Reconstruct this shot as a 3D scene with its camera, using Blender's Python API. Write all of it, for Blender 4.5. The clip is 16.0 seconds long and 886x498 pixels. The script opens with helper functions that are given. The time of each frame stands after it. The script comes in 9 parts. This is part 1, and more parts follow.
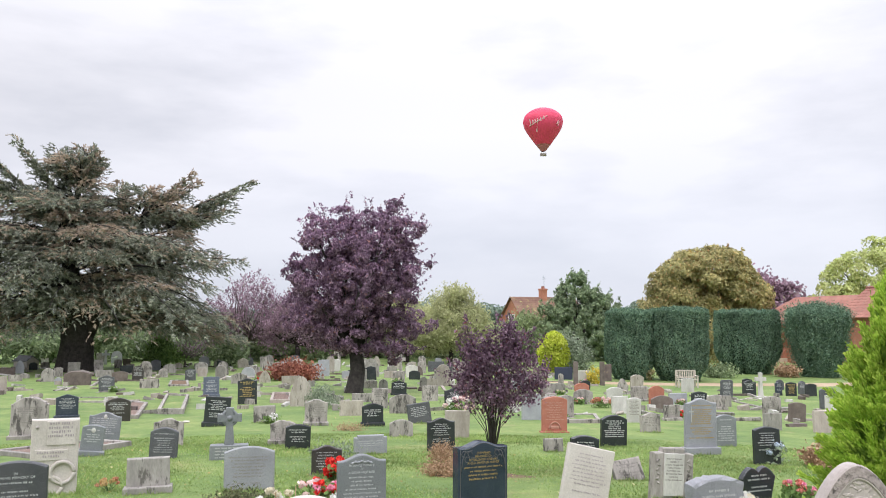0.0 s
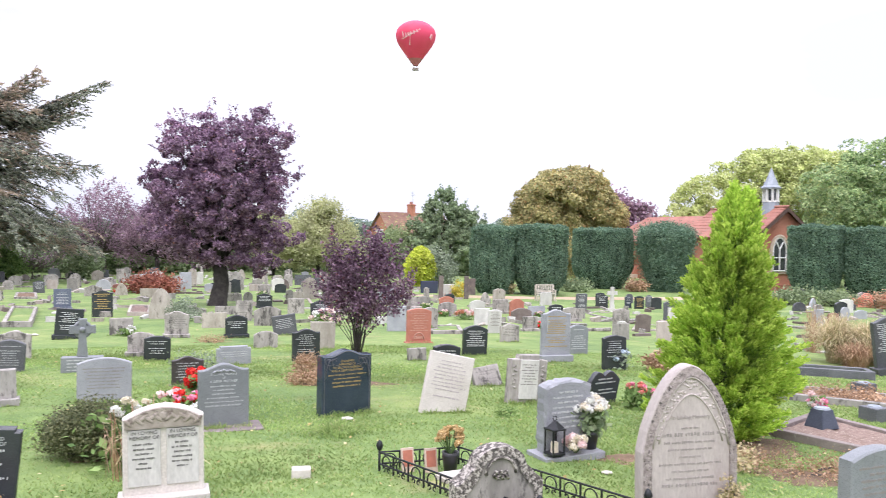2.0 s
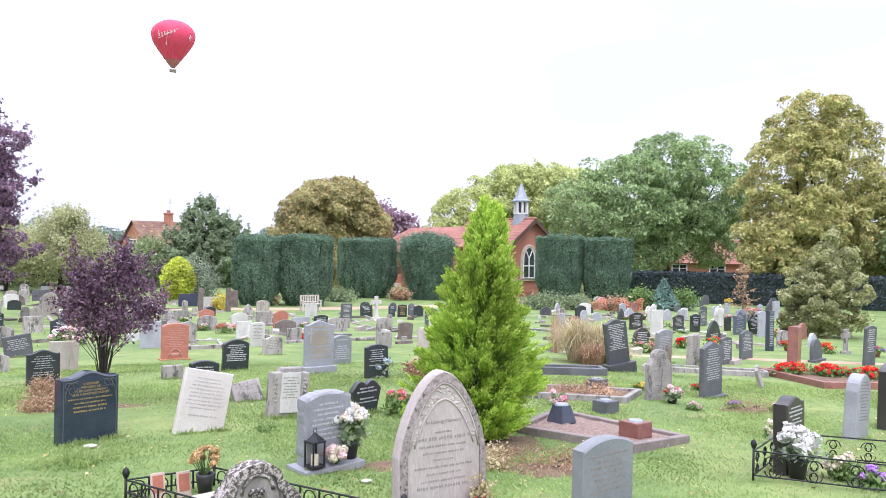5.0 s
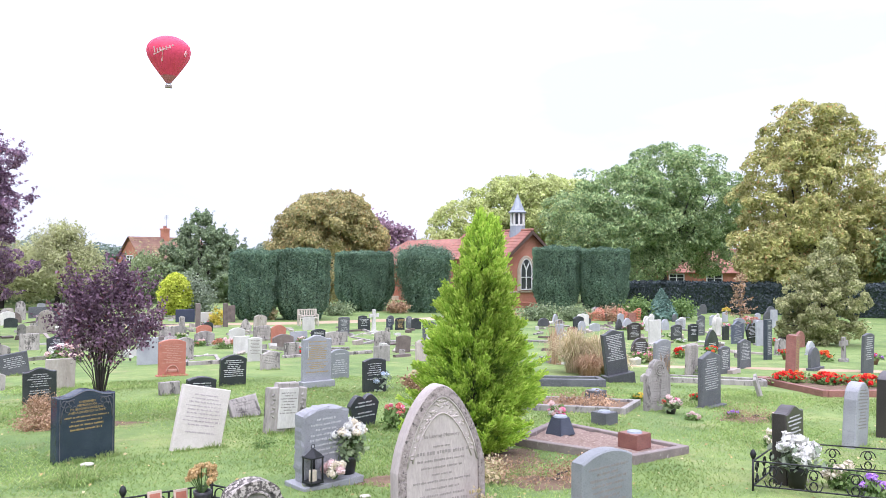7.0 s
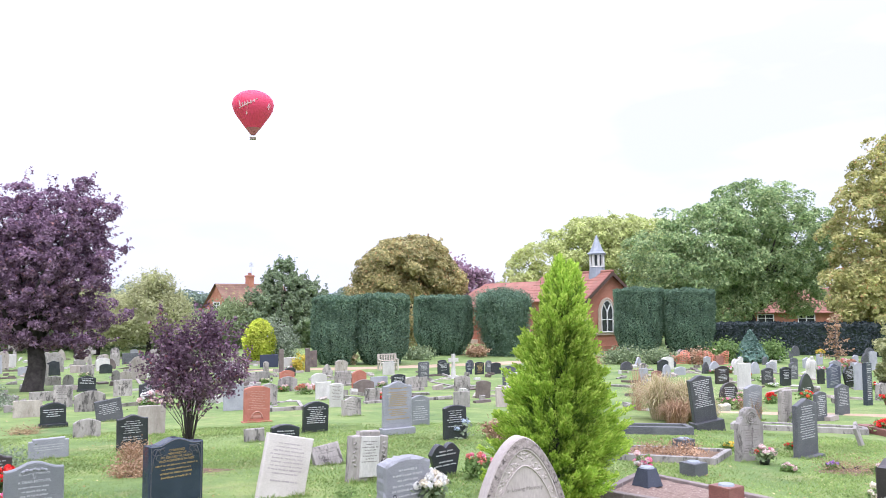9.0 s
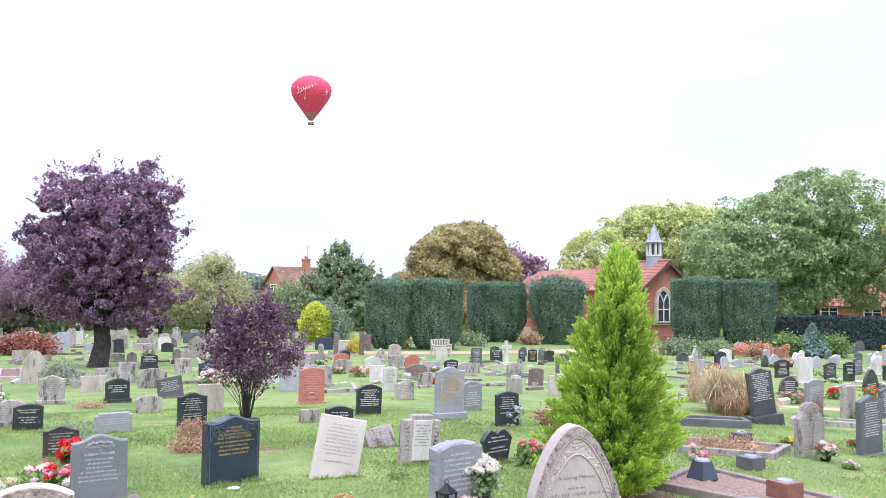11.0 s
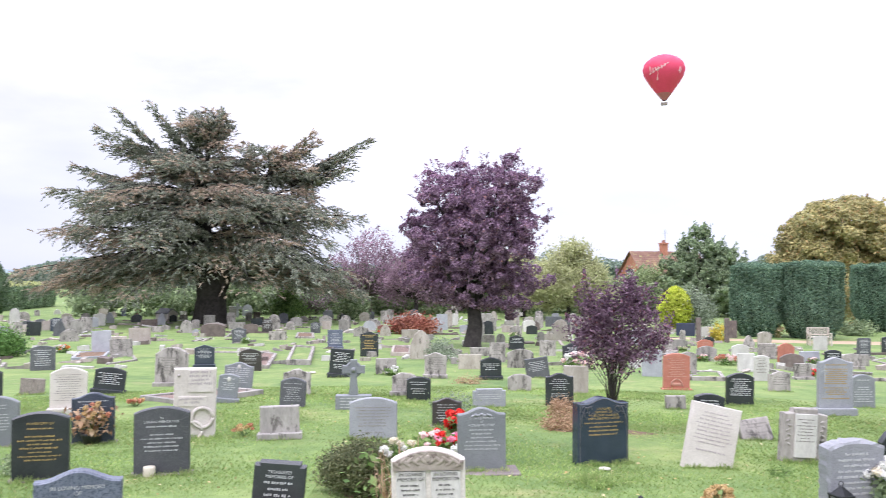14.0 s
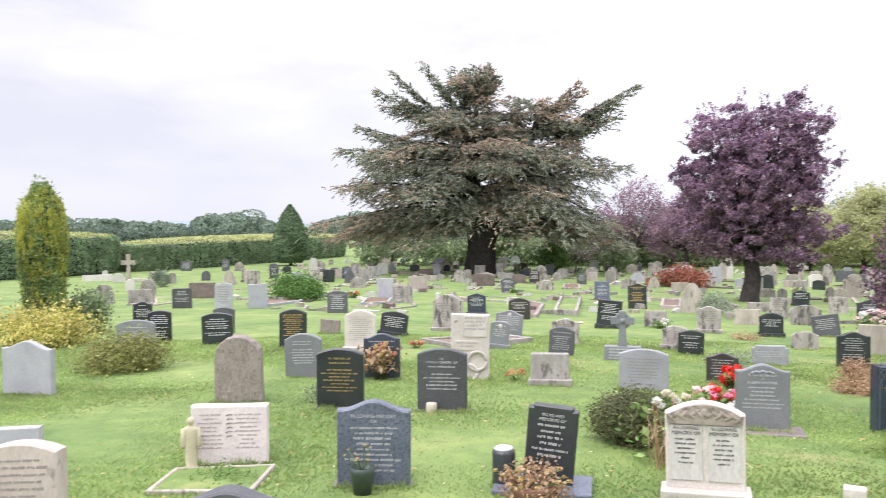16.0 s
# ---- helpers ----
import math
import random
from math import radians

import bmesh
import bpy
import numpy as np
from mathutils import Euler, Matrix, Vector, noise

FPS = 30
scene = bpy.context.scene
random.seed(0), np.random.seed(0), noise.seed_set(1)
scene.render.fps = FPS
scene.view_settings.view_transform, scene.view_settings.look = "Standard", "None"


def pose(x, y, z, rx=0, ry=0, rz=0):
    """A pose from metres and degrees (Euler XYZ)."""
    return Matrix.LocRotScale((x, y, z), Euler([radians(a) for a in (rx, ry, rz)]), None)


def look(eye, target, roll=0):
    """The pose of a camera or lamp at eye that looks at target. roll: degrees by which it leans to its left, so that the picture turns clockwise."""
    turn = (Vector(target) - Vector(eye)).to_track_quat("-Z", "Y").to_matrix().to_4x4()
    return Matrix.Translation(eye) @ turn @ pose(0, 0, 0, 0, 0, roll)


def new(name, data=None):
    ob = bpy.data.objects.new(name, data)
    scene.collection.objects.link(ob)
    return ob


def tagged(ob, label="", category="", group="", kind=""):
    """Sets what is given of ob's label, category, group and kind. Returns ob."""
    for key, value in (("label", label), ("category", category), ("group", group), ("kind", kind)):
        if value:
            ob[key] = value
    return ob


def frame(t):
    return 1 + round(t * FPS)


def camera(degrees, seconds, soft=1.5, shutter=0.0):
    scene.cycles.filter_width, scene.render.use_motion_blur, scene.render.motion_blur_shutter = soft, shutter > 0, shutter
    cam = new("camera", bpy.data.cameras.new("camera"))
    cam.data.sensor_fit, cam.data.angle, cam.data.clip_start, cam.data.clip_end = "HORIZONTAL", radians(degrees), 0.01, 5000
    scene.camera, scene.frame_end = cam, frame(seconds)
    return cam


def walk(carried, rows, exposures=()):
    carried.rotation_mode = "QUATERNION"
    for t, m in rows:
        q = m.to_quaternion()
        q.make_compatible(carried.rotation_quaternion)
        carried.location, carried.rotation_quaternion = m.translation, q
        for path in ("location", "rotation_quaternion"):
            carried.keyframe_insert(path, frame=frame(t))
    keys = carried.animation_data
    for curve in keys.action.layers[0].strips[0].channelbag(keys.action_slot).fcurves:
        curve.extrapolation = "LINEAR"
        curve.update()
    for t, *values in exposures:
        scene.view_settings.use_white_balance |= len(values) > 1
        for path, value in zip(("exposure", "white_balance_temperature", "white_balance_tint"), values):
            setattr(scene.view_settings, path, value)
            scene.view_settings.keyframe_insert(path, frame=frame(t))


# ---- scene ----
import functools

cam = camera(58.03, 16.0, soft=0.75, shutter=0.35)
PATH = [
    (0.0, pose(0.000, 0.000, 1.680, 94.70, -0.00, 0.00)),
    (0.5, pose(0.004, 0.007, 1.657, 92.75, -0.30, -0.78)),
    (1.0, pose(0.007, 0.012, 1.638, 90.93, -0.56, -2.62)),
    (1.5, pose(0.013, 0.014, 1.630, 89.52, -0.77, -5.50)),
    (2.0, pose(0.021, 0.009, 1.631, 88.70, -0.91, -9.40)),
    (2.5, pose(0.029, -0.004, 1.635, 88.52, -1.10, -13.16)),
    (3.0, pose(0.041, -0.014, 1.636, 88.74, -1.17, -16.98)),
    (3.5, pose(0.052, -0.017, 1.636, 89.03, -1.24, -20.28)),
    (4.0, pose(0.059, -0.017, 1.637, 89.31, -1.25, -23.19)),
    (4.5, pose(0.068, -0.022, 1.644, 89.51, -1.23, -25.69)),
    (7.0, pose(0.081, -0.029, 1.658, 90.55, -0.18, -26.27)),
    (7.5, pose(0.086, -0.030, 1.675, 91.20, 0.12, -25.16)),
    (8.0, pose(0.084, -0.034, 1.693, 92.08, 0.37, -23.85)),
    (8.5, pose(0.079, -0.039, 1.710, 92.90, 0.52, -22.43)),
    (9.0, pose(0.072, -0.035, 1.715, 93.63, 0.54, -20.66)),
    (11.5, pose(0.062, -0.024, 1.708, 92.35, -0.67, -15.94)),
    (12.0, pose(0.049, -0.013, 1.700, 92.10, -0.68, -14.15)),
    (12.5, pose(0.032, 0.001, 1.693, 91.96, -0.56, -9.52)),
    (13.0, pose(0.011, 0.016, 1.687, 91.96, -0.35, -3.80)),
    (13.5, pose(-0.007, 0.024, 1.686, 91.84, -0.18, 2.62)),
    (14.0, pose(-0.020, 0.024, 1.685, 91.49, 0.10, 8.32)),
    (14.5, pose(-0.027, 0.021, 1.683, 90.85, 0.26, 12.94)),
    (15.0, pose(-0.032, 0.014, 1.681, 89.99, 0.39, 17.17)),
    (15.5, pose(-0.040, 0.007, 1.674, 89.05, 0.44, 21.76)),
    (16.0, pose(-0.054, -0.003, 1.663, 88.14, 0.54, 27.17)),
]
walk(cam, PATH, exposures=[(0.0, 0.16, 6200, 16), (0.5, 0.35, 6250, 17), (1.0, 0.46, 6200, 19), (1.5, 0.53, 6100, 21), (3.0, 0.57, 5900, 23), (7.0, 0.56, 5750, 24), (9.0, 0.54, 5750, 24), (12.0, 0.54, 5750, 24), (13.5, 0.54, 5850, 23), (15.0, 0.55, 6050, 21), (16.0, 0.55, 6250, 19)])

# ---- sky and light ----
SUN_EL, SUN_AZ = 58.0, 209.0
world = bpy.data.worlds.new("overcast_sky")
scene.world = world
world.use_nodes = True
wn, wl = world.node_tree.nodes, world.node_tree.links
bg = wn["Background"]
sky = wn.new("ShaderNodeTexSky")
sky.sky_type = "NISHITA"
sky.sun_disc = False
sky.sun_elevation, sky.sun_rotation = radians(SUN_EL), radians(SUN_AZ)
co = wn.new("ShaderNodeTexCoord")
mp = wn.new("ShaderNodeMapping")
mp.inputs["Scale"].default_value = (1.0, 1.0, 3.2)
wl.new(co.outputs["Generated"], mp.inputs["Vector"])
cl = wn.new("ShaderNodeTexNoise")
cl.inputs["Scale"].default_value, cl.inputs["Detail"].default_value, cl.inputs["Roughness"].default_value = 2.3, 7, 0.52
wl.new(mp.outputs["Vector"], cl.inputs["Vector"])
cr = wn.new("ShaderNodeValToRGB")
cr.color_ramp.elements[0].position, cr.color_ramp.elements[0].color = 0.36, (0.72, 0.735, 0.75, 1)
cr.color_ramp.elements[1].position, cr.color_ramp.elements[1].color = 0.56, (0.97, 0.968, 0.955, 1)
wl.new(cl.outputs["Fac"], cr.inputs["Fac"])
sep = wn.new("ShaderNodeSeparateXYZ")
wl.new(co.outputs["Generated"], sep.inputs["Vector"])
hz = wn.new("ShaderNodeMapRange")
hz.inputs["From Min"].default_value, hz.inputs["From Max"].default_value = 0.0, 0.22
hz.inputs["To Min"].default_value, hz.inputs["To Max"].default_value = 0.8, 0.0
wl.new(sep.outputs["Z"], hz.inputs["Value"])
hm = wn.new("ShaderNodeMixRGB")
hm.inputs["Color2"].default_value = (0.68, 0.72, 0.77, 1)
wl.new(hz.outputs["Result"], hm.inputs["Fac"])
wl.new(cr.outputs["Color"], hm.inputs["Color1"])
sk = wn.new("ShaderNodeVectorMath")
sk.operation = "SCALE"
sk.inputs["Scale"].default_value = 0.12
wl.new(sky.outputs["Color"], sk.inputs[0])
mx = wn.new("ShaderNodeMixRGB")
mx.inputs["Fac"].default_value = 0.93
wl.new(sk.outputs["Vector"], mx.inputs["Color1"])
wl.new(hm.outputs["Color"], mx.inputs["Color2"])
# the cloud thickens towards the west
wx = wn.new("ShaderNodeMapRange")
wx.interpolation_type = "SMOOTHSTEP"
wx.inputs["From Min"].default_value, wx.inputs["From Max"].default_value = -0.8, 0.05
wx.inputs["To Min"].default_value, wx.inputs["To Max"].default_value = 0.84, 1.0
wl.new(sep.outputs["X"], wx.inputs["Value"])
ws = wn.new("ShaderNodeVectorMath")
ws.operation = "SCALE"
wl.new(mx.outputs["Color"], ws.inputs[0])
wl.new(wx.outputs["Result"], ws.inputs["Scale"])
wl.new(ws.outputs["Vector"], bg.inputs["Color"])
# an overcast dome is brighter towards the zenith
zb = wn.new("ShaderNodeMapRange")
zb.interpolation_type = "SMOOTHSTEP"
zb.inputs["From Min"].default_value, zb.inputs["From Max"].default_value = 0.25, 0.9
zb.inputs["To Min"].default_value, zb.inputs["To Max"].default_value = 0.97, 2.3
wl.new(sep.outputs["Z"], zb.inputs["Value"])
wl.new(zb.outputs["Result"], bg.inputs["Strength"])
sun = new("sun", bpy.data.lights.new("sun", "SUN"))
sun.data.energy, sun.data.angle, sun.data.color = 1.5, radians(55), (1.0, 0.96, 0.9)
sun.matrix_basis = look((-14, -25, 46), (0, 0, 0))


# ---- materials ----
def nodes_of(m):
    m.use_nodes = True
    return m.node_tree.nodes, m.node_tree.links, m.node_tree.nodes["Principled BSDF"]


def surface(name, c1, c2, rough=0.7, big=2.0, fine=60.0, bump=0.15, spots=None, spot_at=0.62, spot_scale=9.0, speck=None, metal=0.0, vary=0.12, streak=False, wcoord=False):
    """Two scales of colour, optional lichen spots and granite specks, fine relief."""
    m = bpy.data.materials.new(name)
    n, l, b = nodes_of(m)
    tc = n.new("ShaderNodeTexCoord")
    oi = n.new("ShaderNodeObjectInfo")
    off = n.new("ShaderNodeVectorMath")
    off.operation = "MULTIPLY_ADD"
    off.inputs[1].default_value = (1, 1, 0.35 if streak else 1)
    cmb = n.new("ShaderNodeCombineXYZ")
    mul = n.new("ShaderNodeMath")
    mul.operation = "MULTIPLY"
    mul.inputs[1].default_value = 0.0 if wcoord else 40.0
    l.new(oi.outputs["Random"], mul.inputs[0])
    for k in range(3):
        l.new(mul.outputs[0], cmb.inputs[k])
    l.new(tc.outputs["Object"], off.inputs[0])
    l.new(cmb.outputs[0], off.inputs[2])
    vec = off.outputs[0]

    def noise_tex(scale, detail=5, roughness=0.6):
        t = n.new("ShaderNodeTexNoise")
        t.inputs["Scale"].default_value, t.inputs["Detail"].default_value, t.inputs["Roughness"].default_value = scale, detail, roughness
        l.new(vec, t.inputs["Vector"])
        return t.outputs["Fac"]

    def ramp(src, a, b2, ca=(0, 0, 0, 1), cb=(1, 1, 1, 1)):
        r = n.new("ShaderNodeValToRGB")
        r.color_ramp.elements[0].position, r.color_ramp.elements[0].color = a, ca
        r.color_ramp.elements[1].position, r.color_ramp.elements[1].color = b2, cb
        l.new(src, r.inputs["Fac"])
        return r.outputs["Color"]

    def mix(fac, a, b2, kind="MIX"):
        q = n.new("ShaderNodeMixRGB")
        q.blend_type = kind
        for sock, v in (("Fac", fac), ("Color1", a), ("Color2", b2)):
            if hasattr(v, "is_linked"):
                l.new(v, q.inputs[sock])
            else:
                q.inputs[sock].default_value = v
        return q.outputs["Color"]

    col = ramp(noise_tex(big), 0.35, 0.68, (*c1, 1), (*c2, 1))
    fn = noise_tex(fine, 3)
    col = mix(0.35, col, ramp(fn, 0.3, 0.7, (0.45, 0.45, 0.45, 1), (1, 1, 1, 1)), "MULTIPLY")
    if speck:
        col = mix(ramp(noise_tex(140.0, 2, 0.7), 0.56, 0.62), col, (*speck, 1))
    if spots:
        col = mix(ramp(noise_tex(spot_scale, 8, 0.72), spot_at, spot_at + 0.07), col, (*spots, 1))
    hs = n.new("ShaderNodeHueSaturation")
    mr = n.new("ShaderNodeMapRange")
    mr.inputs["To Min"].default_value, mr.inputs["To Max"].default_value = 1 - vary, 1 + vary
    l.new(oi.outputs["Random"], mr.inputs["Value"])
    l.new(mr.outputs["Result"], hs.inputs["Value"])
    l.new(col, hs.inputs["Color"])
    l.new(hs.outputs["Color"], b.inputs["Base Color"])
    b.inputs["Roughness"].default_value, b.inputs["Metallic"].default_value = rough, metal
    bp = n.new("ShaderNodeBump")
    bp.inputs["Strength"].default_value, bp.inputs["Distance"].default_value = bump, 0.01
    l.new(fn, bp.inputs["Height"])
    l.new(bp.outputs["Normal"], b.inputs["Normal"])
    return m


def leafy(name, dark, mid, light, rough=0.55, trans=0.3, rare=None):
    """Foliage: every leaf takes its own tone."""
    dark, mid, light = [(c[0] * 1.08, c[1] * 1.05, c[2] * 1.18) for c in (dark, mid, light)]
    m = bpy.data.materials.new(name)
    n, l, b = nodes_of(m)
    g = n.new("ShaderNodeNewGeometry")
    r = n.new("ShaderNodeValToRGB")
    e = r.color_ramp.elements
    e[0].position, e[0].color = 0.0, (*dark, 1)
    e[1].position, e[1].color = 1.0, (*light, 1)
    k = e.new(0.5)
    k.color = (*mid, 1)
    if rare:
        e.new(0.93).color = (*light, 1)
        e[-1].color = (*rare, 1)
    l.new(g.outputs["Random Per Island"], r.inputs["Fac"])
    tc = n.new("ShaderNodeTexCoord")
    t = n.new("ShaderNodeTexNoise")
    t.inputs["Scale"].default_value, t.inputs["Detail"].default_value = 0.8, 4
    l.new(tc.outputs["Object"], t.inputs["Vector"])
    v = n.new("ShaderNodeMapRange")
    v.inputs["From Min"].default_value, v.inputs["From Max"].default_value = 0.3, 0.7
    v.inputs["To Min"].default_value, v.inputs["To Max"].default_value = 0.7, 1.3
    l.new(t.outputs["Fac"], v.inputs["Value"])
    h = n.new("ShaderNodeHueSaturation")
    l.new(r.outputs["Color"], h.inputs["Color"])
    l.new(v.outputs["Result"], h.inputs["Value"])
    l.new(h.outputs["Color"], b.inputs["Base Color"])
    b.inputs["Roughness"].default_value = rough
    b.inputs["Specular IOR Level"].default_value = 0.18
    tr = n.new("ShaderNodeBsdfTranslucent")
    l.new(h.outputs["Color"], tr.inputs["Color"])
    ms = n.new("ShaderNodeMixShader")
    ms.inputs["Fac"].default_value = trans
    l.new(b.outputs["BSDF"], ms.inputs[1])
    l.new(tr.outputs["BSDF"], ms.inputs[2])
    l.new(ms.outputs["Shader"], n["Material Output"].inputs["Surface"])
    return m


def plain(name, c, rough=0.6, metal=0.0, fine=40.0):
    return surface(name, tuple(v * 0.8 for v in c), c, rough=rough, metal=metal, fine=fine, bump=0.1, vary=0.06)


M = {
    "black": surface("black_granite", (0.032, 0.036, 0.041), (0.05, 0.056, 0.062), 0.22, 3, 120, 0.02, speck=(0.05, 0.055, 0.06)),
    "dark": surface("charcoal_granite", (0.05, 0.053, 0.06), (0.075, 0.078, 0.085), 0.45, 3, 150, 0.05, speck=(0.12, 0.12, 0.13)),
    "slate": surface("slate_stone", (0.075, 0.08, 0.09), (0.12, 0.125, 0.135), 0.6, 3, 90, 0.1, speck=(0.17, 0.17, 0.18)),
    "brownblack": surface("brown_black_granite", (0.04, 0.034, 0.035), (0.065, 0.055, 0.054), 0.28, 3, 120, 0.03, speck=(0.07, 0.06, 0.06)),
    "navy": surface("dark_blue_granite", (0.03, 0.04, 0.06), (0.055, 0.068, 0.095), 0.3, 3, 120, 0.03, speck=(0.09, 0.1, 0.13)),
    "blue": surface("blue_grey_granite", (0.13, 0.15, 0.2), (0.2, 0.225, 0.29), 0.4, 4, 60, 0.05, spots=(0.07, 0.085, 0.125), spot_at=0.5, spot_scale=48),
    "blue2": surface("polished_blue_black_granite", (0.02, 0.03, 0.05), (0.038, 0.053, 0.08), 0.18, 4, 90, 0.02, speck=(0.06, 0.08, 0.09)),
    "grey": surface("grey_granite", (0.2, 0.215, 0.225), (0.27, 0.285, 0.295), 0.5, 3, 130, 0.06, speck=(0.13, 0.14, 0.15)),
    "silver": surface("silver_granite", (0.27, 0.28, 0.3), (0.37, 0.38, 0.4), 0.55, 3, 120, 0.1, speck=(0.18, 0.18, 0.2)),
    "pale": surface("pale_grey_stone", (0.36, 0.37, 0.4), (0.46, 0.47, 0.5), 0.75, 3, 90, 0.1, spots=(0.28, 0.28, 0.26), spot_at=0.7),
    "white": surface("white_marble", (0.54, 0.52, 0.49), (0.7, 0.68, 0.64), 0.6, 4, 50, 0.08, spots=(0.36, 0.34, 0.3), spot_at=0.64, streak=True),
    "pinkmarble": surface("pinkish_white_marble", (0.62, 0.55, 0.54), (0.72, 0.65, 0.64), 0.6, 3, 50, 0.06),
    "cream": surface("cream_limestone", (0.55, 0.505, 0.455), (0.67, 0.625, 0.575), 0.8, 3, 60, 0.12, spots=(0.42, 0.38, 0.33), spot_at=0.66),
    "limestone": surface("weathered_limestone", (0.36, 0.32, 0.27), (0.54, 0.49, 0.43), 0.85, 5, 50, 0.25, spots=(0.17, 0.155, 0.13), spot_at=0.57, streak=True),
    "lichen": surface("lichened_stone", (0.27, 0.25, 0.23), (0.5, 0.46, 0.425), 0.9, 5, 50, 0.3, spots=(0.1, 0.092, 0.085), spot_at=0.525, spot_scale=7.0, streak=True),
    "oldstone": surface("old_grey_stone", (0.26, 0.245, 0.225), (0.42, 0.395, 0.365), 0.9, 5, 45, 0.3, spots=(0.13, 0.12, 0.11), spot_at=0.55, streak=True),
    "gothic": surface("pinkish_sandstone", (0.46, 0.405, 0.375), (0.57, 0.51, 0.475), 0.9, 4, 60, 0.2, spots=(0.3, 0.27, 0.24), spot_at=0.68, streak=True),
    "pinkst": surface("pale_sandstone", (0.4, 0.34, 0.305), (0.54, 0.475, 0.43), 0.85, 5, 60, 0.2, spots=(0.22, 0.19, 0.17), spot_at=0.6, streak=True),
    "brown": surface("brown_stone", (0.14, 0.11, 0.1), (0.22, 0.18, 0.16), 0.85, 4, 50, 0.3, spots=(0.3, 0.27, 0.23), spot_at=0.68),
    "rough": surface("rough_brown_granite", (0.27, 0.23, 0.2), (0.38, 0.33, 0.295), 0.95, 14, 30, 3.5, spots=(0.16, 0.14, 0.125), spot_at=0.56, spot_scale=26, speck=(0.42, 0.37, 0.33), streak=True),
    "red": surface("red_sandstone", (0.42, 0.15, 0.1), (0.52, 0.21, 0.15), 0.8, 4, 60, 0.2, spots=(0.36, 0.2, 0.16), spot_at=0.68),
    "redgran": surface("red_granite", (0.25, 0.1, 0.08), (0.36, 0.17, 0.13), 0.5, 6, 60, 0.3, speck=(0.16, 0.08, 0.07)),
    "border": surface("speckled_sandstone_border", (0.26, 0.22, 0.2), (0.43, 0.375, 0.35), 0.95, 22, 34, 1.5, spots=(0.08, 0.07, 0.065), spot_at=0.54, spot_scale=30),
    "kerbstone": surface("pinkish_kerb_stone", (0.2, 0.165, 0.155), (0.32, 0.27, 0.25), 0.85, 4, 60, 0.3, spots=(0.42, 0.38, 0.35), spot_at=0.6, spot_scale=12),
    "stained": surface("brown_stained_limestone", (0.27, 0.23, 0.19), (0.42, 0.37, 0.32), 0.9, 9, 40, 0.4, spots=(0.16, 0.13, 0.11), spot_at=0.54, spot_scale=14),
    "crust": surface("black_lichen_crust", (0.045, 0.04, 0.038), (0.16, 0.14, 0.125), 0.95, 30, 80, 0.8, spots=(0.46, 0.42, 0.38), spot_at=0.48, spot_scale=34),
}
INK = {
    "gold": plain("gilded_lettering", (0.5, 0.35, 0.12), 0.5, 0.2),
    "white": plain("white_lettering", (0.58, 0.59, 0.59), 0.8),
    "grey": plain("grey_lettering", (0.3, 0.275, 0.255), 0.8),
    "worn": plain("worn_grey_lettering", (0.36, 0.325, 0.305), 0.85),
    "faint": plain("faint_lettering", (0.46, 0.41, 0.41), 0.8),
    "dark": plain("dark_lettering", (0.12, 0.115, 0.11), 0.8),
    "pale": plain("pale_lettering", (0.56, 0.3, 0.23), 0.8),
}
WORDS = {
    "black": "polished black granite", "dark": "charcoal grey granite", "slate": "slate grey stone", "brownblack": "dark brown granite",
    "navy": "dark navy blue granite", "blue": "speckled blue grey granite", "blue2": "polished blue black granite", "grey": "smooth grey granite",
    "silver": "pale silver grey granite", "pale": "pale grey stone", "white": "weathered white marble", "pinkmarble": "pale pinkish white marble", "cream": "cream limestone",
    "limestone": "weathered buff limestone", "lichen": "lichen stained old stone", "oldstone": "rough old grey stone", "gothic": "pinkish weathered sandstone",
    "pinkst": "pale pinkish sandstone", "brown": "dull brown stone", "rough": "rough hewn brown granite", "red": "red sandstone", "redgran": "thick red granite",
}
SHAPES = {
    "arch": "with a gently arched top", "seg": "with a curved top", "ogee": "with a wavy ogee top", "half": "with a round top", "gothic": "with a pointed gothic top",
    "flat": "with a flat top", "peak": "with a low peaked top", "notch": "with notched shoulders", "shoulder": "with shouldered round top", "heart": "in the shape of a heart",
    "petr": "with carved corner scrolls", "bell": "with a round crown on sloping shoulders", "wings": "with lower carved side wings",
}
DEFAULT_INK = {"black": "white", "dark": "white", "slate": "white", "brownblack": "white", "navy": "white", "blue": "white", "blue2": "gold", "grey": "white", "silver": "white",
               "pale": "grey", "white": "grey", "pinkmarble": "faint", "cream": "faint", "lichen": "grey", "oldstone": "grey", "gothic": "grey", "pinkst": "grey", "limestone": "grey", "brown": "none",
               "rough": "none", "red": "pale", "redgran": "gold"}
GRASS = bpy.data.materials.new("lawn")
BLADE = leafy("grass_blade", (0.185, 0.287, 0.078), (0.26, 0.366, 0.106), (0.345, 0.437, 0.142), 0.8, 0.5, rare=(0.5, 0.45, 0.24))
BARK = surface("bark", (0.03, 0.026, 0.025), (0.075, 0.064, 0.058), 0.95, 5, 30, 0.9, vary=0.1)
TWIG = surface("grey_twig", (0.14, 0.12, 0.11), (0.22, 0.19, 0.17), 0.9, 5, 30, 0.4)
SOIL = surface("bare_soil", (0.12, 0.075, 0.045), (0.24, 0.16, 0.1), 0.95, 6, 60, 0.8)


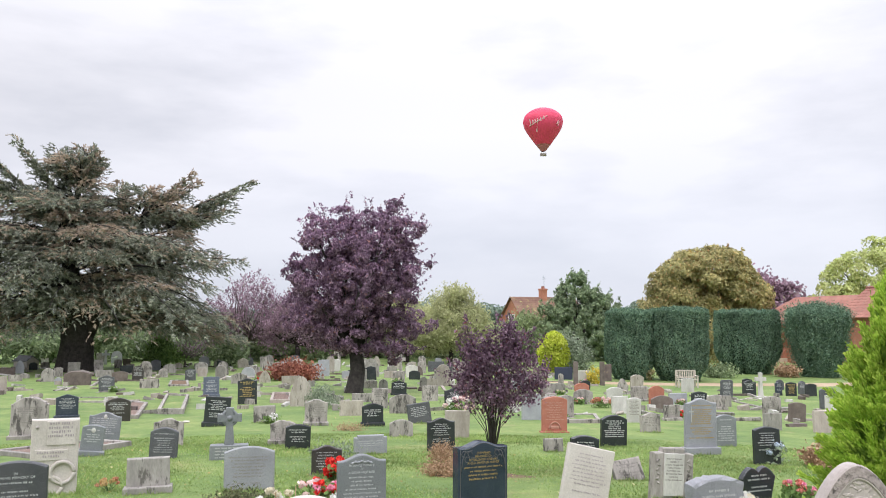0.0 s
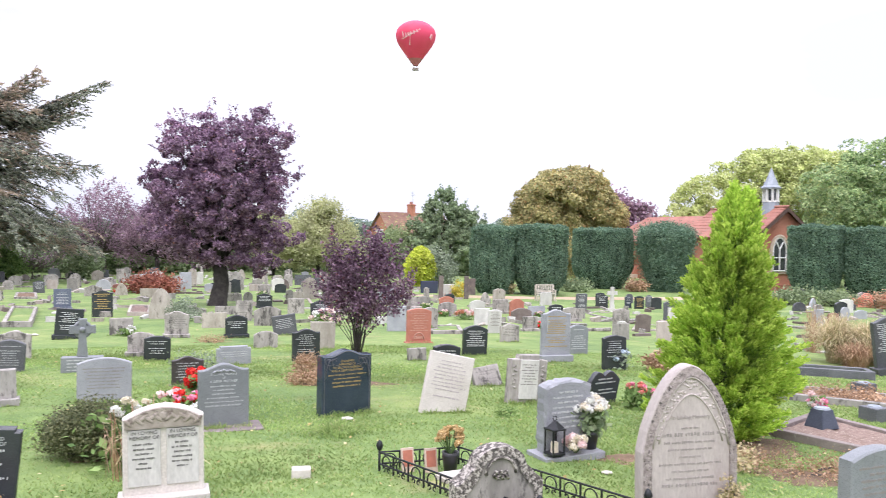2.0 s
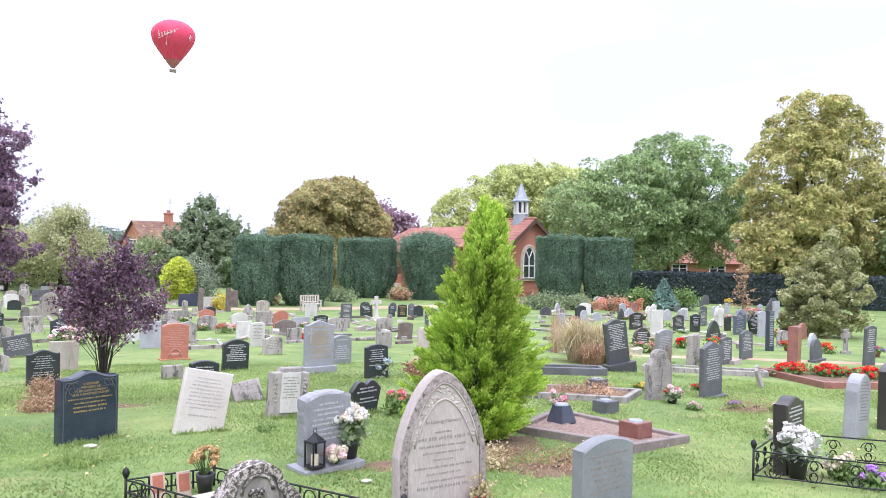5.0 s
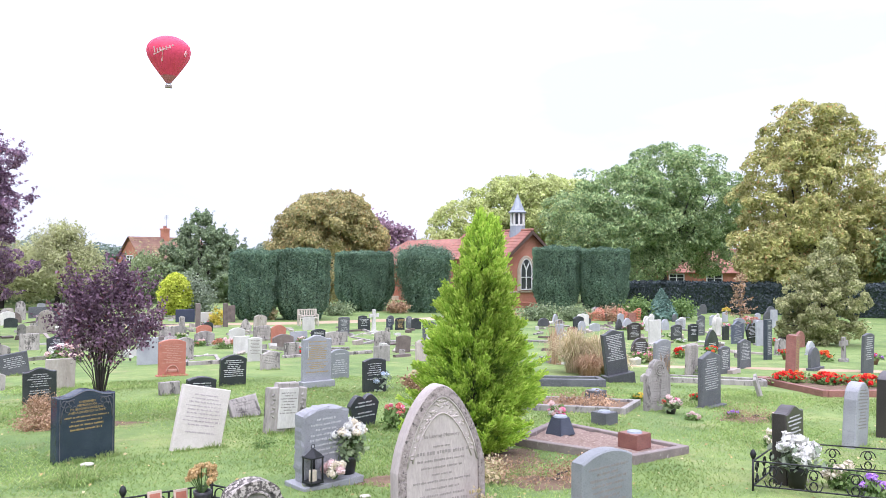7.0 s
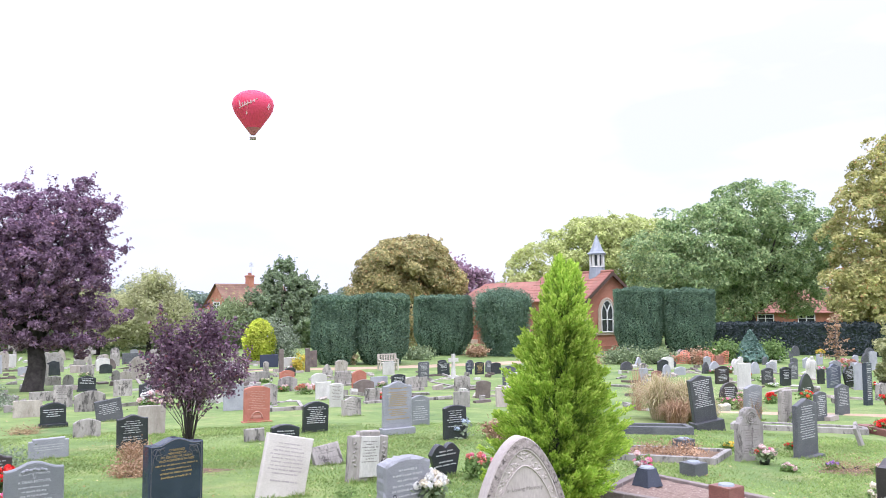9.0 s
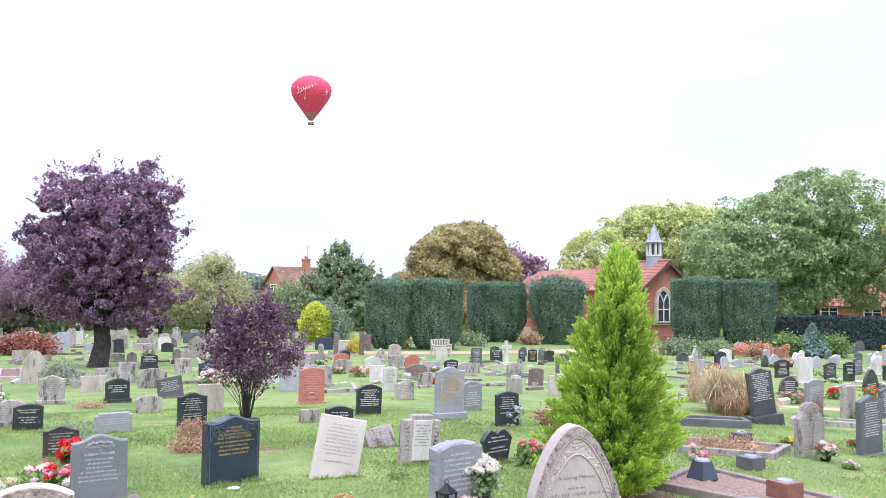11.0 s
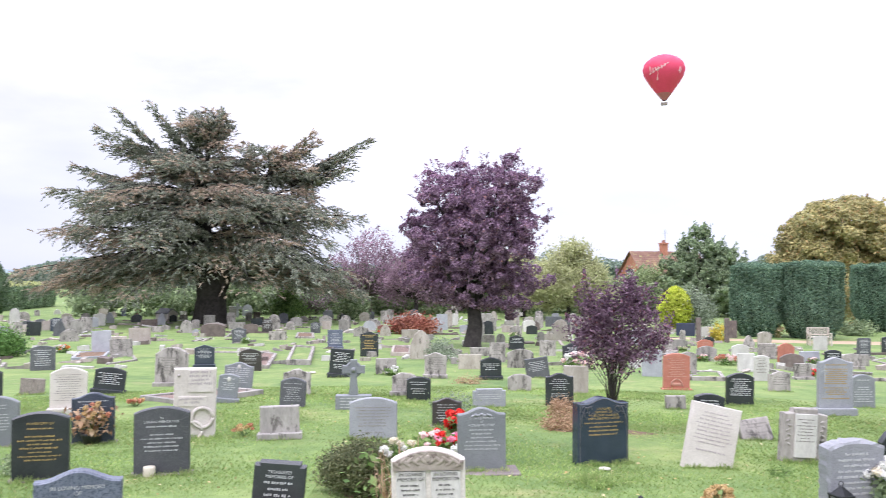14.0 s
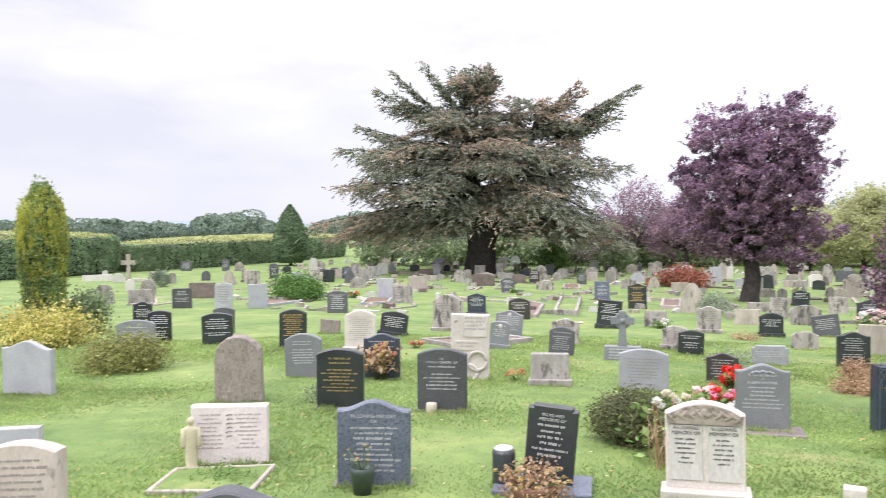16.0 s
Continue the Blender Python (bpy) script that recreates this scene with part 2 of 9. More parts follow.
# ---- tools ----
def mesh_of(name, verts, faces, material, smooth=False):
    me = bpy.data.meshes.new(name)
    me.from_pydata([tuple(v) for v in verts], [], faces)
    me.materials.append(material)
    if smooth:
        me.polygons.foreach_set("use_smooth", [True] * len(me.polygons))
    me.update()
    return me


def hang(name, me, parent=None, label=""):
    ob = new(name, me)
    if parent is not None:
        ob.parent = parent
    return tagged(ob, label) if label else ob


def part(name, bm, material, parent, label="", smooth=False):
    me = bpy.data.meshes.new(name)
    bmesh.ops.recalc_face_normals(bm, faces=bm.faces)
    bm.to_mesh(me)
    bm.free()
    me.materials.append(material)
    if smooth:
        me.polygons.foreach_set("use_smooth", [True] * len(me.polygons))
    return hang(name, me, parent, label)


def box(bm, x0, x1, y0, y1, z0, z1, bevel=0.0):
    r = bmesh.ops.create_cube(bm, size=1, matrix=Matrix.LocRotScale(((x0 + x1) / 2, (y0 + y1) / 2, (z0 + z1) / 2), None, (x1 - x0, y1 - y0, z1 - z0)))
    if bevel:
        bmesh.ops.bevel(bm, geom=[e for e in bm.edges if e.verts[0] in r["verts"]], offset=bevel, segments=2, affect="EDGES", profile=0.5)
    return bm


def quads(name, verts, material, n=4, smooth=False):
    """A fast mesh of many loose n-sided faces, from an array of corner points."""
    verts = np.asarray(verts).reshape(-1, n, 3)
    if n == 4 and len(verts) > 12000:
        # many small leaves: pointed triangles of the same area
        a = (verts[:, 2] - verts[:, 0]) / 2
        verts, n = np.stack([verts[:, 0], verts[:, 1] + a, verts[:, 3] + a], 1), 3
    verts = np.asarray(verts, dtype=np.float32).reshape(-1, 3)
    k = len(verts)
    f = k // n
    me = bpy.data.meshes.new(name)
    me.vertices.add(k)
    me.vertices.foreach_set("co", verts.ravel())
    me.loops.add(k)
    me.loops.foreach_set("vertex_index", np.arange(k, dtype=np.int32))
    me.polygons.add(f)
    me.polygons.foreach_set("loop_start", np.arange(f, dtype=np.int32) * n)
    me.materials.append(material)
    me.update(calc_edges=True)
    return me


def tube(verts, faces, pts, radii, sides=7):
    """A tapered tube along points, added to lists."""
    base = len(verts)
    n = len(pts)
    for i, p in enumerate(pts):
        a = Vector(pts[min(i + 1, n - 1)]) - Vector(pts[max(i - 1, 0)])
        a.normalize()
        u = a.cross(Vector((0.31, 0.9, 0.2))).normalized()
        v = a.cross(u)
        for s in range(sides):
            q = 2 * math.pi * s / sides
            verts.append(Vector(p) + (u * math.cos(q) + v * math.sin(q)) * radii[i])
    for i in range(n - 1):
        for s in range(sides):
            faces.append((base + i * sides + s, base + i * sides + (s + 1) % sides, base + (i + 1) * sides + (s + 1) % sides, base + (i + 1) * sides + s))
    faces.append(tuple(base + s for s in range(sides))[::-1])
    faces.append(tuple(base + (n - 1) * sides + s for s in range(sides)))


def ground_z(x, y):
    r = math.hypot(x, y)
    if r < 1e-6:
        return 0.0
    s = 0.052 + 0.012 * x / r
    return -s * (r if r < 30 else 30 + 20 * (1 - math.exp(-(r - 30) / 20)))


def leaves(rng, centres, out, size, long=1.6, spread=1.0, up=0.0):
    """Rhombic leaves at the centres, roughly facing the out directions."""
    n = len(centres)
    nor = out * spread + rng.normal(size=(n, 3))
    nor[:, 2] += up
    nor /= np.linalg.norm(nor, axis=1)[:, None] + 1e-9
    a = np.cross(nor, rng.normal(size=(n, 3)))
    a /= np.linalg.norm(a, axis=1)[:, None] + 1e-9
    b = np.cross(nor, a)
    s = (size * rng.uniform(0.6, 1.35, n))[:, None]
    a, b = a * s * long * 0.5, b * s * 0.5
    return np.stack([centres - a, centres + b + nor * s * 0.12, centres + a, centres - b + nor * s * 0.12], 1)


def clumps(rng, lobes, count, shell=0.55, bump=0.12, low=-1.0):
    """Clump centres spread over ellipsoid lobes, and their outward directions."""
    lobes = np.array(lobes, float)
    wt = (lobes[:, 3] * lobes[:, 4] * lobes[:, 5]) ** (2 / 3)
    pick = rng.choice(len(lobes), count, p=wt / wt.sum())
    d = rng.normal(size=(count, 3))
    d /= np.linalg.norm(d, axis=1)[:, None]
    d[:, 2] = np.maximum(d[:, 2], low + (d[:, 2] - low) * 0.3)
    r = shell + (1 - shell) * rng.uniform(0, 1, count) ** 0.6 + rng.normal(size=count) * bump * 0.6
    c = lobes[pick, :3] + d * r[:, None] * lobes[pick, 3:]
    return c, d


def crown_leaves(rng, lobes, n_clumps, per, size, clump, flat=0.7, shell=0.55, bump=0.12, long=1.6, up=0.3, low=-1.0):
    c, d = clumps(rng, lobes, n_clumps, shell, bump, low)
    k = np.repeat(np.arange(n_clumps), per)
    off = rng.normal(size=(len(k), 3)) * clump
    off[:, 2] *= flat
    return leaves(rng, c[k] + off, d[k] * 0.6, size, long, 1.0, up), c


def domed_leaves(rng, lobes, leaves_n, size, dome, long=1.6, bump=0.12, low=-1.0, shell=0.75, per=150):
    """Crown of many small leafy domes: leaves lie on the outer, upper side of each, dark gaps stay between."""
    n = max(8, leaves_n // per)
    c, d = clumps(rng, lobes, n, shell, bump, low)
    k = np.repeat(np.arange(n), per)
    r = dome * rng.uniform(0.55, 1.3, n)
    q = rng.normal(size=(len(k), 3)) + d[k] * 0.75 + np.array((0, 0, 0.55))
    q /= np.linalg.norm(q, axis=1)[:, None]
    off = q * (r[k] * (0.72 + 0.36 * rng.uniform(0, 1, len(k)) ** 0.7))[:, None] * (1.0, 1.0, 0.72)
    return leaves(rng, c[k] + off, q * 1.5, size, long, 1.0, 0.2), c, d


def shoot_leaves(rng, c, d, count, length, size, verts, faces, rise=0.7, per=26):
    """Leafy twigs that stand out of the crown."""
    high = np.argsort(-(c[:, 2] + 0.5 * np.hypot(c[:, 0], c[:, 1]) + rng.normal(size=len(c)) * 1.2))[: count * 2]
    pick = rng.choice(high, count, replace=count > len(high))
    out = []
    for i in pick:
        a = d[i] * (1.0, 1.0, 0.6) + np.array((0, 0, rise)) + rng.normal(size=3) * 0.25
        a /= np.linalg.norm(a)
        ln = length * rng.uniform(0.5, 1.25)
        tube(verts, faces, [tuple(c[i]), tuple(c[i] + a * ln * 0.5), tuple(c[i] + a * ln + (0, 0, -0.05 * ln))], [0.012 * length, 0.008 * length, 0.002 * length], 3)
        t = rng.uniform(0.15, 1.0, per)
        p = c[i] + a * (ln * t)[:, None] + rng.normal(size=(per, 3)) * (size * 0.9 * (1.15 - 0.6 * t))[:, None]
        out.append(leaves(rng, p, np.tile(a * 0.5, (per, 1)), size, 1.8))
    return np.concatenate(out)


def limbs(rng, verts, faces, top, targets, r0, sides=5, sag=0.1):
    for q in targets:
        a, b = Vector(top), Vector(q)
        mid = a.lerp(b, 0.5) + Vector((rng.normal() * 0.2, rng.normal() * 0.2, -0.1 * (b - a).length)) if sag > 0 else Vector((a.x * 0.76 + b.x * 0.24, a.y * 0.76 + b.y * 0.24, a.z * 0.45 + b.z * 0.55))
        tube(verts, faces, [a, mid, b], [r0, r0 * 0.55, r0 * 0.12], sides)


def tree(name, x, y, lobes, leaf, n_clumps, per, size, clump, trunk_r, trunk_h, label, category="tree", seed=1, bark=None, n_limbs=14, group="", sag=0.1, dome=0.0, shoots=0, shoot_len=1.0, rise=0.7, **kw):
    rng = np.random.default_rng(seed)
    top = new(name)
    top.location = (x, y, ground_z(x, y))
    tagged(top, label, category, group)
    v, f = [], []
    if dome:
        q, c, d = domed_leaves(rng, lobes, n_clumps * per, size, dome, bump=kw.get("bump", 0.12), low=kw.get("low", -1.0))
    else:
        q, c = crown_leaves(rng, lobes, n_clumps, per, size, clump, **kw)
        d = c - np.array((0, 0, c[:, 2].mean()))
        d = d / (np.linalg.norm(d, axis=1)[:, None] + 1e-6)
    if shoots:
        q = np.concatenate([q, shoot_leaves(rng, c, d, shoots, shoot_len, size, v, f, rise)])
    tip = Vector((rng.normal() * 0.1, rng.normal() * 0.1, trunk_h))
    pick = rng.choice(len(c), min(n_limbs, len(c)), replace=False)
    limbs(rng, v, f, tip, c[pick], trunk_r * 0.55, 5, sag)
    tagged(hang("branchwork", mesh_of("branchwork", v, f, bark or BARK, True), top), kind="stuff")
    v, f = [], []
    tube(v, f, [(0, 0, -0.3), (0, 0, 0.12), (trunk_r * 0.4, 0, trunk_h * 0.5), tip], [trunk_r * 1.7, trunk_r * 1.15, trunk_r * 0.95, trunk_r * 0.8], 10)
    hang("trunk", mesh_of("trunk", v, f, bark or BARK, True), top)
    hang("crown", quads("crown", q, leaf), top)
    return top


# ---- ground ----
def build_ground():
    n, l, b = nodes_of(GRASS)
    tc = n.new("ShaderNodeTexCoord")

    def tex(scale, detail=6, roughness=0.6):
        t = n.new("ShaderNodeTexNoise")
        t.inputs["Scale"].default_value, t.inputs["Detail"].default_value, t.inputs["Roughness"].default_value = scale, detail, roughness
        l.new(tc.outputs["Object"], t.inputs["Vector"])
        return t.outputs["Fac"]

    def ramp(src, *stops):
        r = n.new("ShaderNodeValToRGB")
        e = r.color_ramp.elements
        e[0].position, e[0].color = stops[0][0], (*stops[0][1], 1)
        e[1].position, e[1].color = stops[-1][0], (*stops[-1][1], 1)
        for p, c in stops[1:-1]:
            e.new(p).color = (*c, 1)
        l.new(src, r.inputs["Fac"])
        return r.outputs["Color"]

    def mix(fac, a, c, kind="MIX"):
        q = n.new("ShaderNodeMixRGB")
        q.blend_type = kind
        for s, v in (("Fac", fac), ("Color1", a), ("Color2", c)):
            if hasattr(v, "is_linked"):
                l.new(v, q.inputs[s])
            else:
                q.inputs[s].default_value = v
        return q.outputs["Color"]

    col = ramp(tex(0.55, 8), (0.32, (0.12, 0.203, 0.06)), (0.46, (0.176, 0.265, 0.077)), (0.58, (0.225, 0.308, 0.096)), (0.72, (0.3, 0.345, 0.125)))
    col = mix(ramp(tex(0.9, 9, 0.68), (0.56, (0, 0, 0)), (0.7, (0.7, 0.7, 0.7))), col, (0.38, 0.34, 0.17, 1))
    col = mix(0.7, col, ramp(tex(3.2, 8, 0.75), (0.36, (0.58, 0.66, 0.56)), (0.64, (1.14, 1.08, 1.05))), "MULTIPLY")
    col = mix(ramp(tex(2.2, 9, 0.75), (0.62, (0, 0, 0)), (0.72, (0.75, 0.75, 0.75))), col, (0.36, 0.28, 0.16, 1))
    col = mix(0.4, col, ramp(tex(38, 4, 0.75), (0.3, (0.55, 0.6, 0.45)), (0.7, (1, 1, 1))), "MULTIPLY")
    l.new(col, b.inputs["Base Color"])
    b.inputs["Roughness"].default_value = 0.9
    bp = n.new("ShaderNodeBump")
    bp.inputs["Strength"].default_value, bp.inputs["Distance"].default_value = 0.4, 0.03
    l.new(tex(45, 5, 0.75), bp.inputs["Height"])
    l.new(bp.outputs["Normal"], b.inputs["Normal"])
    verts, faces = [(0, 0, 0)], []
    rings, seg = 118, 180
    for i in range(rings):
        r = 0.6 * 1.075 ** i
        for j in range(seg):
            a = 2 * math.pi * j / seg
            x, y = r * math.cos(a), r * math.sin(a)
            z = ground_z(x, y)
            if 2 < r < 80:
                z += 0.035 * (noise.noise((x * 0.5, y * 0.5, 0.0))) * min(1, (r - 2) / 3)
            verts.append((x, y, z))
    for j in range(seg):
        faces.append((0, 1 + j, 1 + (j + 1) % seg))
    for i in range(rings - 1):
        for j in range(seg):
            faces.append((1 + i * seg + j, 1 + (i + 1) * seg + j, 1 + (i + 1) * seg + (j + 1) % seg, 1 + i * seg + (j + 1) % seg))
    g = hang("ground", mesh_of("ground", verts, faces, GRASS, True))
    tagged(g, "sloping mown cemetery lawn with worn yellow patches", "lawn", kind="structure")


build_ground()


def build_grass():
    """Short blades over the near slope."""
    rng = np.random.default_rng(4)
    n = 360000
    r = 3.3 + 14.5 * rng.uniform(0, 1, n) ** 0.75
    az = np.radians(rng.uniform(-64, 60, n))
    x, y = r * np.sin(-az), r * np.cos(az)
    z = -(0.052 + 0.012 * x / r) * r - 0.005
    h = rng.uniform(0.012, 0.032, n) * (1 + 0.02 * r)
    w = rng.uniform(0.004, 0.008, n) * (1 + 0.05 * r)
    th = rng.uniform(0, 2 * np.pi, n)
    dx, dy = np.cos(th) * w, np.sin(th) * w
    lx, ly = rng.normal(size=n) * 0.8 * h, rng.normal(size=n) * 0.8 * h
    v = np.stack([np.stack([x - dx, y - dy, z], 1), np.stack([x + dx, y + dy, z], 1), np.stack([x + lx, y + ly, z + h], 1)], 1)
    tagged(hang("grass", quads("grass", v, BLADE, 3)), "short green grass blades with some straw", "grass", kind="stuff")


build_grass()


def fallen_leaves():
    """Small brown and yellow leaves lying on the lawn."""
    rng = np.random.default_rng(6)
    n = 1500
    r = 3.6 + 13 * rng.uniform(0, 1, n)
    az = np.radians(rng.uniform(-62, 60, n))
    x, y = r * np.sin(-az), r * np.cos(az)
    c = np.stack([x, y, -(0.052 + 0.012 * x / r) * r + 0.022], 1)
    q = leaves(rng, c, np.tile((0, 0, 2.5), (n, 1)), 0.022, 1.7)
    mat = leafy("fallen_leaf", (0.3, 0.19, 0.08), (0.46, 0.36, 0.14), (0.6, 0.55, 0.3), 0.8, 0.1)
    tagged(hang("fallen_leaves", quads("fallen_leaves", q, mat)), "small fallen brown and yellow leaves on grass", "leaves", kind="stuff")


fallen_leaves()


# ---- gravestones ----
def outline(style, w, h):
    """The front outline of a slab, from the lower right corner round to the lower left."""
    a = w / 2
    pts = [(a, 0.0)]

    def arc(fn, n=13):
        for i in range(n + 1):
            u = 1 - 2 * i / n
            pts.append((a * u, fn(u)))

    if style in ("arch", "seg"):
        rise = min((0.11 if style == "arch" else 0.16) * w, h * 0.4)
        arc(lambda u: h - rise * u * u)
    elif style == "ogee":
        rise = 0.13 * w
        arc(lambda u: h - rise * (0.5 - 0.5 * math.cos(math.pi * min(1, abs(u) * 1.12))), 16)
    elif style == "petr":
        rise = 0.1 * w
        arc(lambda u: h - rise * (0.5 - 0.5 * math.cos(math.pi * min(1, abs(u) * 1.3))), 18)
    elif style == "half":
        k = min(a, h * 0.6)
        arc(lambda u: h - k + k * math.sqrt(max(0, 1 - u * u)), 18)
    elif style == "gothic":
        k = min(w * 0.82, h * 0.7)
        arc(lambda u: h - k + k * (1 - abs(u) ** 1.75) ** 0.75 if abs(u) < 1 else h - k, 22)
    elif style == "peak":
        arc(lambda u: h - 0.16 * w * abs(u), 2)
    elif style == "notch":
        s = 0.06 * w
        pts.extend([(a, h - s), (a * 0.8, h - s), (a * 0.8, h), (-a * 0.8, h), (-a * 0.8, h - s), (-a, h - s)])
    elif style == "shoulder":
        s = 0.2 * w
        pts.extend([(a, h - s), (a * 0.86, h - s * 0.95)])
        for i in range(13):
            u = 1 - i / 6
            pts.append((a * 0.82 * u, h - s * 0.75 * u * u))
        pts.extend([(-a * 0.86, h - s * 0.95), (-a, h - s)])
    elif style == "wings":
        pts.extend([(a, h * 0.9), (a * 0.56, h * 0.92), (a * 0.56, h), (-a * 0.56, h), (-a * 0.56, h * 0.92), (-a, h * 0.9)])
    elif style == "bell":
        pts.extend([(a, h - 0.24), (a * 0.84, h - 0.205), (a * 0.68, h - 0.15)])
        for i in range(17):
            u = 0.6 * (1 - i / 8)
            pts.append((a * u, h - 0.13 * (1 - math.sqrt(max(0, 1 - (u / 0.6) ** 2)))))
        pts.extend([(-a * 0.68, h - 0.15), (-a * 0.84, h - 0.205), (-a, h - 0.24)])
    elif style == "heart":
        pts = [(a * 0.45, 0.0)]
        for i in range(17):
            u = 1 - i / 8
            top = h * (1 - 0.12 * (1 - min(1, abs(u) * 2.4)) ** 2) - h * 0.32 * max(0, abs(u) - 0.45) ** 1.5 * 2.2
            pts.append((a * u, max(top, h * 0.6)))
        pts.append((-a * 0.45, 0.0))
        return pts
    else:
        pts.extend([(a, h), (-a, h)])
    pts.append((-a, 0.0))
    return pts


def slab_mesh(style, w, h, th, material, rng, wear=0.0, pitched=False):
    o = outline(style, w, h)
    if pitched:
        # rock faced edges: many short facets
        q = []
        for (x0, z0), (x1, z1) in zip(o, o[1:]):
            k = max(1, int(math.hypot(x1 - x0, z1 - z0) / 0.035))
            q.extend((x0 + (x1 - x0) * i / k, z0 + (z1 - z0) * i / k) for i in range(k))
        o = q + [o[-1]]
    c = 0.02 if pitched else min(0.012, th * 0.12)
    n = len(o)

    def ring(y, inset):
        kx, kz = 1 - 2 * inset / w, 1 - inset / h
        return [(x * kx, y, z * kz if z > 0 else -0.12) for x, z in o]

    v = ring(th / 2, c) + ring(th / 2 - c, 0) + ring(-th / 2 + c, 0) + ring(-th / 2, c)
    if pitched:
        v = [(x, y, z) if i < n or i >= 3 * n else (x + rng.normal() * 0.004, y + rng.normal() * 0.009, z + rng.normal() * 0.004) for i, (x, y, z) in enumerate(v)]
    if wear:
        v = [(x + rng.normal() * wear, y, z + rng.normal() * wear * 0.7) for x, y, z in v]
    f = []
    for k in range(3):
        for i in range(n - 1):
            f.append((k * n + i, k * n + i + 1, (k + 1) * n + i + 1, (k + 1) * n + i))
    f.append(tuple(range(n))[::-1])
    f.append(tuple(range(3 * n, 4 * n)))
    return mesh_of("slab", v, f, material)


def bars_mesh(rows, th, material, rng, fine=False):
    """Lettering as plain bars: rows of (z, half width, height, x)."""
    v, f = [], []
    y0, y1 = -th / 2 - 0.0025, -th / 2 + 0.004
    for z, half, hh, x0 in rows:
        x = -half
        left = rng.integers(2, 9)
        while x < half - 0.01:
            wd = min(hh * rng.uniform(0.35, 0.8) if fine else rng.uniform(0.035, 0.11), half - x)
            k = len(v)
            lo, hi = (z + hh * rng.choice((0, 0, 0.0, 0.2)), z + hh * rng.choice((1, 1, 0.8))) if fine else (z, z + hh)
            for yy in (y0, y1):
                v.extend([(x0 + x, yy, lo), (x0 + x + wd, yy, lo), (x0 + x + wd, yy, hi), (x0 + x, yy, hi)])
            f.extend([(k, k + 1, k + 2, k + 3), (k, k + 4, k + 5, k + 1), (k + 1, k + 5, k + 6, k + 2), (k + 2, k + 6, k + 7, k + 3), (k + 3, k + 7, k + 4, k)])
            left -= 1
            x += wd + (rng.uniform(0.012, 0.022) if not fine else hh * (0.3 if left else 0.9))
            left = left or rng.integers(2, 9)
    return mesh_of("inscription", v, f, material) if v else None


def lettering(text, size, x, y, z, material, parent):
    cu = bpy.data.curves.new("lettering", "FONT")
    cu.body, cu.size, cu.align_x, cu.extrude = text, size, "CENTER", 0.001
    tmp = bpy.data.objects.new("lettering", cu)
    me = bpy.data.meshes.new_from_object(tmp)
    bpy.data.objects.remove(tmp)
    me.materials.clear()
    me.materials.append(material)
    ob = tagged(hang("lettering", me, parent), kind="stuff")
    ob.matrix_basis = pose(x, y, z, 90, 0, 0)
    return ob


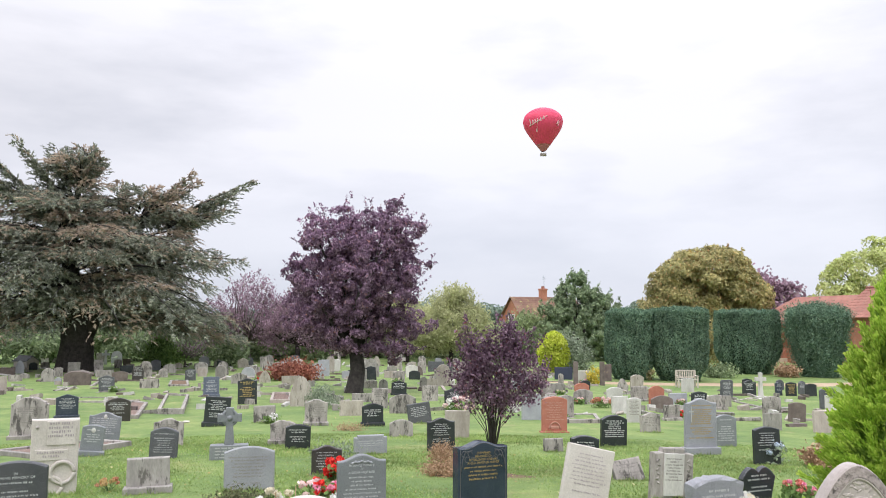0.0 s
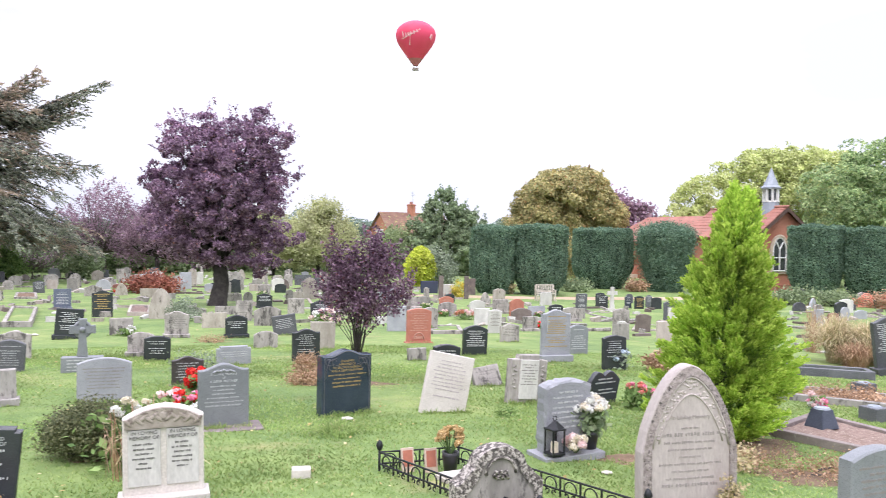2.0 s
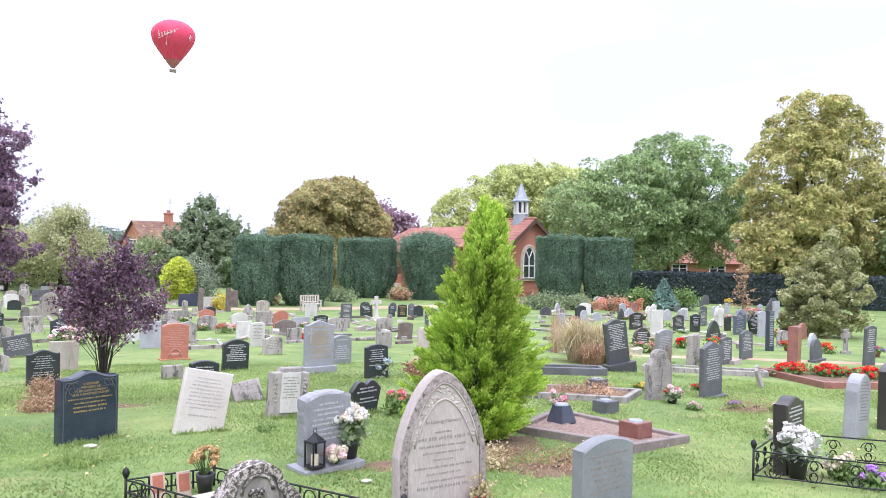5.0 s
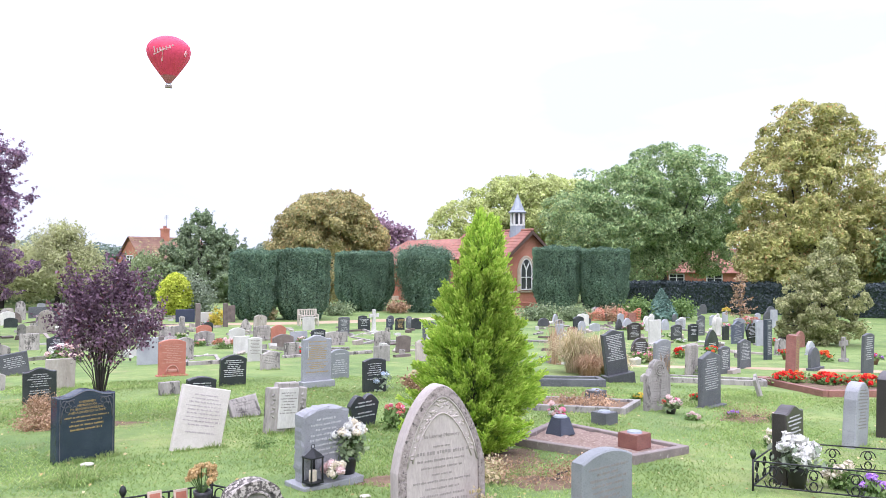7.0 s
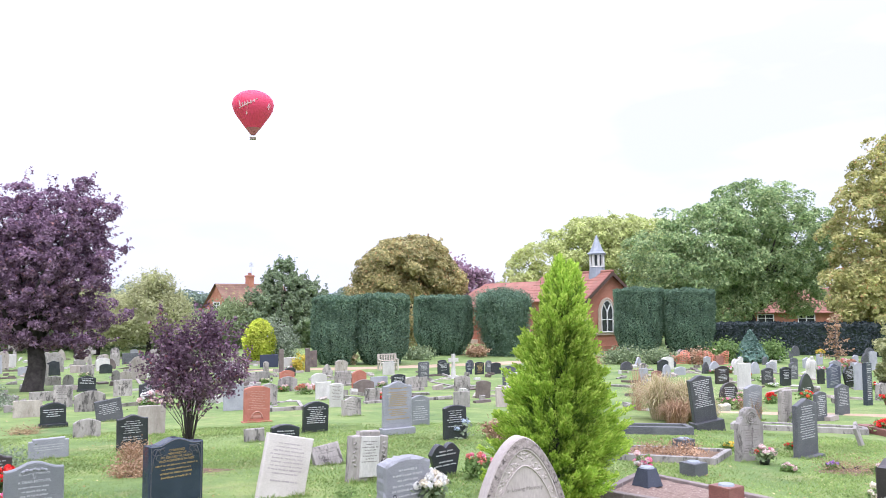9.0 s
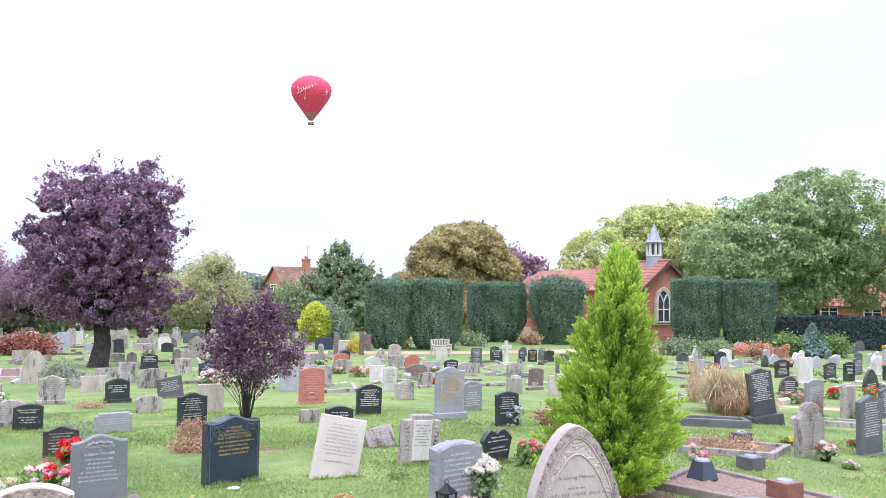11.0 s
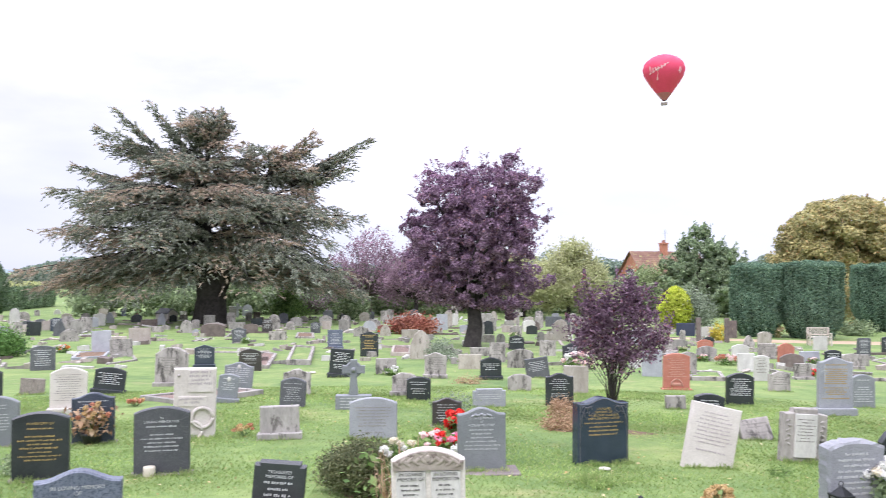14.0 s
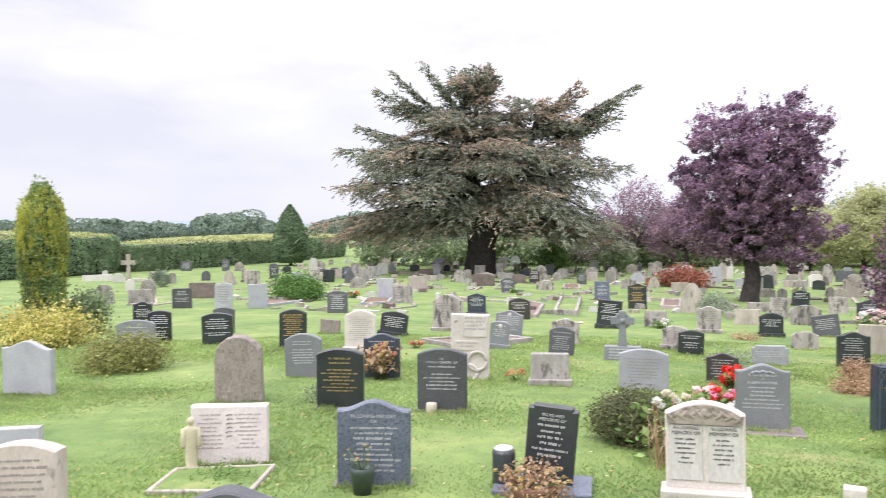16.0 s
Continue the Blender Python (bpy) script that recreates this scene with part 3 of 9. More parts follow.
def stone(style, kind, x, y, w, h, rz=8, lean=0.0, tilt=0.0, base=0.0, th=0.09, ink=None, extra="", words="", head=""):
    rng = np.random.default_rng(int(abs(x * 731 + y * 197) * 10) % 100000)
    top = new("gravestone")
    tilt = tilt if tilt else float(rng.normal() * 1.2)
    lean = lean if lean else float(rng.normal() * 0.8)
    top.matrix_basis = pose(x, y, ground_z(x, y) - 0.01, tilt, lean, rz + float(rng.normal() * 2))
    leaning = ", leaning" if abs(lean) > 3.5 or abs(tilt) > 6 else ""
    tagged(top, words or f"{WORDS[kind]} gravestone {SHAPES[style]}{leaning}", "gravestone", "gravestones on the lawn")
    ink = ink or DEFAULT_INK[kind]
    if not base and 13 < math.hypot(x, y) < 36 and h > 0.45 and rng.random() < 0.4:
        base = 0.1
    old = kind in ("lichen", "limestone", "oldstone", "rough", "brown", "gothic", "pinkst")
    wear = {"rough": 0.012, "lichen": 0.006, "limestone": 0.006, "oldstone": 0.006}.get(kind, 0.0)
    slab = hang("slab", slab_mesh(style, w, h - base, th, M[kind], rng, wear, extra == "pitched"), top)
    slab.location.z = base
    far = math.hypot(x, y)
    pl = base
    if pl:
        over = 0.07 if extra in ("ledge", "pitched") else 0.035
        bm = box(bmesh.new(), -w / 2 - over, w / 2 + over, -th / 2 - 0.06 - over, th / 2 + 0.04, -0.12, pl, 0.008)
        part("plinth", bm, M[kind], top)
    if far < 14 and not base and style not in ("petr", "heart") and kind in ("black", "dark", "navy", "blue", "blue2", "slate", "brownblack", "grey"):
        part("footing", box(bmesh.new(), -w / 2 - 0.03, w / 2 + 0.03, -th / 2 - rng.uniform(0.03, 0.09), th / 2 + 0.02, -0.12, 0.022, 0.006), M["kerbstone"], top, "thin concrete footing")
    if ink != "none" and h - base > 0.28:
        dark = INK[ink]
        rows = []
        if style == "gothic" and far < 14:
            rows = [(h * 0.56 - 0.052 * k, w * (0.1, 0.31, 0.28, 0.24, 0.12, 0.33, 0.2, 0.26, 0.3)[k], (0.014, 0.026, 0.017, 0.016, 0.014, 0.017, 0.016, 0.017, 0.025)[k], 0.0) for k in range(9)]
        zt = h - base - (0.13 if style in ("flat", "notch") else 0.66 if style == "gothic" else 0.17) * min(w, 0.8) - 0.03
        step = rng.uniform(0.036, 0.046) if far < 25 else 0.06
        low = (h - base) * (0.44 if style == "petr" else 0.3 if rng.random() < 0.6 else 0.15)
        z = zt
        if head:
            lines = head.split("|")
            size = {"petr": 0.034, "notch": 0.031}.get(style, 0.036)
            for line in lines:
                lettering(line, size, 0, -th / 2 - 0.002, z + base, dark, top)
                z -= size * 1.05
            z -= 0.008
        while z > low and extra not in ("panels", "book", "rings", "wings") and not (style == "gothic" and far < 14):
            if rng.random() > 0.1:
                rows.append((z, w * rng.uniform(0.2, 0.33 if style == "gothic" else 0.4), step * rng.uniform(0.34, 0.46), 0.0))
            z -= step
        if extra == "rings":
            rows = [(h * 0.93 - 0.05 * k, w * (0.24, 0.26, 0.2, 0.27)[k], 0.03, w * 0.12) for k in range(4)] + [(h * 0.55 - 0.045 * k, w * (0.3, 0.18)[k], 0.028, -w * 0.06) for k in range(2)]
        if extra == "book":
            for sx in (-1, 1):
                z = h - 0.08
                while z > 0.12:
                    rows.append((z, w * rng.uniform(0.08, 0.19), 0.014, sx * w * 0.25))
                    z -= 0.034
        if extra == "panels":
            for sx in (-1, 1):
                lettering("IN LOVING", 0.034, sx * w * 0.235, -th / 2 - 0.016, zt - 0.07 + base, dark, top)
                lettering("MEMORY OF", 0.034, sx * w * 0.235, -th / 2 - 0.016, zt - 0.105 + base, dark, top)
                z = zt - 0.145
                while z > 0.16:
                    rows.append((z, w * rng.uniform(0.07, 0.15), 0.013, sx * w * 0.235))
                    z -= 0.033
        me = bars_mesh(rows, th + (0.024 if extra == "panels" else 0.03 if extra == "rings" else 0), dark, rng, far < 15)
        if me:
            ob = tagged(hang("inscription", me, top), kind="stuff")
            ob.location.z = base
    fy = -th / 2
    if extra == "panels":
        for sx in (-1, 1):
            bm = box(bmesh.new(), sx * w * 0.235 - w * 0.2, sx * w * 0.235 + w * 0.2, fy - 0.012, fy + 0.01, base + 0.06, h - 0.16, 0.005)
            part("panel", bm, M["white"], top, "pale marble panel")
        top_line = [(x * 0.95, z - 0.015) for x, z in outline("seg", w, h) if z > 0]
        bm = bmesh.new()
        ring = [bm.verts.new((x, fy - 0.022, z)) for x, z in top_line] + [bm.verts.new((-w * 0.47, fy - 0.022, h - 0.15)), bm.verts.new((w * 0.47, fy - 0.022, h - 0.15))]
        back = [bm.verts.new((q.co.x, fy + 0.01, q.co.z)) for q in ring]
        bm.faces.new(ring)
        for k in range(len(ring)):
            bm.faces.new((ring[k], back[k], back[(k + 1) % len(ring)], ring[(k + 1) % len(ring)]))
        for k in range(15):
            u = -0.42 + 0.06 * k
            turn = Euler((0, (0.7 if k % 2 else -0.7) * (1 if u > 0 else -1), 0))
            bmesh.ops.create_icosphere(bm, subdivisions=2, radius=1, matrix=Matrix.LocRotScale((u * w, fy - 0.021, h - 0.082 - 0.3 * w * u * u + 0.014 * (k % 2)), turn, (0.042 if k != 7 else 0.03, 0.009, 0.015 if k != 7 else 0.03)))
        part("carving", bm, M["stained"], top, "brown stained carved flower band")
    elif extra == "rings":
        for cx, cz, r in ((0.1, 0.27, 0.13), (-0.02, 0.1, 0.12)):
            v, f = [], []
            tube(v, f, [(cx + r * math.cos(a * math.pi / 12), fy - 0.012, cz + r * math.sin(a * math.pi / 12)) for a in range(25)], [0.026] * 25, 6)
            hang("ring", mesh_of("ring", v, f, M["cream"], True), top, "raised stone ring")
        for x0, x1, z0, z1 in ((-0.18, 0.42, 0.66, 0.99), (-0.4, 0.28, 0.46, 0.61)):
            part("panel", box(bmesh.new(), x0 * w, x1 * w, fy - 0.014, fy + 0.01, z0 * h, z1 * h - 0.01, 0.004), M["cream"], top)
        for zz in (h * 0.9, h * 0.3):
            bm = bmesh.new()
            bmesh.ops.create_uvsphere(bm, u_segments=10, v_segments=6, radius=0.022, matrix=Matrix.Translation((-w * 0.38, fy, zz)))
            part("stud", bm, M["lichen"], top, smooth=True)
    elif extra == "book":
        v, f = [], []
        for k in range(6):
            zz = h - 0.08 - 0.035 * k
            tube(v, f, [(-0.025 + 0.008 * (k % 2), fy - 0.002, zz), (0.0, fy - 0.004, zz + 0.012), (0.025, fy - 0.002, zz + 0.006)], [0.005] * 3, 5)
        hang("carving", mesh_of("carving", v, f, INK["faint"], True), top, "small carved ornament")
        for sx in (-1, 1):
            part("foot", box(bmesh.new(), sx * w * 0.33 - 0.05, sx * w * 0.33 + 0.05, -th / 2 - 0.04, th / 2, -0.15, 0.02, 0.01), M["white"], top)
    elif extra == "oval":
        bm = bmesh.new()
        bmesh.ops.create_uvsphere(bm, u_segments=14, v_segments=8, radius=1, matrix=Matrix.LocRotScale((0, fy, h - 0.09), None, (0.035, 0.012, 0.045)))
        part("medallion", bm, M["white"], top, "white oval medallion", True)
    elif extra == "wings":
        part("panel", box(bmesh.new(), -w * 0.25, w * 0.25, fy - 0.02, fy + 0.01, base + 0.06, h - 0.06, 0.006), M["white"], top, "pale inscribed panel")
        me = bars_mesh([(h - 0.13 - 0.036 * k, w * (0.2, 0.12, 0.22, 0.15, 0.18)[k % 5], 0.014, 0.0) for k in range(8)], th + 0.04, INK["grey"], rng, True)
        tagged(hang("inscription", me, top), kind="stuff")
        for sx in (-1, 1):
            bm = bmesh.new()
            for k in range(6):
                bmesh.ops.create_icosphere(bm, subdivisions=1, radius=1, matrix=Matrix.LocRotScale((sx * w * 0.39 + 0.008 * (-1) ** k, fy - 0.002, h * (0.34 + 0.085 * k)), Euler((0, 0.6 * (-1) ** k, 0)), (0.03, 0.011, 0.016)))
            part("carving", bm, M["lichen"], top, "carved leaf trail", True)
    elif extra == "leafcrest":
        bm = bmesh.new()
        for k in range(7):
            bmesh.ops.create_icosphere(bm, subdivisions=1, radius=1, matrix=Matrix.LocRotScale(((k - 3) * 0.032, fy - 0.001, h - 0.075 + 0.008 * (k % 2) - 0.003 * abs(k - 3)), Euler((0, (k - 3) * 0.16, 0)), (0.024, 0.008, 0.016)))
        part("carving", bm, M["silver"], top, "carved leaf crest", True)
        part("footing_slab", box(bmesh.new(), -w / 2 - 0.06, w / 2 + 0.12, -0.3, 0.1, -0.12, 0.03, 0.008), M["kerbstone"], top, "concrete footing slab")
    elif extra == "roundel":
        v, f = [], []
        for r in (0.085, 0.05, 0.02):
            tube(v, f, [(r * math.cos(a0 * math.pi / 10), fy - 0.004, h - 0.15 + r * math.sin(a0 * math.pi / 10)) for a0 in range(21)], [0.009] * 21, 5)
        hang("roundel", mesh_of("roundel", v, f, M[kind], True), top, "carved flower roundel")
    elif extra == "relief":
        v, f = [], []
        tube(v, f, [(0.13 * math.cos(a * math.pi / 10), fy - 0.005, 0.09 + 0.16 * math.sin(a * math.pi / 10)) for a in range(11)], [0.014] * 11, 6)
        hang("arch_relief", mesh_of("arch_relief", v, f, INK["pale"], True), top)
        bm = box(bmesh.new(), -0.1, 0.1, fy - 0.012, fy + 0.01, 0.1, 0.17, 0.02)
        part("relief", bm, INK["pale"], top, "pale carved relief")
    elif extra == "cross":
        bm = box(bmesh.new(), -w * 0.33, -w * 0.31, fy - 0.006, fy + 0.01, h - 0.42, h - 0.14)
        box(bm, -w * 0.4, -w * 0.24, fy - 0.006, fy + 0.01, h - 0.24, h - 0.225)
        part("cross_relief", bm, INK["white"], top)
    if style == "petr":
        v, f = [], []
        line = [(x * 0.91, z * 0.965 + 0.01) for x, z in outline("petr", w, h)]
        tube(v, f, [(x, fy - 0.001, z) for x, z in line], [0.004] * len(line), 4)
        hang("etched_border", mesh_of("etched_border", v, f, M["slate"]), top, "thin etched border line")
        for sx in (-1, 1):
            v, f = [], []
            for k in range(4):
                cx, cz, r = sx * (w * 0.38 - k * 0.035), h - 0.13 - (k % 2) * 0.06, 0.035 - 0.004 * k
                tube(v, f, [(cx + r * math.cos(a * 0.6), fy - 0.003, cz + r * math.sin(a * 0.6)) for a in range(9)], [0.005] * 9, 4)
            tube(v, f, [(sx * w * 0.44, fy - 0.003, h - 0.32), (sx * w * 0.42, fy - 0.003, h - 0.2), (sx * w * 0.36, fy - 0.003, h - 0.11), (sx * w * 0.22, fy - 0.003, h - 0.09)], [0.006] * 4, 4)
            hang("scroll", mesh_of("scroll", v, f, M["slate"], True), top, "etched corner scroll")
    if kind == "gothic":
        def band(outer, inner, y_out, y_in, name, mat, label=""):
            v = [(x, y_out, z) for x, z in outer] + [(x, y_in, z) for x, z in inner] + [(x, fy + 0.005, z) for x, z in inner]
            n = len(outer)
            f = [(a0 * n + i, a0 * n + i + 1, (a0 + 1) * n + i + 1, (a0 + 1) * n + i) for a0 in (0, 1) for i in range(n - 1)]
            hang(name, mesh_of(name, v, f, mat), top, label)

        band(outline("gothic", w * 0.985, h * 0.992), outline("gothic", w * 0.82, h * 0.925), fy - 0.002, fy - 0.014, "moulding", M["border"], "lichen speckled carved border")
        for ww, hh, r in ((0.8, 0.915, 0.009), (0.74, 0.8, 0.006)):
            v, f = [], []
            line = [p for p in outline("gothic", w * ww, h * hh) if p[1] > h * 0.42]
            tube(v, f, [(x, fy - 0.004, z) for x, z in line], [r] * len(line), 5)
            hang("bead", mesh_of("bead", v, f, M["gothic"], True), top)
        outer, inner = outline("gothic", w * 0.77, h * 0.9), outline("gothic", w * 0.73, h * 0.8)
        for i, (p, q) in enumerate(zip(outer, inner)):
            for u in rng.uniform(0.05, 0.9, 3):
                if p[1] < h * 0.52:
                    continue
                bm = bmesh.new()
                turn = Euler((0, math.atan2(p[0], 0.3) + rng.normal() * 0.7, 0))
                bmesh.ops.create_icosphere(bm, subdivisions=1, radius=1, matrix=Matrix.LocRotScale((p[0] + (q[0] - p[0]) * u, fy, p[1] + (q[1] - p[1]) * u), turn, (rng.uniform(0.01, 0.03), 0.006, rng.uniform(0.006, 0.012))))
                part("carved_leaf", bm, M["gothic"], top, smooth=True)
        lettering("In Loving Memory", 0.042, 0, fy - 0.002, h * 0.63, INK["worn"], top)
    return top


stone('ogee', 'black', -15.56, 14.01, 0.45, 0.72, rz=36)
stone('arch', 'black', -12.97, 12.12, 0.48, 0.67, rz=35)
stone('arch', 'grey', -12.83, 11.38, 0.75, 0.53, rz=36)
stone('arch', 'black', -11.36, 12.11, 0.61, 0.65, rz=32)
stone('arch', 'slate', -13.01, 14.07, 0.49, 0.61, rz=32, ink='none')
stone('flat', 'dark', -21.47, 21.16, 0.68, 0.73, rz=34)
stone('arch', 'pale', -20.14, 21.83, 0.62, 0.91, rz=32)
stone('flat', 'pale', -18.65, 21.94, 0.66, 0.87, rz=30, ink='none')
stone('flat', 'brown', -25.71, 26.56, 1.14, 0.70, rz=33, ink='none')
stone('ogee', 'dark', -34.89, 42.73, 0.56, 0.80, rz=29)
stone('half', 'lichen', -26.99, 22.42, 0.74, 0.80, rz=38)
stone('half', 'lichen', -38.97, 36.35, 0.84, 0.71, rz=35)
stone('ogee', 'slate', -45.25, 49.46, 0.62, 0.96, rz=32)
stone('half', 'lichen', -44.21, 49.86, 0.75, 0.73, rz=31)
stone('arch', 'slate', -48.36, 48.26, 0.88, 0.83, rz=34)
stone('ogee', 'pale', -9.51, 6.67, 0.76, 0.70, rz=14, ink='none')
stone('half', 'rough', -6.48, 7.22, 0.55, 0.80, rz=31, th=0.2, ink='none')
stone('flat', 'pinkmarble', -4.63, 5.02, 0.62, 0.49, rz=32, lean=0.5, th=0.12, ink='faint', extra='book')
stone('ogee', 'blue', -3.20, 4.97, 0.54, 0.65, rz=25, lean=1.0, head='IN LOVING MEMORY|OF')
stone('arch', 'black', -5.18, 7.42, 0.53, 0.69, rz=26, ink='gold', head='IN MEMORY OF')
stone('arch', 'dark', -4.09, 7.81, 0.55, 0.70, rz=21, head='IN|LOVING MEMORY OF')
stone('notch', 'black', -2.02, 5.45, 0.36, 0.63, rz=15, lean=5.0, head='TREASURED|MEMORIES OF')
stone('seg', 'cream', -0.96, 5.75, 0.53, 0.71, rz=11, base=0.1, ink='dark', extra='panels')
stone('seg', 'grey', -7.00, 9.16, 0.53, 0.64, rz=28)
stone('ogee', 'navy', -5.93, 9.54, 0.51, 0.65, rz=24)
stone('arch', 'pinkst', -4.65, 3.19, 0.49, 0.57, rz=24, th=0.14, ink='grey')
stone('flat', 'pale', -5.74, 3.79, 0.51, 0.45, rz=42, ink='none')
stone('ogee', 'slate', -3.02, 3.24, 0.61, 0.46, rz=24, th=0.14, ink='none')
stone('seg', 'black', -9.60, 12.25, 0.52, 0.75, rz=29, ink='gold')
stone('seg', 'cream', -8.05, 12.22, 0.56, 0.76, rz=25, ink='grey')
stone('flat', 'rough', -10.66, 14.94, 0.45, 0.33, rz=27, lean=6.0, ink='none')
stone('arch', 'slate', -14.57, 20.91, 0.65, 0.71, rz=26)
stone('arch', 'black', -9.08, 15.11, 0.60, 0.54, rz=23, lean=7.0)
stone('flat', 'pale', -17.59, 28.81, 0.71, 0.89, rz=24, ink='none')
stone('flat', 'lichen', -15.31, 26.29, 0.75, 0.68, rz=23)
stone('half', 'lichen', -23.86, 36.25, 0.90, 0.60, rz=25)
stone('peak', 'navy', -30.13, 44.46, 0.64, 0.85, rz=26)
stone('half', 'white', -37.83, 51.15, 0.66, 1.12, rz=27, ink='none')
stone('flat', 'lichen', -30.12, 35.10, 0.71, 0.89, rz=30, ink='none')
stone('half', 'lichen', -35.81, 40.90, 0.46, 0.72, rz=31, ink='none')
stone('half', 'lichen', -30.33, 27.74, 0.73, 0.74, rz=36)
stone('flat', 'lichen', -24.66, 22.20, 0.99, 0.62, rz=36, ink='none')
stone('half', 'lichen', -36.80, 35.56, 0.43, 0.68, rz=34)
stone('flat', 'cream', -4.84, 10.11, 0.54, 0.92, rz=19, th=0.12, ink='faint', extra='rings')
stone('shoulder', 'lichen', -8.52, 16.69, 0.70, 0.87, rz=20, base=0.1, th=0.16)
stone('peak', 'navy', -10.27, 22.11, 0.56, 0.67, rz=19)
stone('seg', 'brownblack', -8.45, 21.05, 0.61, 0.61, rz=16)
stone('arch', 'grey', -6.00, 13.82, 0.36, 0.53, rz=18, lean=6.0, extra='oval')
stone('ogee', 'grey', -6.67, 15.91, 0.59, 0.60, rz=17, lean=5.0, extra='oval')
stone('seg', 'slate', -4.59, 13.32, 0.44, 0.52, rz=14, lean=3.0)
stone('ogee', 'lichen', -5.16, 15.25, 0.53, 0.52, rz=14)
stone('flat', 'oldstone', -3.64, 10.07, 0.50, 0.44, rz=15, base=0.1, ink='none')
stone('flat', 'black', -5.45, 19.43, 0.59, 0.71, rz=12, lean=5.0)
stone('ogee', 'black', -6.81, 28.14, 0.65, 0.90, rz=10, ink='gold')
stone('arch', 'silver', -2.44, 10.26, 0.62, 0.55, rz=10, ink='grey')
stone('flat', 'lichen', -4.51, 20.47, 0.54, 0.43, rz=9, ink='none')
stone('seg', 'lichen', -3.06, 15.51, 0.48, 0.46, rz=8)
stone('arch', 'black', -2.64, 14.76, 0.45, 0.45, rz=8)
stone('ogee', 'lichen', -3.10, 19.71, 0.54, 0.64, rz=11)
stone('gothic', 'limestone', -4.75, 27.15, 0.76, 1.00, rz=11, ink='none')
stone('ogee', 'brownblack', -1.66, 11.60, 0.43, 0.42, rz=11)
stone('notch', 'silver', -1.26, 14.08, 0.58, 0.33, rz=11, ink='white')
stone('ogee', 'grey', -0.85, 8.52, 0.51, 0.67, rz=11, lean=-0.5, extra='leafcrest', head='In Loving Memory|of|A DEAR MOTHER')
stone('seg', 'black', -1.71, 19.65, 0.52, 0.55, rz=11)
stone('seg', 'lichen', -0.88, 17.02, 0.49, 0.37, rz=11, ink='none')
stone('flat', 'slate', -0.57, 20.50, 0.59, 0.52, rz=11, lean=-8.0)
stone('ogee', 'black', -0.04, 14.57, 0.50, 0.60, rz=11)
stone('peak', 'black', -1.89, 34.53, 0.65, 0.63, rz=11)
stone('seg', 'lichen', -1.20, 24.19, 0.80, 0.56, rz=11, ink='none')
stone('ogee', 'black', 0.37, 24.78, 0.65, 0.75, rz=11)
stone('flat', 'limestone', 0.28, 16.88, 0.52, 0.58, rz=11, ink='none')
stone('flat', 'blue', -9.52, 33.18, 0.63, 0.80, rz=12)
stone('ogee', 'slate', -15.04, 36.11, 0.66, 0.75, rz=17)
stone('half', 'brownblack', -17.05, 45.05, 0.61, 0.85, rz=16)
stone('half', 'lichen', -17.74, 48.12, 0.72, 0.98, rz=15)
stone('peak', 'slate', -14.27, 45.58, 0.57, 0.67, rz=13)
stone('arch', 'brown', -18.71, 41.31, 1.25, 0.73, rz=18, th=0.5, ink='none')
stone('flat', 'pale', -7.47, 50.63, 0.69, 1.03, rz=11, ink='none')
stone('half', 'limestone', 0.02, 41.88, 0.73, 1.14, rz=11, ink='none')
stone('flat', 'lichen', -0.50, 30.80, 0.62, 0.58, rz=11)
stone('flat', 'lichen', -2.07, 26.31, 0.52, 0.65, rz=11)
stone('flat', 'limestone', -2.58, 22.84, 0.67, 0.44, rz=11, ink='none')
stone('half', 'pale', -26.50, 65.38, 0.84, 1.00, rz=17, ink='none')
stone('flat', 'lichen', -14.23, 39.09, 0.88, 0.44, rz=15, ink='none')
stone('half', 'lichen', -16.83, 48.48, 0.58, 0.54, rz=14)
stone('arch', 'lichen', -3.56, 39.78, 0.66, 0.41, rz=11)
stone('petr', 'blue2', 0.42, 9.22, 0.63, 0.75, rz=27, th=0.15, ink='gold', head='CHERISHED|MEMORIES OF|MY BELOVED HUSBAND|AND A DEVOTED FATHER')
stone('arch', 'red', 2.54, 18.53, 0.59, 0.82, rz=11, base=0.04, ink='pale', extra='relief')
stone('flat', 'pale', 2.42, 22.17, 0.54, 0.71, rz=11, ink='none')
stone('seg', 'lichen', 3.39, 22.42, 0.44, 0.69, rz=11, ink='none')
stone('flat', 'lichen', 2.00, 14.71, 0.37, 0.25, rz=11, ink='grey')
stone('arch', 'black', 1.98, 11.56, 0.42, 0.61, rz=11, lean=4.0)
stone('flat', 'cream', 1.57, 9.26, 0.56, 0.7, rz=10, lean=13.0, tilt=-6.0, th=0.09, ink='faint')
stone('flat', 'lichen', 2.65, 11.52, 0.44, 0.30, rz=11, lean=-6.0, tilt=-25.0, ink='grey')
stone('seg', 'black', 3.32, 15.83, 0.53, 0.62, rz=11)
stone('ogee', 'lichen', 4.88, 19.09, 0.50, 0.47, rz=11)
stone('arch', 'white', 5.21, 22.14, 0.39, 0.67, rz=11, ink='grey')
stone('flat', 'white', 5.63, 25.77, 0.53, 0.54, rz=11, ink='none')
stone('seg', 'white', 6.81, 32.09, 0.67, 0.60, rz=11, ink='none')
stone('seg', 'lichen', 5.27, 30.40, 0.74, 0.56, rz=11)
stone('seg', 'red', 6.68, 38.85, 0.75, 0.44, rz=11)
stone('shoulder', 'red', 8.35, 31.63, 0.64, 0.71, rz=11, ink='none')
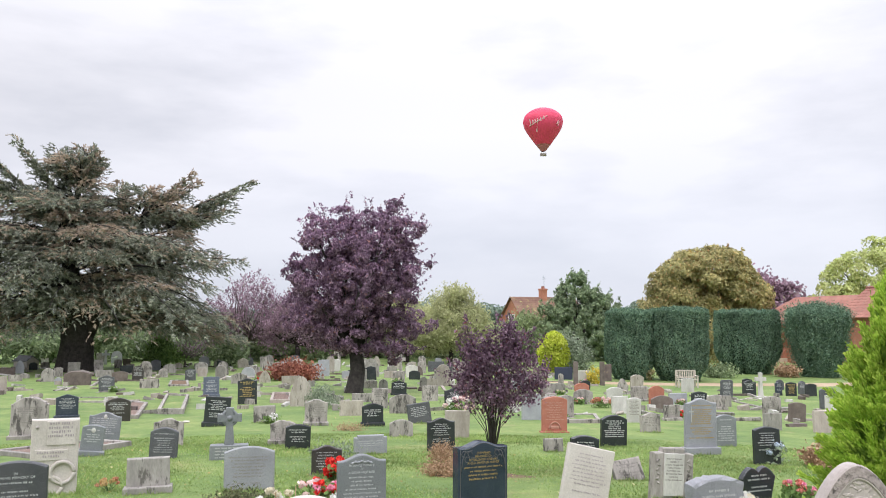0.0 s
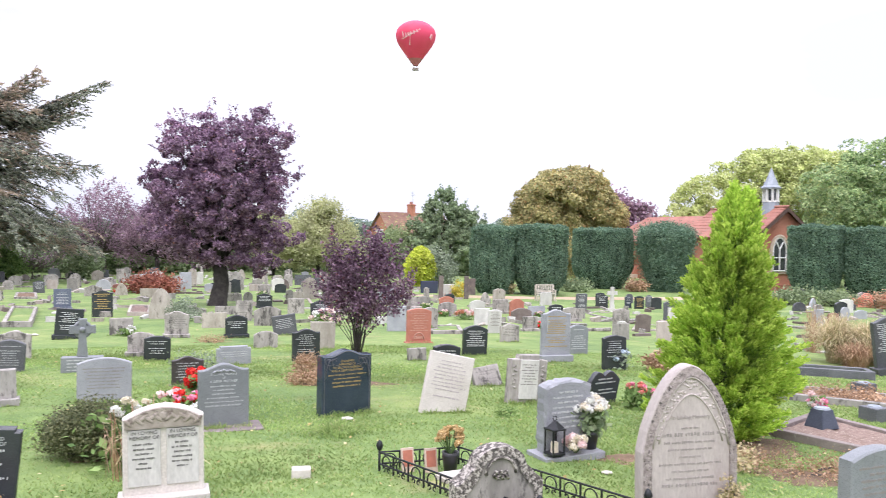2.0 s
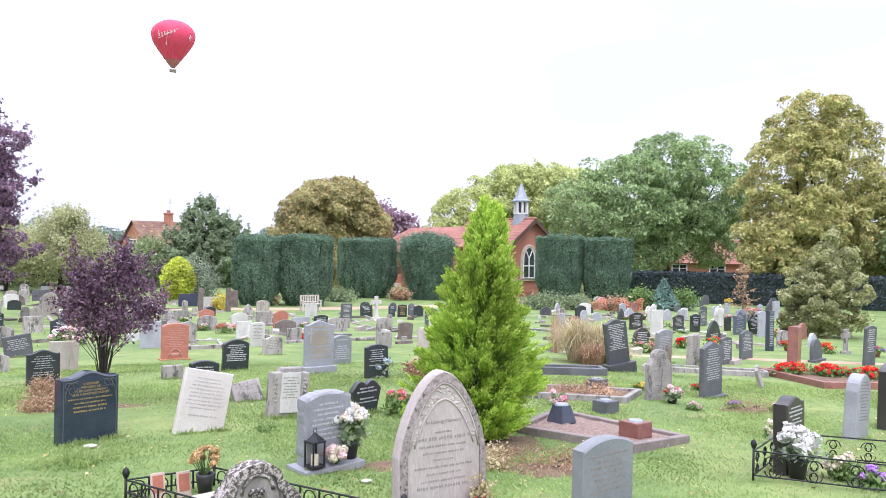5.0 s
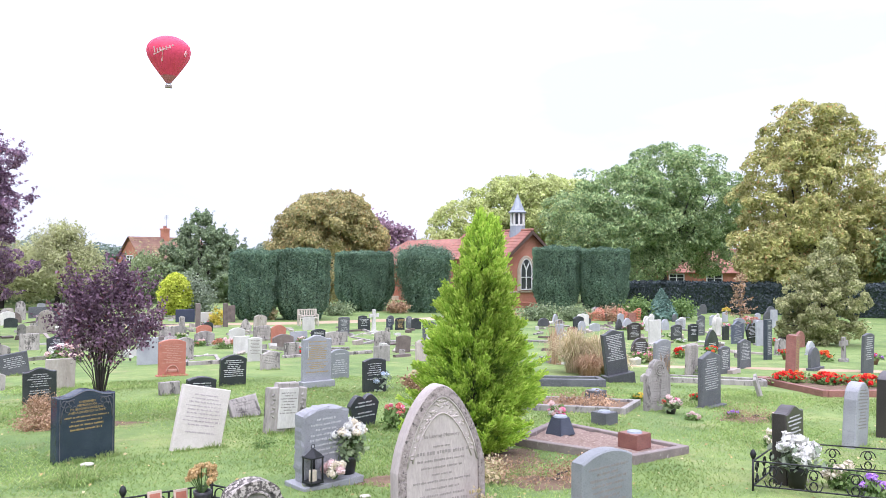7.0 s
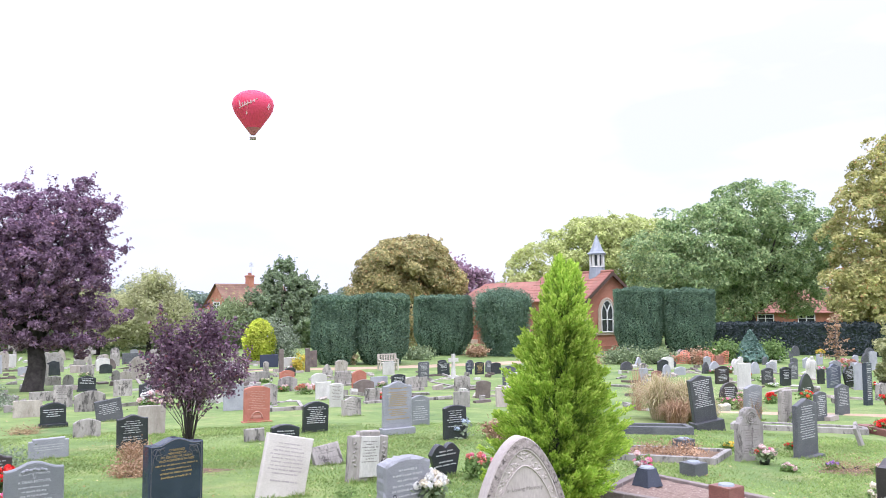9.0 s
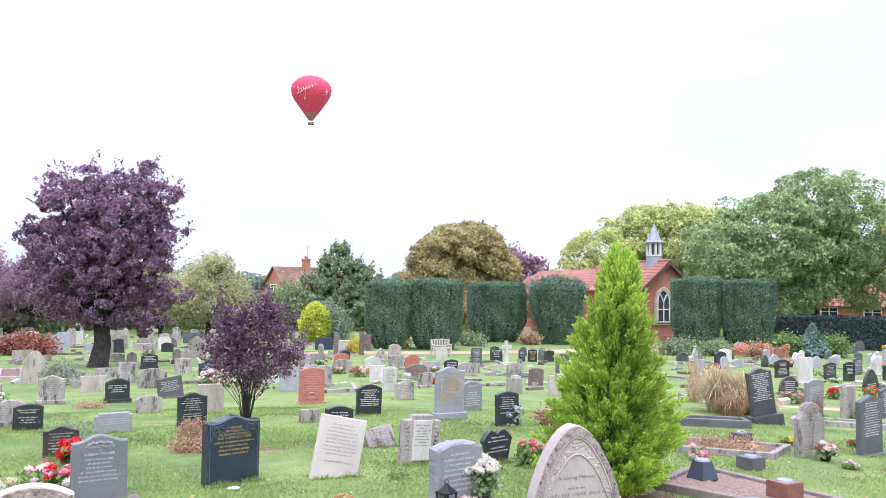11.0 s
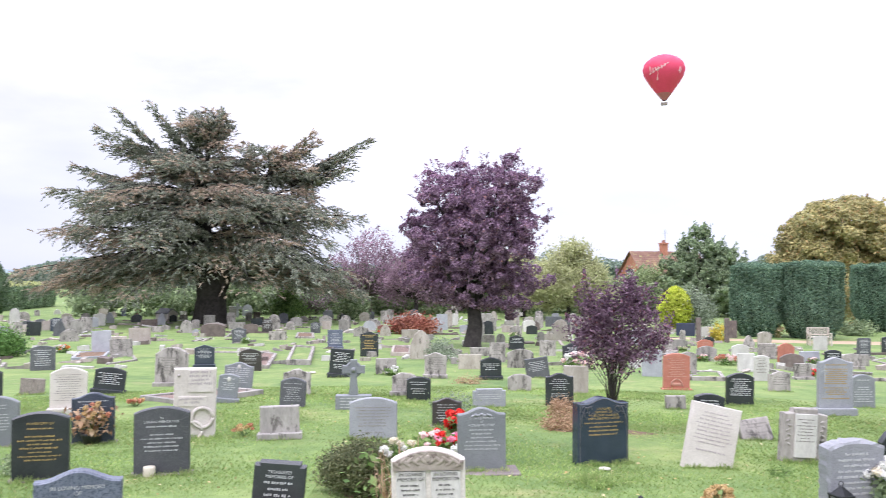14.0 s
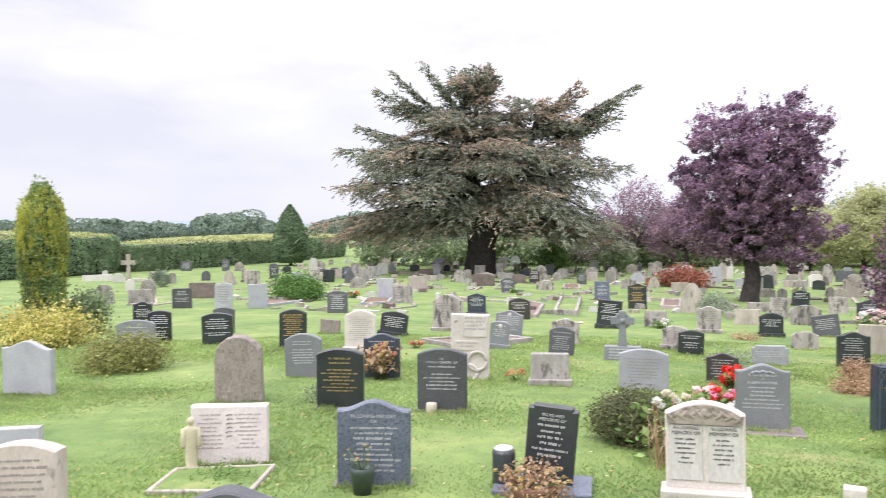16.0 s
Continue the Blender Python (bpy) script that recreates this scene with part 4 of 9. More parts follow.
stone('seg', 'brown', 7.57, 27.97, 0.79, 0.50, rz=11, ink='none')
stone('flat', 'lichen', 6.49, 22.97, 0.48, 0.46, rz=11)
stone('flat', 'lichen', 7.98, 32.91, 0.72, 0.62, rz=11)
stone('ogee', 'silver', 4.73, 14.93, 0.62, 1.02, rz=11, base=0.14, ink='gold', extra='cross')
stone('seg', 'grey', 5.68, 16.35, 0.47, 0.65, rz=11)
stone('arch', 'black', 9.89, 31.24, 0.64, 0.54, rz=11)
stone('arch', 'lichen', 9.78, 28.95, 0.72, 0.53, rz=11, ink='none')
stone('notch', 'slate', 12.97, 36.98, 0.60, 0.81, rz=11)
stone('ogee', 'black', 14.68, 38.71, 0.69, 0.73, rz=11)
stone('arch', 'navy', 16.31, 39.25, 0.38, 0.63, rz=11)
stone('arch', 'black', 16.83, 39.05, 0.55, 0.66, rz=11, ink='gold')
stone('half', 'slate', 18.03, 40.57, 0.40, 0.65, rz=11)
stone('arch', 'lichen', 11.32, 27.88, 0.68, 0.59, rz=11)
stone('flat', 'oldstone', 8.39, 20.64, 0.50, 0.45, rz=11, ink='none')
stone('arch', 'brown', 10.51, 24.07, 0.54, 0.58, rz=11, lean=4.0)
stone('arch', 'black', 5.44, 13.65, 0.47, 0.64, rz=11)
stone('wings', 'lichen', 2.78, 10.01, 0.53, 0.63, rz=16, lean=4.0, th=0.13, ink='faint', extra='wings', words='weathered pale stone with a raised panel and carved wings')
stone('arch', 'silver', 2.33, 7.01, 0.50, 0.72, rz=16, base=0.07, th=0.16, ink='white', extra='pitched', words='silver grey granite gravestone with rock pitched edges')
stone('heart', 'black', 3.85, 9.96, 0.46, 0.44, rz=11, lean=-3.0)
stone('gothic', 'gothic', 2.75, 5.43, 0.76, 1.05, rz=3, th=0.13, ink='worn')
stone('flat', 'white', 7.90, 45.38, 0.67, 0.78, rz=11, ink='none')
stone('flat', 'lichen', 4.60, 35.59, 0.65, 0.53, rz=11)
stone('half', 'lichen', 6.48, 44.43, 0.31, 0.63, rz=11)
stone('ogee', 'dark', 11.27, 13.98, 0.54, 1.16, rz=-8, lean=-8.0, base=0.2, extra='ledge', th=0.12)
stone('bell', 'oldstone', 8.78, 9.89, 0.48, 0.83, rz=2, th=0.12, ink='grey', extra='roundel')
stone('arch', 'silver', 13.84, 15.50, 0.67, 0.87, rz=15)
stone('peak', 'slate', 10.11, 10.10, 0.61, 0.95, rz=15, base=0.04)
stone('notch', 'lichen', 14.21, 14.85, 0.48, 0.77, rz=15)
stone('gothic', 'black', 23.84, 23.86, 0.94, 0.81, rz=15)
stone('arch', 'slate', 15.72, 15.26, 0.49, 0.71, rz=15)
stone('peak', 'slate', 17.56, 16.31, 0.57, 0.85, rz=15)
stone('flat', 'navy', 21.72, 19.19, 0.35, 1.36, rz=15, th=0.14)
stone('flat', 'redgran', 15.81, 13.24, 0.40, 1.11, rz=28, th=0.22, ink='gold')
stone('half', 'slate', 19.64, 15.70, 0.68, 0.67, rz=15, ink='none')
stone('arch', 'slate', 20.85, 14.94, 0.60, 1.13, rz=15)
stone('ogee', 'brownblack', 6.51, 5.43, 0.46, 0.76, rz=18, th=0.14)
stone('half', 'silver', 9.08, 6.63, 0.43, 0.82, rz=15, lean=5.0, th=0.16, ink='grey')
stone('arch', 'grey', 3.84, 4.86, 0.59, 0.59, rz=15, th=0.12, ink='grey')
stone('heart', 'black', 29.21, 26.78, 1.04, 0.93, rz=15)
stone('ogee', 'blue', 28.30, 26.75, 1.13, 1.05, rz=15)
stone('arch', 'brownblack', 24.69, 29.59, 0.93, 0.82, rz=15)
stone('half', 'brownblack', 17.61, 20.78, 0.92, 0.63, rz=15)
stone('flat', 'white', 23.22, 26.48, 0.81, 1.08, rz=15, ink='none')
stone('half', 'white', 31.38, 36.55, 0.63, 0.76, rz=15, ink='none')
stone('arch', 'dark', 26.78, 29.05, 0.80, 0.75, rz=15)
stone('arch', 'black', 26.95, 28.14, 0.75, 0.84, rz=15)
stone('arch', 'slate', 30.56, 31.39, 0.70, 0.85, rz=15)
stone('arch', 'pale', 32.87, 35.35, 0.95, 0.65, rz=15)
stone('half', 'oldstone', 43.58, 53.43, 0.85, 1.14, rz=15, ink='none')
stone('half', 'pale', 31.74, 35.36, 0.80, 0.64, rz=15, ink='none')
stone('arch', 'brownblack', 10.39, 7.11, 0.65, 0.90, rz=20, th=0.14)
stone('flat', 'brown', -27.33, 50.38, 1.06, 0.46, rz=23, ink='none')
stone('seg', 'lichen', -24.49, 47.12, 0.60, 0.30, rz=22, ink='none')
stone('flat', 'white', -23.99, 56.28, 0.48, 0.55, rz=18, ink='none')
stone('flat', 'oldstone', -27.10, 63.74, 0.63, 0.89, rz=18, ink='none')
stone('flat', 'oldstone', -20.28, 48.33, 1.02, 0.44, rz=18, ink='none')
stone('arch', 'brown', -17.90, 44.67, 0.82, 0.56, rz=17, ink='none')
stone('half', 'pale', -19.91, 41.75, 0.35, 0.38, rz=20, ink='none')
stone('flat', 'pinkst', -22.46, 57.82, 0.57, 0.36, rz=17, ink='none')
stone('flat', 'lichen', -17.94, 58.96, 0.50, 0.37, rz=11, ink='none')
stone('flat', 'pinkst', -14.70, 49.24, 0.55, 0.55, rz=11, ink='none')
stone('half', 'lichen', -13.94, 51.12, 0.65, 0.86, rz=11, ink='none')
stone('ogee', 'lichen', -10.87, 43.00, 0.84, 0.57, rz=11, ink='none')
stone('half', 'pale', -11.82, 48.90, 0.82, 0.62, rz=11, ink='none')
stone('arch', 'redgran', -10.41, 46.74, 0.79, 0.49, rz=11, ink='none')
stone('half', 'lichen', -16.96, 60.60, 0.51, 0.60, rz=11, ink='none')
stone('flat', 'limestone', -7.99, 42.24, 0.89, 0.47, rz=11, ink='none')
stone('flat', 'oldstone', -6.67, 40.91, 0.34, 0.29, rz=11, ink='none')
stone('seg', 'pinkst', -8.40, 52.35, 1.03, 0.44, rz=11, ink='none')
stone('half', 'limestone', -7.59, 54.42, 0.53, 1.14, rz=11, ink='none')
stone('seg', 'lichen', -4.23, 29.12, 0.90, 0.37, rz=11, ink='none')
stone('flat', 'lichen', -3.28, 24.97, 0.28, 0.21, rz=11, ink='none')
stone('flat', 'lichen', -2.94, 29.61, 0.79, 0.33, rz=11, ink='none')
stone('half', 'oldstone', -2.93, 39.50, 0.45, 0.47, rz=11, ink='none')
stone('half', 'oldstone', -0.95, 38.91, 0.36, 0.63, rz=11, ink='none')
stone('seg', 'limestone', -0.57, 40.37, 0.52, 0.51, rz=11, ink='none')
stone('flat', 'slate', -0.48, 56.86, 1.14, 0.72, rz=11, ink='none')
stone('flat', 'pinkst', -3.25, 49.38, 0.70, 0.42, rz=11, ink='none')
stone('half', 'lichen', 0.85, 50.65, 0.51, 0.92, rz=11, ink='none')
stone('arch', 'limestone', 1.76, 54.55, 0.55, 0.69, rz=11, ink='none')
stone('half', 'lichen', -4.35, 43.19, 0.36, 0.30, rz=11, ink='none')
stone('arch', 'pale', -5.83, 48.42, 0.48, 0.47, rz=11, ink='none')
stone('arch', 'lichen', -8.76, 49.22, 0.41, 0.41, rz=11, ink='none')
stone('arch', 'oldstone', 5.23, 36.84, 0.71, 0.52, rz=11, ink='none')
stone('flat', 'brown', 9.89, 48.53, 0.52, 1.02, rz=11, ink='none')
stone('flat', 'pale', 9.17, 31.54, 0.74, 0.44, rz=11, ink='none')
stone('notch', 'white', 12.23, 40.38, 0.70, 0.68, rz=11, ink='none')
stone('flat', 'oldstone', 10.77, 30.89, 0.50, 0.43, rz=11, ink='none')
stone('arch', 'black', 16.91, 44.90, 0.59, 0.50, rz=11, ink='none')
stone('arch', 'black', 17.90, 39.31, 0.61, 0.60, rz=11, ink='none')
stone('seg', 'slate', 14.88, 31.28, 0.66, 0.83, rz=12, ink='none')
stone('flat', 'white', 13.00, 26.99, 0.57, 0.72, rz=12, ink='none')
stone('flat', 'pinkst', 9.67, 20.53, 0.61, 0.57, rz=12, ink='none')
stone('half', 'slate', 18.15, 43.53, 0.51, 0.55, rz=11, ink='none')
stone('half', 'brown', 5.85, 30.36, 0.37, 0.30, rz=11, ink='none')
stone('flat', 'pale', 20.83, 30.08, 0.52, 0.72, rz=12, ink='none')
stone('arch', 'redgran', 21.93, 30.67, 0.62, 0.58, rz=12, ink='none')
stone('half', 'pale', 25.12, 34.24, 0.53, 0.65, rz=12, ink='none')
stone('arch', 'pale', 26.69, 35.26, 0.84, 0.46, rz=12, ink='none')
stone('gothic', 'dark', 29.04, 36.14, 0.51, 0.64, rz=12, ink='none')
stone('flat', 'redgran', 34.86, 42.01, 0.79, 0.60, rz=12, ink='none')
stone('arch', 'black', 28.58, 34.42, 0.79, 0.43, rz=12, ink='none')
stone('flat', 'pale', 41.84, 44.39, 0.94, 0.70, rz=12, ink='none')
stone('arch', 'slate', 45.66, 48.03, 1.03, 0.54, rz=12, ink='none')
stone('half', 'slate', 44.14, 45.71, 0.76, 0.64, rz=12, ink='none')
stone('arch', 'black', 29.52, 28.65, 0.50, 0.71, rz=12, ink='none')
stone('half', 'white', 32.27, 31.97, 0.77, 1.03, rz=12, ink='none')
stone('flat', 'pale', 41.46, 40.33, 0.70, 0.69, rz=12, ink='none')
stone('arch', 'slate', 49.62, 49.84, 1.03, 0.66, rz=12, ink='none')
stone('arch', 'pale', 28.33, 25.48, 0.55, 1.15, rz=12, ink='none')
stone('half', 'slate', 50.02, 44.04, 1.11, 0.78, rz=12, ink='none')
stone('flat', 'pale', 40.52, 35.40, 0.77, 1.12, rz=12, ink='none')
stone('flat', 'pale', 31.90, 28.95, 0.51, 0.96, rz=12, ink='none')
stone('flat', 'brown', 31.47, 26.94, 0.78, 0.43, rz=12, ink='none')
stone('half', 'lichen', 46.61, 53.90, 0.97, 0.49, rz=12, ink='none')
stone('flat', 'dark', 55.17, 57.60, 1.53, 0.75, rz=12, ink='none')
stone('half', 'slate', 46.69, 47.74, 0.97, 0.81, rz=12, ink='none')
stone('arch', 'pale', 43.26, 48.70, 0.75, 0.36, rz=12, ink='none')
stone('flat', 'white', -43.86, 35.92, 1.80, 0.43, rz=41, ink='none')
stone('half', 'white', -41.38, 35.47, 0.77, 0.59, rz=40, ink='none')
stone('half', 'white', -33.67, 29.58, 0.46, 0.63, rz=39, ink='none')
stone('flat', 'white', -40.90, 36.76, 0.86, 0.21, rz=38, ink='none')
stone('half', 'lichen', -41.10, 37.90, 0.37, 0.58, rz=38, ink='none')
stone('half', 'slate', -37.40, 39.00, 0.58, 0.64, rz=35, ink='none')
stone('gothic', 'limestone', -32.52, 35.78, 0.72, 0.90, rz=34, ink='none')
stone('flat', 'pinkst', -34.57, 39.89, 0.50, 0.71, rz=33, ink='none')
stone('seg', 'black', -37.99, 48.10, 0.63, 0.59, rz=31, ink='none')
stone('half', 'lichen', -39.64, 54.61, 0.84, 0.74, rz=29, ink='none')
stone('flat', 'pinkst', -41.83, 54.82, 0.57, 0.47, rz=30, ink='none')
stone('arch', 'slate', -20.70, 28.32, 0.37, 0.63, rz=29, ink='none')
stone('flat', 'limestone', -30.96, 42.40, 0.73, 0.51, rz=29, ink='none')
stone('flat', 'brown', -31.05, 43.74, 0.75, 0.52, rz=28, ink='none')
stone('flat', 'pinkst', -31.20, 45.11, 0.54, 0.61, rz=28, ink='none')
stone('half', 'lichen', -30.05, 45.53, 0.76, 0.91, rz=27, ink='none')
stone('half', 'oldstone', -33.21, 52.35, 0.61, 0.78, rz=26, ink='none')
stone('flat', 'limestone', -36.40, 59.83, 0.74, 0.78, rz=25, ink='none')
stone('half', 'limestone', -36.22, 60.97, 0.50, 0.50, rz=25, ink='none')
stone('arch', 'blue', -36.53, 63.07, 0.36, 0.67, rz=24, ink='none')
stone('flat', 'redgran', -36.04, 64.40, 0.42, 0.62, rz=23, ink='none')
stone('seg', 'brown', -27.51, 50.35, 0.81, 0.40, rz=23, ink='none')
stone('flat', 'lichen', -23.60, 44.50, 0.71, 0.36, rz=22, ink='none')
stone('flat', 'pinkst', -17.78, 30.15, 0.79, 0.61, rz=24, ink='none')
stone('flat', 'pinkst', -19.39, 34.86, 0.96, 0.76, rz=23, ink='none')
stone('half', 'white', -44.01, 65.10, 0.55, 0.44, rz=27, ink='none')
stone('flat', 'white', -32.02, 64.79, 0.51, 0.41, rz=21, ink='none')
stone('half', 'white', -31.77, 66.03, 0.47, 0.41, rz=21, ink='none')
stone('half', 'white', -50.28, 41.90, 0.42, 0.33, rz=40, ink='none')
stone('half', 'lichen', -51.76, 41.47, 0.42, 0.41, rz=41, ink='none')
stone('arch', 'lichen', -44.21, 62.60, 0.43, 0.48, rz=28, ink='none')


# ---- trees and hedges ----
PLUM = leafy("purple_plum_leaf", (0.132, 0.083, 0.118), (0.264, 0.172, 0.226), (0.46, 0.332, 0.395), 0.5, 0.45, rare=(0.42, 0.21, 0.19))
CEDAR = leafy("cedar_needle", (0.125, 0.15, 0.108), (0.255, 0.285, 0.2), (0.44, 0.455, 0.32), 0.6, 0.42)
CEDAR_BROWN = leafy("cedar_brown_tip", (0.29, 0.24, 0.165), (0.41, 0.345, 0.235), (0.52, 0.435, 0.31), 0.7, 0.4)
YEW = leafy("yew_leaf", (0.07, 0.132, 0.082), (0.125, 0.21, 0.125), (0.205, 0.305, 0.17), 0.75, 0.18)
SYC = leafy("sycamore_leaf", (0.155, 0.255, 0.105), (0.295, 0.42, 0.165), (0.52, 0.62, 0.28), 0.6, 0.35)
LIME = leafy("lime_leaf", (0.34, 0.41, 0.13), (0.5, 0.57, 0.2), (0.66, 0.71, 0.31), 0.5, 0.35)
CHEST = leafy("chestnut_leaf", (0.28, 0.31, 0.1), (0.45, 0.465, 0.155), (0.61, 0.58, 0.24), 0.5, 0.35, rare=(0.58, 0.3, 0.14))
CHEST2 = leafy("browning_chestnut_leaf", (0.24, 0.255, 0.1), (0.38, 0.36, 0.14), (0.54, 0.47, 0.2), 0.5, 0.3, rare=(0.56, 0.3, 0.15))
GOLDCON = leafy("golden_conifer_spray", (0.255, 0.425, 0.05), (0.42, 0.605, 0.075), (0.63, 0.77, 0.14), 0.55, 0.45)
# darker copy of the spray colour, with the crown's inner shade put in
GOLDSHADE = leafy("shaded_conifer_spray", (0.13, 0.24, 0.04), (0.23, 0.36, 0.055), (0.35, 0.49, 0.075), 0.6, 0.35)
SOFT = leafy("willow_green_leaf", (0.35, 0.385, 0.17), (0.44, 0.47, 0.22), (0.52, 0.53, 0.28), 0.6, 0.35)
DIMGREEN = leafy("dull_green_leaf", (0.14, 0.2, 0.095), (0.225, 0.3, 0.14), (0.33, 0.4, 0.2), 0.6, 0.25)


def cedar():
    """Tiers of pointed boughs with hanging sprays on two leaning stems."""
    rng = np.random.default_rng(11)
    x, y = -24.99, 54.66
    top = new("cedar_tree")
    top.location = (x, y, ground_z(x, y))
    top.rotation_euler.z = radians(24.5)
    tagged(top, "huge old dark cedar with layered drooping branches browning", "tree")
    v, f = [], []
    tube(v, f, [(0, 0, -0.5), (0, 0, 0.4), (0.1, 0, 2.2), (-0.4, 0, 6), (-0.7, 0, 10), (0.2, 0, 16.0)], [1.7, 1.3, 1.1, 0.7, 0.4, 0.05], 12)
    tube(v, f, [(0.2, 0, 2.0), (1.6, 0, 5), (3.2, 0.3, 8.5), (5.0, 0, 13)], [0.8, 0.5, 0.3, 0.05], 9)
    zs = (1.6, 2.2, 3.0, 4.0, 5.0, 6.0, 7.8, 9.2, 10.6, 12.0, 13.0, 14.5, 15.5, 16.3)
    left = (10.5, 11.6, 11.8, 9.6, 9.0, 9.8, 9.7, 8.8, 8.4, 6.4, 5.4, 4.2, 2.4, 0.8)
    right = (10.0, 10.8, 10.8, 9.8, 9.2, 8.8, 9.4, 8.8, 9.0, 8.8, 8.0, 1.2, 1.0, 0.7)
    cens, tints, dirs = [], [], []

    def bough(root, tip, arch, width, brown):
        n = 8
        a, b = Vector(root), Vector(tip)
        ln = (b - a).length
        pts = [a.lerp(b, i / n) + Vector((0, 0, arch * ln * math.sin(math.pi * i / n))) for i in range(n + 1)]
        tube(v, f, pts, [0.12 * (1 - 0.93 * i / n) * min(1, ln / 5) + 0.008 for i in range(n + 1)], 4)
        m = int(25 * ln)
        t = 1 - rng.uniform(0, 0.88, m)
        arr = np.array(pts)
        s = np.minimum((t * n).astype(int), n - 1)
        c = arr[s] + (arr[s + 1] - arr[s]) * (t * n - s)[:, None]
        flat = math.hypot((b - a).x, (b - a).y) + 1e-6
        side = np.array((-(b - a).y, (b - a).x, 0.0)) / flat
        # a broad fan of side twigs that hang over at the edge, with gaps between
        k = np.floor(t * ln / 0.42)
        prof = 0.25 + 0.85 * np.sin(math.pi * np.clip(t, 0, 1) ** 0.9 * 0.9)
        lat = np.abs(rng.normal(size=m)) * 0.5 * width * prof * np.where(k % 2 > 0, 1, -1)
        c = c + side * lat[:, None] + np.array(((b - a) / ln)) * (np.abs(lat) * 0.5 + rng.normal(size=m) * 0.12)[:, None]
        hang_down = np.abs(rng.normal(size=m)) * (0.22 + 0.12 * t)
        c[:, 2] += 0.06 - 0.22 * lat * lat / max(width, 0.3) - 0.1 * np.abs(lat) - hang_down
        cens.append(c)
        d = np.array((b - a) / ln) + side * (np.sign(lat) * rng.uniform(0.3, 1.5, m))[:, None] + rng.normal(size=(m, 3)) * 0.4
        d[:, 2] += 0.12 - 0.75 * np.minimum(1, hang_down * 1.8) * (1 if b.z < 12 else 0.25)
        dirs.append(d / np.linalg.norm(d, axis=1)[:, None])
        tints.append(np.clip((0.8 if brown else 0.4) - 0.9 * hang_down + 0.25 * (t - 0.6) - 0.04 * max(0, 5.5 - b.z), 0, 1))

    def tier(ax, z, lo, hi, count, lift):
        turn = rng.uniform(0, 6.3)
        for k in range(count):
            a = turn + 2 * math.pi * (k + rng.uniform(-0.4, 0.4)) / count
            ca, sa = math.cos(a), math.sin(a)
            reach = (hi if ca > 0 else lo) * abs(ca) + 0.6 * (hi + lo) / 2 * abs(sa)
            reach *= rng.uniform(0.5, 0.98) ** 0.8
            if reach < 0.4:
                continue
            zz = z + rng.normal() * 0.7
            zr = max(2.4, zz - lift * reach)
            bough((ax, 0, zr), (ax + ca * reach, sa * reach, max(2.3, zz)), rng.uniform(0.09, 0.22), min(2.2, 0.4 + reach * 0.22), rng.random() < (0.65 if ca > -0.1 else 0.3))

    for z in np.concatenate([np.arange(3.0, 7.6, 1.3), np.arange(8.2, 16.0, 0.95)]):
        lo, hi = float(np.interp(z, zs, left)), float(np.interp(z, zs, right))
        ax = float(np.interp(z, (0, 6, 10, 16), (0, -0.4, -0.7, 0.2)))
        lift = float(np.interp(z, (2, 5, 9, 14, 16), (-0.2, -0.06, 0.02, 0.22, 0.6)))
        if z < 11:
            tier(ax, z, lo, hi, 12, lift)
        else:
            tier(ax, z, lo, min(hi, 1.6 if z > 12.6 else 2.6), 9, lift)
            if z < 13.4:
                tier(4.0, z, 2.6, hi - 4.0, 9, 0.12)
    # boughs that stand out of the crown
    for rx, rz, tx, tz, br in ((6.0, 11.2, 12.0, 15.2, False), (6.0, 11.0, 10.8, 13.9, False), (6.0, 10.4, 10.4, 12.3, False), (4.5, 11.8, 8.0, 15.1, True), (4.2, 12.0, 6.2, 14.4, True), (3.4, 11.6, 2.6, 14.4, True), (-1, 10.5, -8.4, 15.4, False), (-1, 10.6, -6.6, 15.8, False), (-1, 11.5, -7.6, 14.2, False), (-1, 12.5, -4.0, 16.6, False), (-0.6, 13, -2.0, 16.8, False),
                               (-1, 9, -9.9, 12.2, False), (-1, 7.4, -10.9, 9.3, False), (-1, 6.0, -11.1, 7.0, True), (-0.5, 4.8, -10.2, 5.2, False), (2, 6.6, 11.8, 8.8, False), (2, 7.6, 9.4, 9.6, False), (0, 3.8, -13.4, 4.0, True), (0, 3.6, -12.0, 2.8, True), (0, 13.6, 0.9, 17.2, False), (0, 13.6, 0.3, 17.0, False), (0, 13.6, -0.9, 16.6, False), (0, 3.4, 11.8, 2.5, True), (1, 4.2, 11.0, 3.4, True)):
        for k in range(3):
            f0 = (1.0, 0.82, 0.68)[k]
            bough((rx, 0, rz), (rx + (tx - rx) * f0 + rng.normal() * 0.3, rng.normal() * 0.9, rz + (tz - rz) * f0 + rng.normal() * 0.35), 0.03 if tz > 12 else 0.08, 0.9 if tz > 12 else 2.2, br)
    c = np.concatenate(cens)
    tint = np.concatenate(tints)
    d = np.concatenate(dirs)
    # each spray: a drooping axis with two rows of needle twigs
    n = 15
    j = np.tile(np.arange(n), len(c))
    k = np.repeat(np.arange(len(c)), n)
    ln = (rng.uniform(0.3, 0.7, len(c)))[k]
    t = (j + 0.5) / n
    bow = np.array((0, 0, -1.0)) * (0.3 * ln * t * t)[:, None]
    p = c[k] + d[k] * (ln * t)[:, None] + bow
    s1 = np.cross(d[k], np.array((0, 0, 1.0)) + rng.normal(size=(len(k), 3)) * 0.35)
    s1 /= np.linalg.norm(s1, axis=1)[:, None] + 1e-9
    s1 *= np.where(j % 2 > 0, 1.0, -1.0)[:, None]
